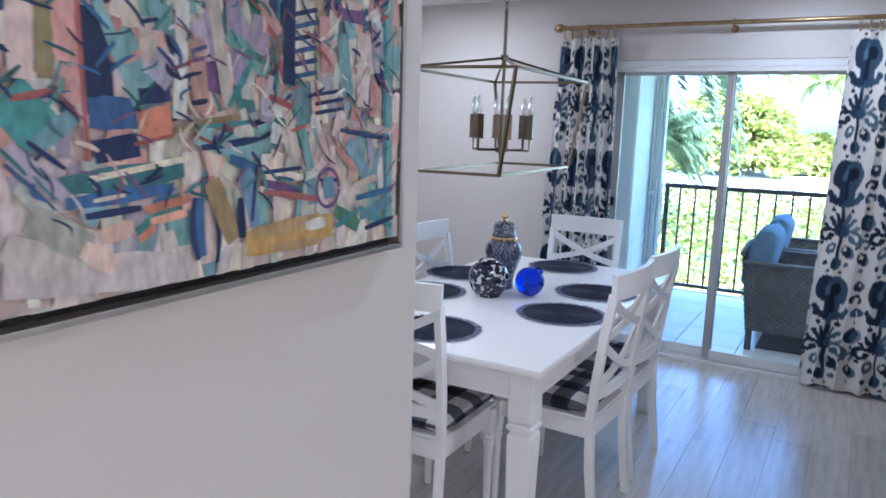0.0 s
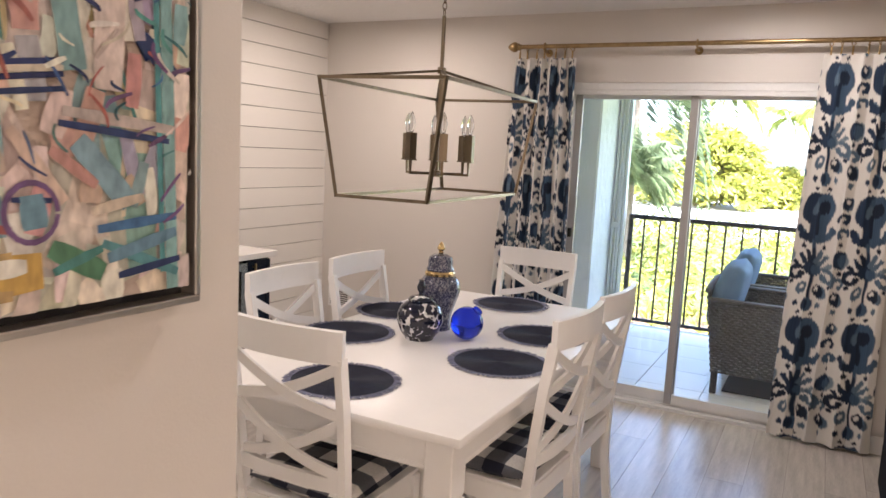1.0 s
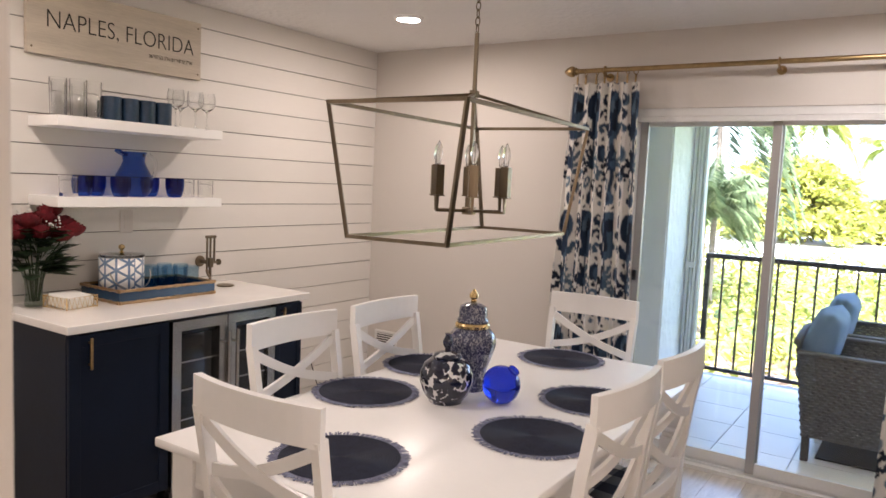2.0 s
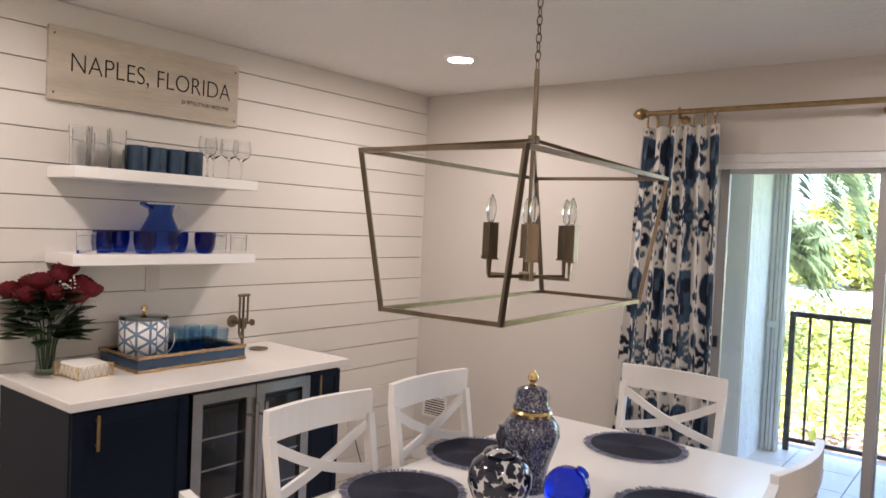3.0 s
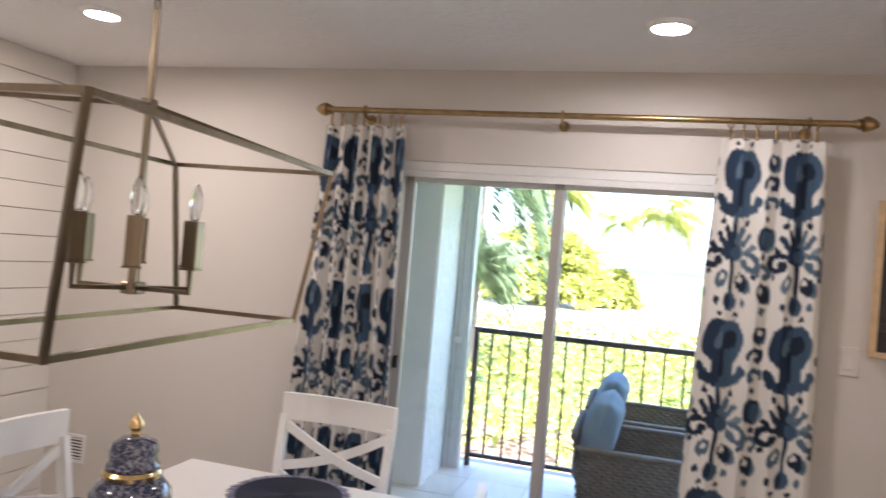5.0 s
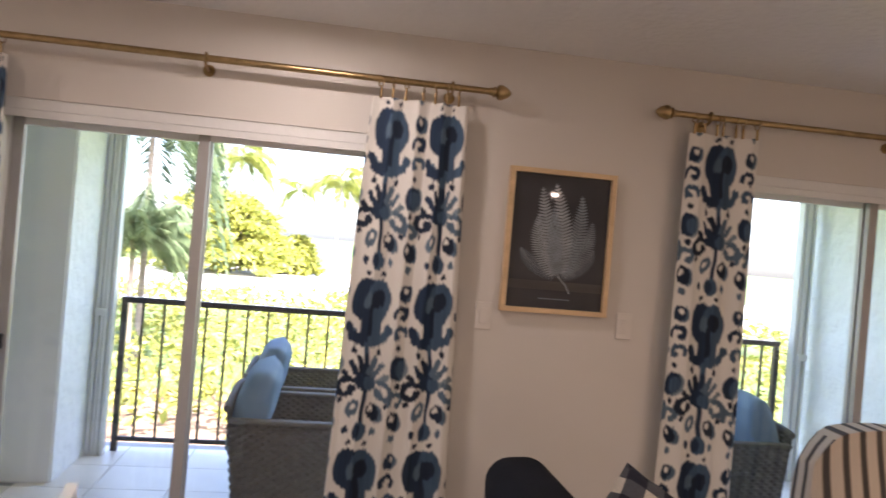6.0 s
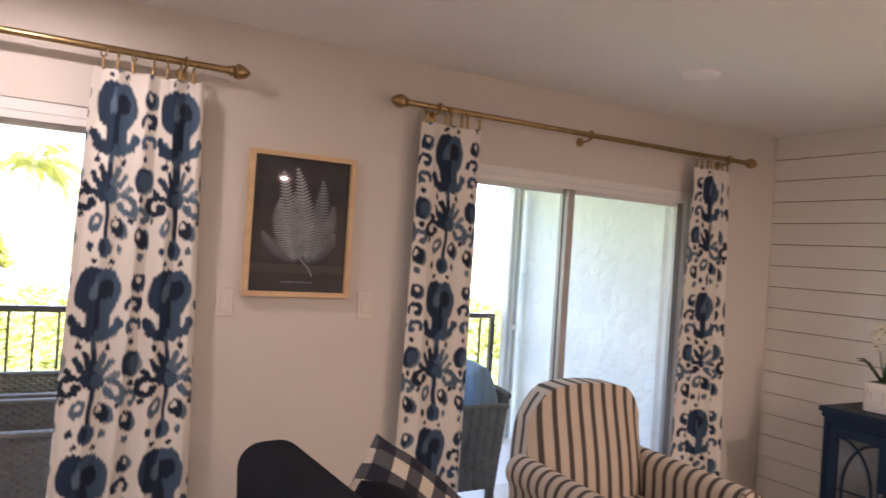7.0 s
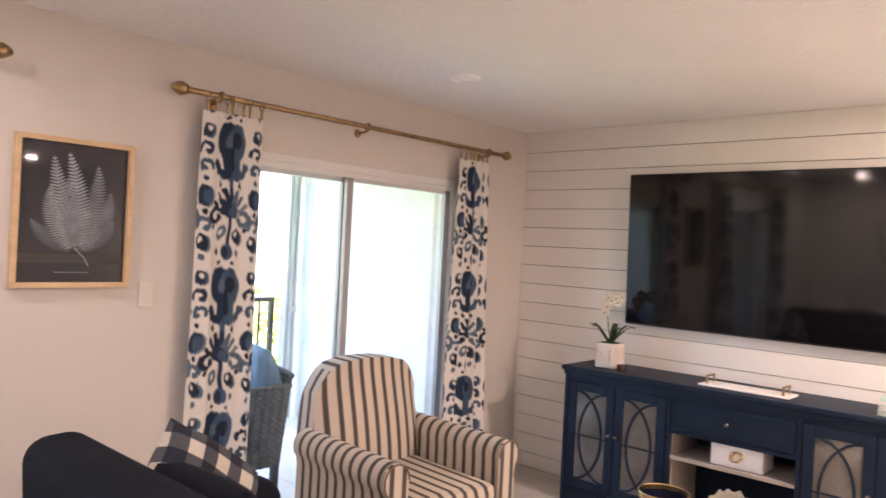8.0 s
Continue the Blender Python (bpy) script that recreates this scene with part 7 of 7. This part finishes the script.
def wicker_chair():
    """Faces its own +x; back outside at x = 0."""
    th = thing("wicker_armchair", "grey wicker armchair with light blue cushions on the balcony", "armchair", group="wicker armchairs")
    w, d = 0.70, 0.74

    def woven(pts_lo, pts_hi, name, rows):
        """A panel of strands bent round the path pts_lo (floor) to pts_hi (top), one strand a row."""
        b = bmesh.new()
        for r in range(rows):
            q = (r + 0.5) / rows
            path = []
            for i in range(len(pts_lo)):
                p = Vector(pts_lo[i]).lerp(Vector(pts_hi[i]), q)
                n = 0.0045 * (1 if (i + r) % 2 else -1)
                path.append(p + Vector((n, n, 0)))
            h = (Vector(pts_hi[0]) - Vector(pts_lo[0])).length / rows
            ribbon(path, h * 0.93, 0.009, (0, 0, 1), b)
        return part(name, b, WICKER, th)

    def span(a, b, n):
        return [tuple(Vector(a).lerp(Vector(b), k / n)) for k in range(n + 1)]

    woven(span((0.05, 0.0, 0.15), (d, 0.0, 0.15), 26), span((0.0, 0.0, 0.645), (d, 0.0, 0.645), 26), "side_panel", 28)
    woven(span((0.05, w, 0.15), (d, w, 0.15), 26), span((0.0, w, 0.645), (d, w, 0.645), 26), "side_panel", 28)
    woven(span((0.05, 0.0, 0.15), (0.05, w, 0.15), 24), [(-0.02, w * k / 24, 0.70 + 0.035 * math.sin(math.pi * k / 24) ** 0.7) for k in range(25)], "back_panel", 26)
    woven(span((d, 0.0, 0.15), (d, w, 0.15), 24), span((d, 0.0, 0.36), (d, w, 0.36), 24), "front_panel", 9)
    for y in (0.0, w):
        part("arm_rest", boxed(-0.01, d + 0.01, y - 0.03, y + 0.03, 0.646, 0.668, bevel=0.008), WICKER, th)
    part("back_rim", tube([(-0.02, w * k / 24, 0.712 + 0.035 * math.sin(math.pi * k / 24) ** 0.7) for k in range(25)], 0.021, 8), WICKER, th, smooth=True)
    part("seat_frame", boxed(0.06, d - 0.01, 0.02, w - 0.02, 0.28, 0.34), WICKER, th)
    for x in (0.07, d - 0.03):
        for y in (0.02, w - 0.02):
            part("leg", boxed(x - 0.022, x + 0.022, y - 0.022, y + 0.022, 0.0, 0.165, bevel=0.004), RAIL, th)
    part("seat_cushion", boxed(0.14, d + 0.02, 0.04, w - 0.04, 0.341, 0.47, bevel=0.035), BLUEFAB, th, smooth=True)
    part("back_cushion", cushion(0.48, w - 0.05, 0.20, 0.3, 16, 0.02, 2), BLUEFAB, th, smooth="all", m=Matrix.Translation((0.085, w / 2, 0.67)) @ Matrix.Rotation(radians(-73), 4, "Y"))
    return th


wk = wicker_chair()
wk.matrix_basis = pose(0.12, 5.86, BAL, 0, 0, 0)
copy_thing(wk, pose(0.12, 6.70, BAL, 0, 0, 0))
copy_thing(wk, pose(3.13, 6.56, BAL, 0, 0, 180))
tagged(part("outdoor_mat", boxed(0.24, 1.3, 5.95, 6.5, BAL, BAL + 0.01, bevel=0.003), mat("charcoal_mat", (0.03, 0.03, 0.035), 0.95, vary=0.3, grain=200, bump=0.3)), "charcoal outdoor mat on the balcony tiles", "mat")


# ---- balcony and outdoors ----

balcony = structure("balcony_slab", boxed(-3.0, 4.5, NORTH + 0.2, 7.75, -0.3, BAL - 0.012), GROUT, "grouted concrete balcony floor", "balcony")
structure("balcony_ceiling", boxed(-3.0, 4.6, NORTH + 0.2, 7.8, 2.36, 2.5), SMOOTH, "white rendered underside of the balcony above", "ceiling")
structure("balcony_beam", boxed(-3.0, 4.6, 7.42, 7.62, 2.19, 2.36), SMOOTH, "white beam over the balcony edge", "beam")
structure("wall_balcony_east", boxed(4.32, 4.52, NORTH + 0.2, 7.62, -0.3, 2.36), STUCCO, "rough white stucco wall at the balcony's end", "wall")
structure("wall_balcony_closet", boxed(-1.9, -1.0, 6.805, 7.62, -0.3, 2.36), STUCCO, "white stucco corner of the balcony closet", "wall")
structure("wall_balcony_panel", boxed(-3.0, -1.01, 6.79, 6.803, -0.03, 2.36), SMOOTH, "smooth white panel on the balcony closet", "wall")
structure("wall_balcony_west", boxed(-3.0, -2.8, NORTH + 0.2, 6.79, -0.3, 2.36), STUCCO, "white stucco side wall of the balcony", "wall")


def railing():
    th = thing("balcony_railing", "dark bronze metal balcony railing with slim bars", "railing", (0, 7.5, BAL))
    x0, x1 = -0.86, 4.12
    part("top_rail", boxed(x0, x1, -0.028, 0.028, 1.035, 1.075, bevel=0.005), RAIL, th)
    part("bottom_rail", boxed(x0, x1, -0.015, 0.015, 0.07, 0.10, bevel=0.003), RAIL, th)
    n = int((x1 - x0) / 0.142)
    for k in range(1, n):
        x = x0 + (x1 - x0) * k / n
        part("bar", boxed(x - 0.0085, x + 0.0085, -0.0085, 0.0085, 0.10, 1.035), RAIL, th)
    for x in (x0 + 0.02, 1.65, x1 - 0.02):
        part("post", boxed(x - 0.02, x + 0.02, -0.02, 0.02, 0.0, 1.034), RAIL, th)


railing()


def screen_frame(x, flip, label):
    """A stack of folded shutter leaves and the screen's upright."""
    th = thing("shutter_stack", label, "shutter", (x, 7.40, BAL))
    for k in range(4):
        part("leaf", boxed(flip * 0.028 * k - 0.011, flip * 0.028 * k + 0.011, -0.05 + 0.012 * (k % 2), 0.04, 0.0, 2.215, bevel=0.003), ALU, th)
    part("pull", boxed(flip * 0.03 - 0.04, flip * 0.03 + 0.04, -0.07, -0.052, 0.95, 1.0, bevel=0.004), ALU, th)


screen_frame(-0.975, 1, "folded white shutter leaves at the balcony corner")
screen_frame(4.25, -1, "folded white shutter leaves at the balcony corner")

GROUND = -2.7
GRASS = mat("lawn", (0.10, 0.15, 0.04), 0.9, vary=0.4, scale=0.6, grain=8, bump=0.3)
CONCRETE = mat("pale_concrete", (0.62, 0.60, 0.56), 0.85, vary=0.08, scale=0.3, grain=5, bump=0.05)
MULCH = mat("brown_mulch", (0.20, 0.13, 0.08), 0.95, vary=0.4, scale=2, grain=20, bump=0.6)


def sheet(name, x0, x1, y0, y1, z, material, label, category):
    b = bmesh.new()
    box(b, x0, x1, y0, y1, z - 0.2, z)
    return structure(name, b, material, label, category)


sheet("ground", -900, 900, 8.2, 2500, GROUND, GRASS, "flat sunlit lawn that reaches the horizon", "ground")
sheet("ground_strip", -9, 1.5, 16.5, 22, GROUND + 0.01, MULCH, "red mulch bed below the hedge", "ground")
sheet("road", -400, 400, 46, 92, GROUND + 0.02, CONCRETE, "wide pale sunlit concrete drive", "road")


def leaf_material(name, a, b):
    m, t, p = nodes_of(name)
    geo, ramp = t.nodes.new("ShaderNodeNewGeometry"), t.nodes.new("ShaderNodeValToRGB")
    ramp.color_ramp.elements[0].color, ramp.color_ramp.elements[1].color = (*a, 1), (*b, 1)
    t.links.new(geo.outputs["Random Per Island"], ramp.inputs[0])
    t.links.new(ramp.outputs[0], p.inputs["Base Color"])
    p.inputs["Roughness"].default_value = 0.55
    tr, mix = t.nodes.new("ShaderNodeBsdfTranslucent"), t.nodes.new("ShaderNodeMixShader")
    t.links.new(ramp.outputs[0], tr.inputs[0])
    mix.inputs[0].default_value = 0.35
    t.links.new(p.outputs[0], mix.inputs[1])
    t.links.new(tr.outputs[0], mix.inputs[2])
    t.links.new(mix.outputs[0], t.nodes["Material Output"].inputs[0])
    return m


HEDGE = leaf_material("hedge_leaf", (0.12, 0.16, 0.03), (0.42, 0.38, 0.08))
TREE = leaf_material("tree_leaf", (0.14, 0.18, 0.025), (0.40, 0.39, 0.06))
# two palm greens: the far palms' sunshine is put into the brighter one
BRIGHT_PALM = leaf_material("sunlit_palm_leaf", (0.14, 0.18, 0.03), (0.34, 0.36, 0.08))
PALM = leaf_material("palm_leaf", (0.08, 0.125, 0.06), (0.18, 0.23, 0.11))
BARK = mat("palm_bark", (0.22, 0.18, 0.14), 0.9, vary=0.3, scale=4, grain=20, bump=0.5, stretch=(1, 1, 4))


def leaf_cloud(points, size, rng, name, material, parent):
    """Many small folded leaves at the given places, in one mesh."""
    verts, faces = [], []
    for p in points:
        s = size * rng.uniform(0.6, 1.3)
        a = Vector((rng.gauss(0, 1), rng.gauss(0, 1), rng.gauss(0, 0.7))).normalized()
        b = a.cross(Vector((rng.gauss(0, 1), rng.gauss(0, 1), rng.gauss(0, 1)))).normalized()
        c = a.cross(b) * 0.15
        k = len(verts)
        for q in (a * s, b * s * 0.45 + c * s, -a * s, -b * s * 0.45 + c * s):
            verts.append(tuple(Vector(p) + q))
        faces += [(k, k + 1, k + 2), (k, k + 2, k + 3)]
    me = bpy.data.meshes.new(name)
    me.from_pydata(verts, [], faces)
    me.materials.append(material)
    ob = new(name, me)
    if parent is not None:
        ob.parent = parent
    return ob


def hedge():
    rng = random.Random(4)
    pts = []
    while len(pts) < 34000:
        x, y = rng.uniform(-26, 38), rng.uniform(16, 40)
        h = (0.5 + 1.15 * max(0.0, y - 16) / 24) * (1 + 0.45 * noise.noise((x * 0.35, y * 0.35, 0))) + 0.3 * noise.noise((x * 1.3, y * 1.3, 5))
        if noise.noise((x * 0.2, y * 0.2, 9)) < -0.35:
            continue
        pts.append((x, y, GROUND + h * rng.uniform(0.35, 1.0) ** 0.5))
    ob = leaf_cloud(pts, 0.17, rng, "hedge", HEDGE, None)
    tagged(ob, "sunlit yellow-green shrub bank below the balcony", "hedge", kind="stuff")


hedge()


def broad_tree(x, y, w, h, seed, label):
    rng = random.Random(seed)
    th = thing("tree", label, "tree", (x, y, GROUND), group="trees across the drive")
    part("trunk", tube([(0, 0, 0), (0.1, 0, h * 0.25), (0, 0.1, h * 0.5)], [0.3, 0.22, 0.12], 8), BARK, th)
    for k in range(5):
        a = 2 * math.pi * k / 5
        part("limb", tube([(0, 0, h * 0.22), (w * 0.2 * math.cos(a), w * 0.2 * math.sin(a), h * 0.5), (w * 0.33 * math.cos(a), w * 0.33 * math.sin(a), h * 0.65)], [0.15, 0.09, 0.04], 6), BARK, th)
    pts = []
    for _ in range(240):
        a, q, rr = rng.uniform(0, 6.28), rng.uniform(0.08, 0.95), rng.uniform(0, 1) ** 0.5
        width = w / 2 * (1 - q ** 1.8) ** 0.6
        cx, cy, cz = rr * width * math.cos(a), rr * width * math.sin(a), q * h
        for _ in range(60):
            pts.append((cx + rng.gauss(0, w * 0.05), cy + rng.gauss(0, w * 0.05), cz + rng.gauss(0, h * 0.03)))
    leaf_cloud(pts, 0.40, rng, "crown", TREE, th)


def frond(rng, a, reach, droop, rise):
    """One palm leaf: an arching rib with leaflets down both sides."""
    verts, faces = [], []
    d, side = Vector((math.cos(a), math.sin(a), 0)), Vector((-math.sin(a), math.cos(a), 0))
    n = 48
    for k in range(3, n):
        q = k / n
        p = d * reach * q * (1 - 0.15 * q) + Vector((0, 0, rise * reach * q - droop * reach * q * q))
        ln = reach * 0.34 * math.sin(math.pi * (0.12 + 0.85 * q))
        for s in (1, -1):
            tip = p + side * s * ln * 0.6 + d * ln * 0.35 + Vector((0, 0, -ln * rng.uniform(0.25, 0.8)))
            w = d * reach * 0.0105
            i = len(verts)
            verts += [tuple(p - w), tuple(p + w), tuple((p + tip) / 2 + w * 1.2 + Vector((0, 0, ln * 0.08))), tuple(tip)]
            faces += [(i, i + 1, i + 2), (i, i + 2, i + 3)]
    return verts, faces


def palm(x, y, h, reach, n, seed, label, leaves, at=GROUND, hang=(0.7, 1.25)):
    rng = random.Random(seed)
    th = thing("palm_tree", label, "palm tree", (x, y, at), group="palms")
    lean = rng.uniform(-0.6, 0.6)
    part("trunk", tube([(0, 0, 0), (lean * 0.3, 0, h * 0.4), (lean, 0, h)], [0.13, 0.10, 0.08], 10), BARK, th, smooth=True)
    me = bpy.data.meshes.new("crown")
    V, F = [], []
    for k in range(n):
        v, f = frond(rng, 2 * math.pi * k / n * 2.4 + rng.uniform(-0.2, 0.2), reach * rng.uniform(0.85, 1.1), rng.uniform(*hang), rng.uniform(0.0, 1.3))
        o = len(V)
        V += [(p[0] + lean, p[1], p[2] + h) for p in v]
        F += [tuple(i + o for i in q) for q in f]
    me.from_pydata(V, [], F)
    me.materials.append(leaves)
    cr = new("crown", me)
    cr.parent = th


broad_tree(-10.8, 78, 15, 8.2, 1, "broad sunlit spreading tree across the drive")
broad_tree(-3.2, 84, 5, 4.2, 2, "small rounded tree across the drive")
broad_tree(-30, 84, 18, 9.0, 6, "broad dark tree across the drive")
broad_tree(26, 100, 18, 5.5, 7, "broad tree beyond the drive")
palm(-9.6, 84, 12.2, 5.2, 18, 3, "tall feathery palm in the sun", BRIGHT_PALM)
palm(0.9, 80, 10.0, 5.0, 18, 5, "tall feathery palm in the sun", BRIGHT_PALM)
palm(-5.0, 120, 11.5, 4.4, 14, 7, "far feathery palm in the sun", BRIGHT_PALM)
palm(17.0, 90, 11.0, 5.0, 16, 8, "tall feathery palm in the sun", BRIGHT_PALM)
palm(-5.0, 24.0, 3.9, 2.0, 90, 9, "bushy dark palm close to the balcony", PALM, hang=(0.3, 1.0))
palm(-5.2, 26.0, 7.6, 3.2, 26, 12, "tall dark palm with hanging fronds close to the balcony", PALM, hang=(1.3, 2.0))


# ---- floor planks, shiplap boards and balcony tiles ----
def boards():
    for wall, z, x0, x1, y0, y1 in ((wall_west, 2.318, WEST - 0.015, WEST, 1.401, NORTH - 0.001), (wall_east, 2.29, EAST, EAST + 0.015, SOUTH + 0.001, NORTH - 0.001)):
        rows = [(z, TOP)]
        while z > 0:
            rows.append((max(z - 0.1365, 0.0), z))
            z -= 0.1365
        for a, b in rows:
            if b - a < 0.012:
                continue
            bm = boxed(x0, x1, y0, y1, a + 0.0022, b - 0.0022, bevel=0.0008)
            part("board", bm, SHIPLAP, wall)


boards()


def planks():
    w, rng = 0.178, random.Random(2)
    meshes = {}
    x, k = WEST, 0
    while x < EAST:
        y = SOUTH - 0.3 - rng.uniform(0, 1.1) if x > 0.05 else 1.41 - 0.0
        first = x <= 0.05
        while y < NORTH:
            ln = rng.choice((1.22, 1.22, 0.8)) if first else 1.22
            first = False
            a, b = max(y, SOUTH if x > 0.05 else 1.40), min(y + ln, NORTH + 0.02)
            wid = min(w, EAST - x)
            if b - a > 0.05:
                key = (round(b - a, 3), round(wid, 3))
                if key not in meshes:
                    bm = boxed(0.0008, wid - 0.0008, 0.0008, b - a - 0.0008, -0.0039, 0.0, bevel=0.0)
                    me = bpy.data.meshes.new("plank")
                    bm.to_mesh(me)
                    bm.free()
                    me.materials.append(PLANK)
                    meshes[key] = me
                shared("plank", meshes[key], floor, Matrix.Translation((x, a, 0)))
            y += ln
        x += w


planks()


def tiles():
    s = 0.44
    me = bpy.data.meshes.new("tile")
    bm = boxed(0.003, s - 0.003, 0.003, s - 0.003, -0.0115, 0.0)
    bm.to_mesh(me)
    bm.free()
    me.materials.append(TILE)
    for i in range(17):
        for j in range(5):
            x, y = -2.95 + s * i, NORTH + 0.205 + s * j
            if x < -1.35 and y > 6.7:
                continue
            shared("tile", me, balcony, Matrix.Translation((x, y, BAL)))


tiles()
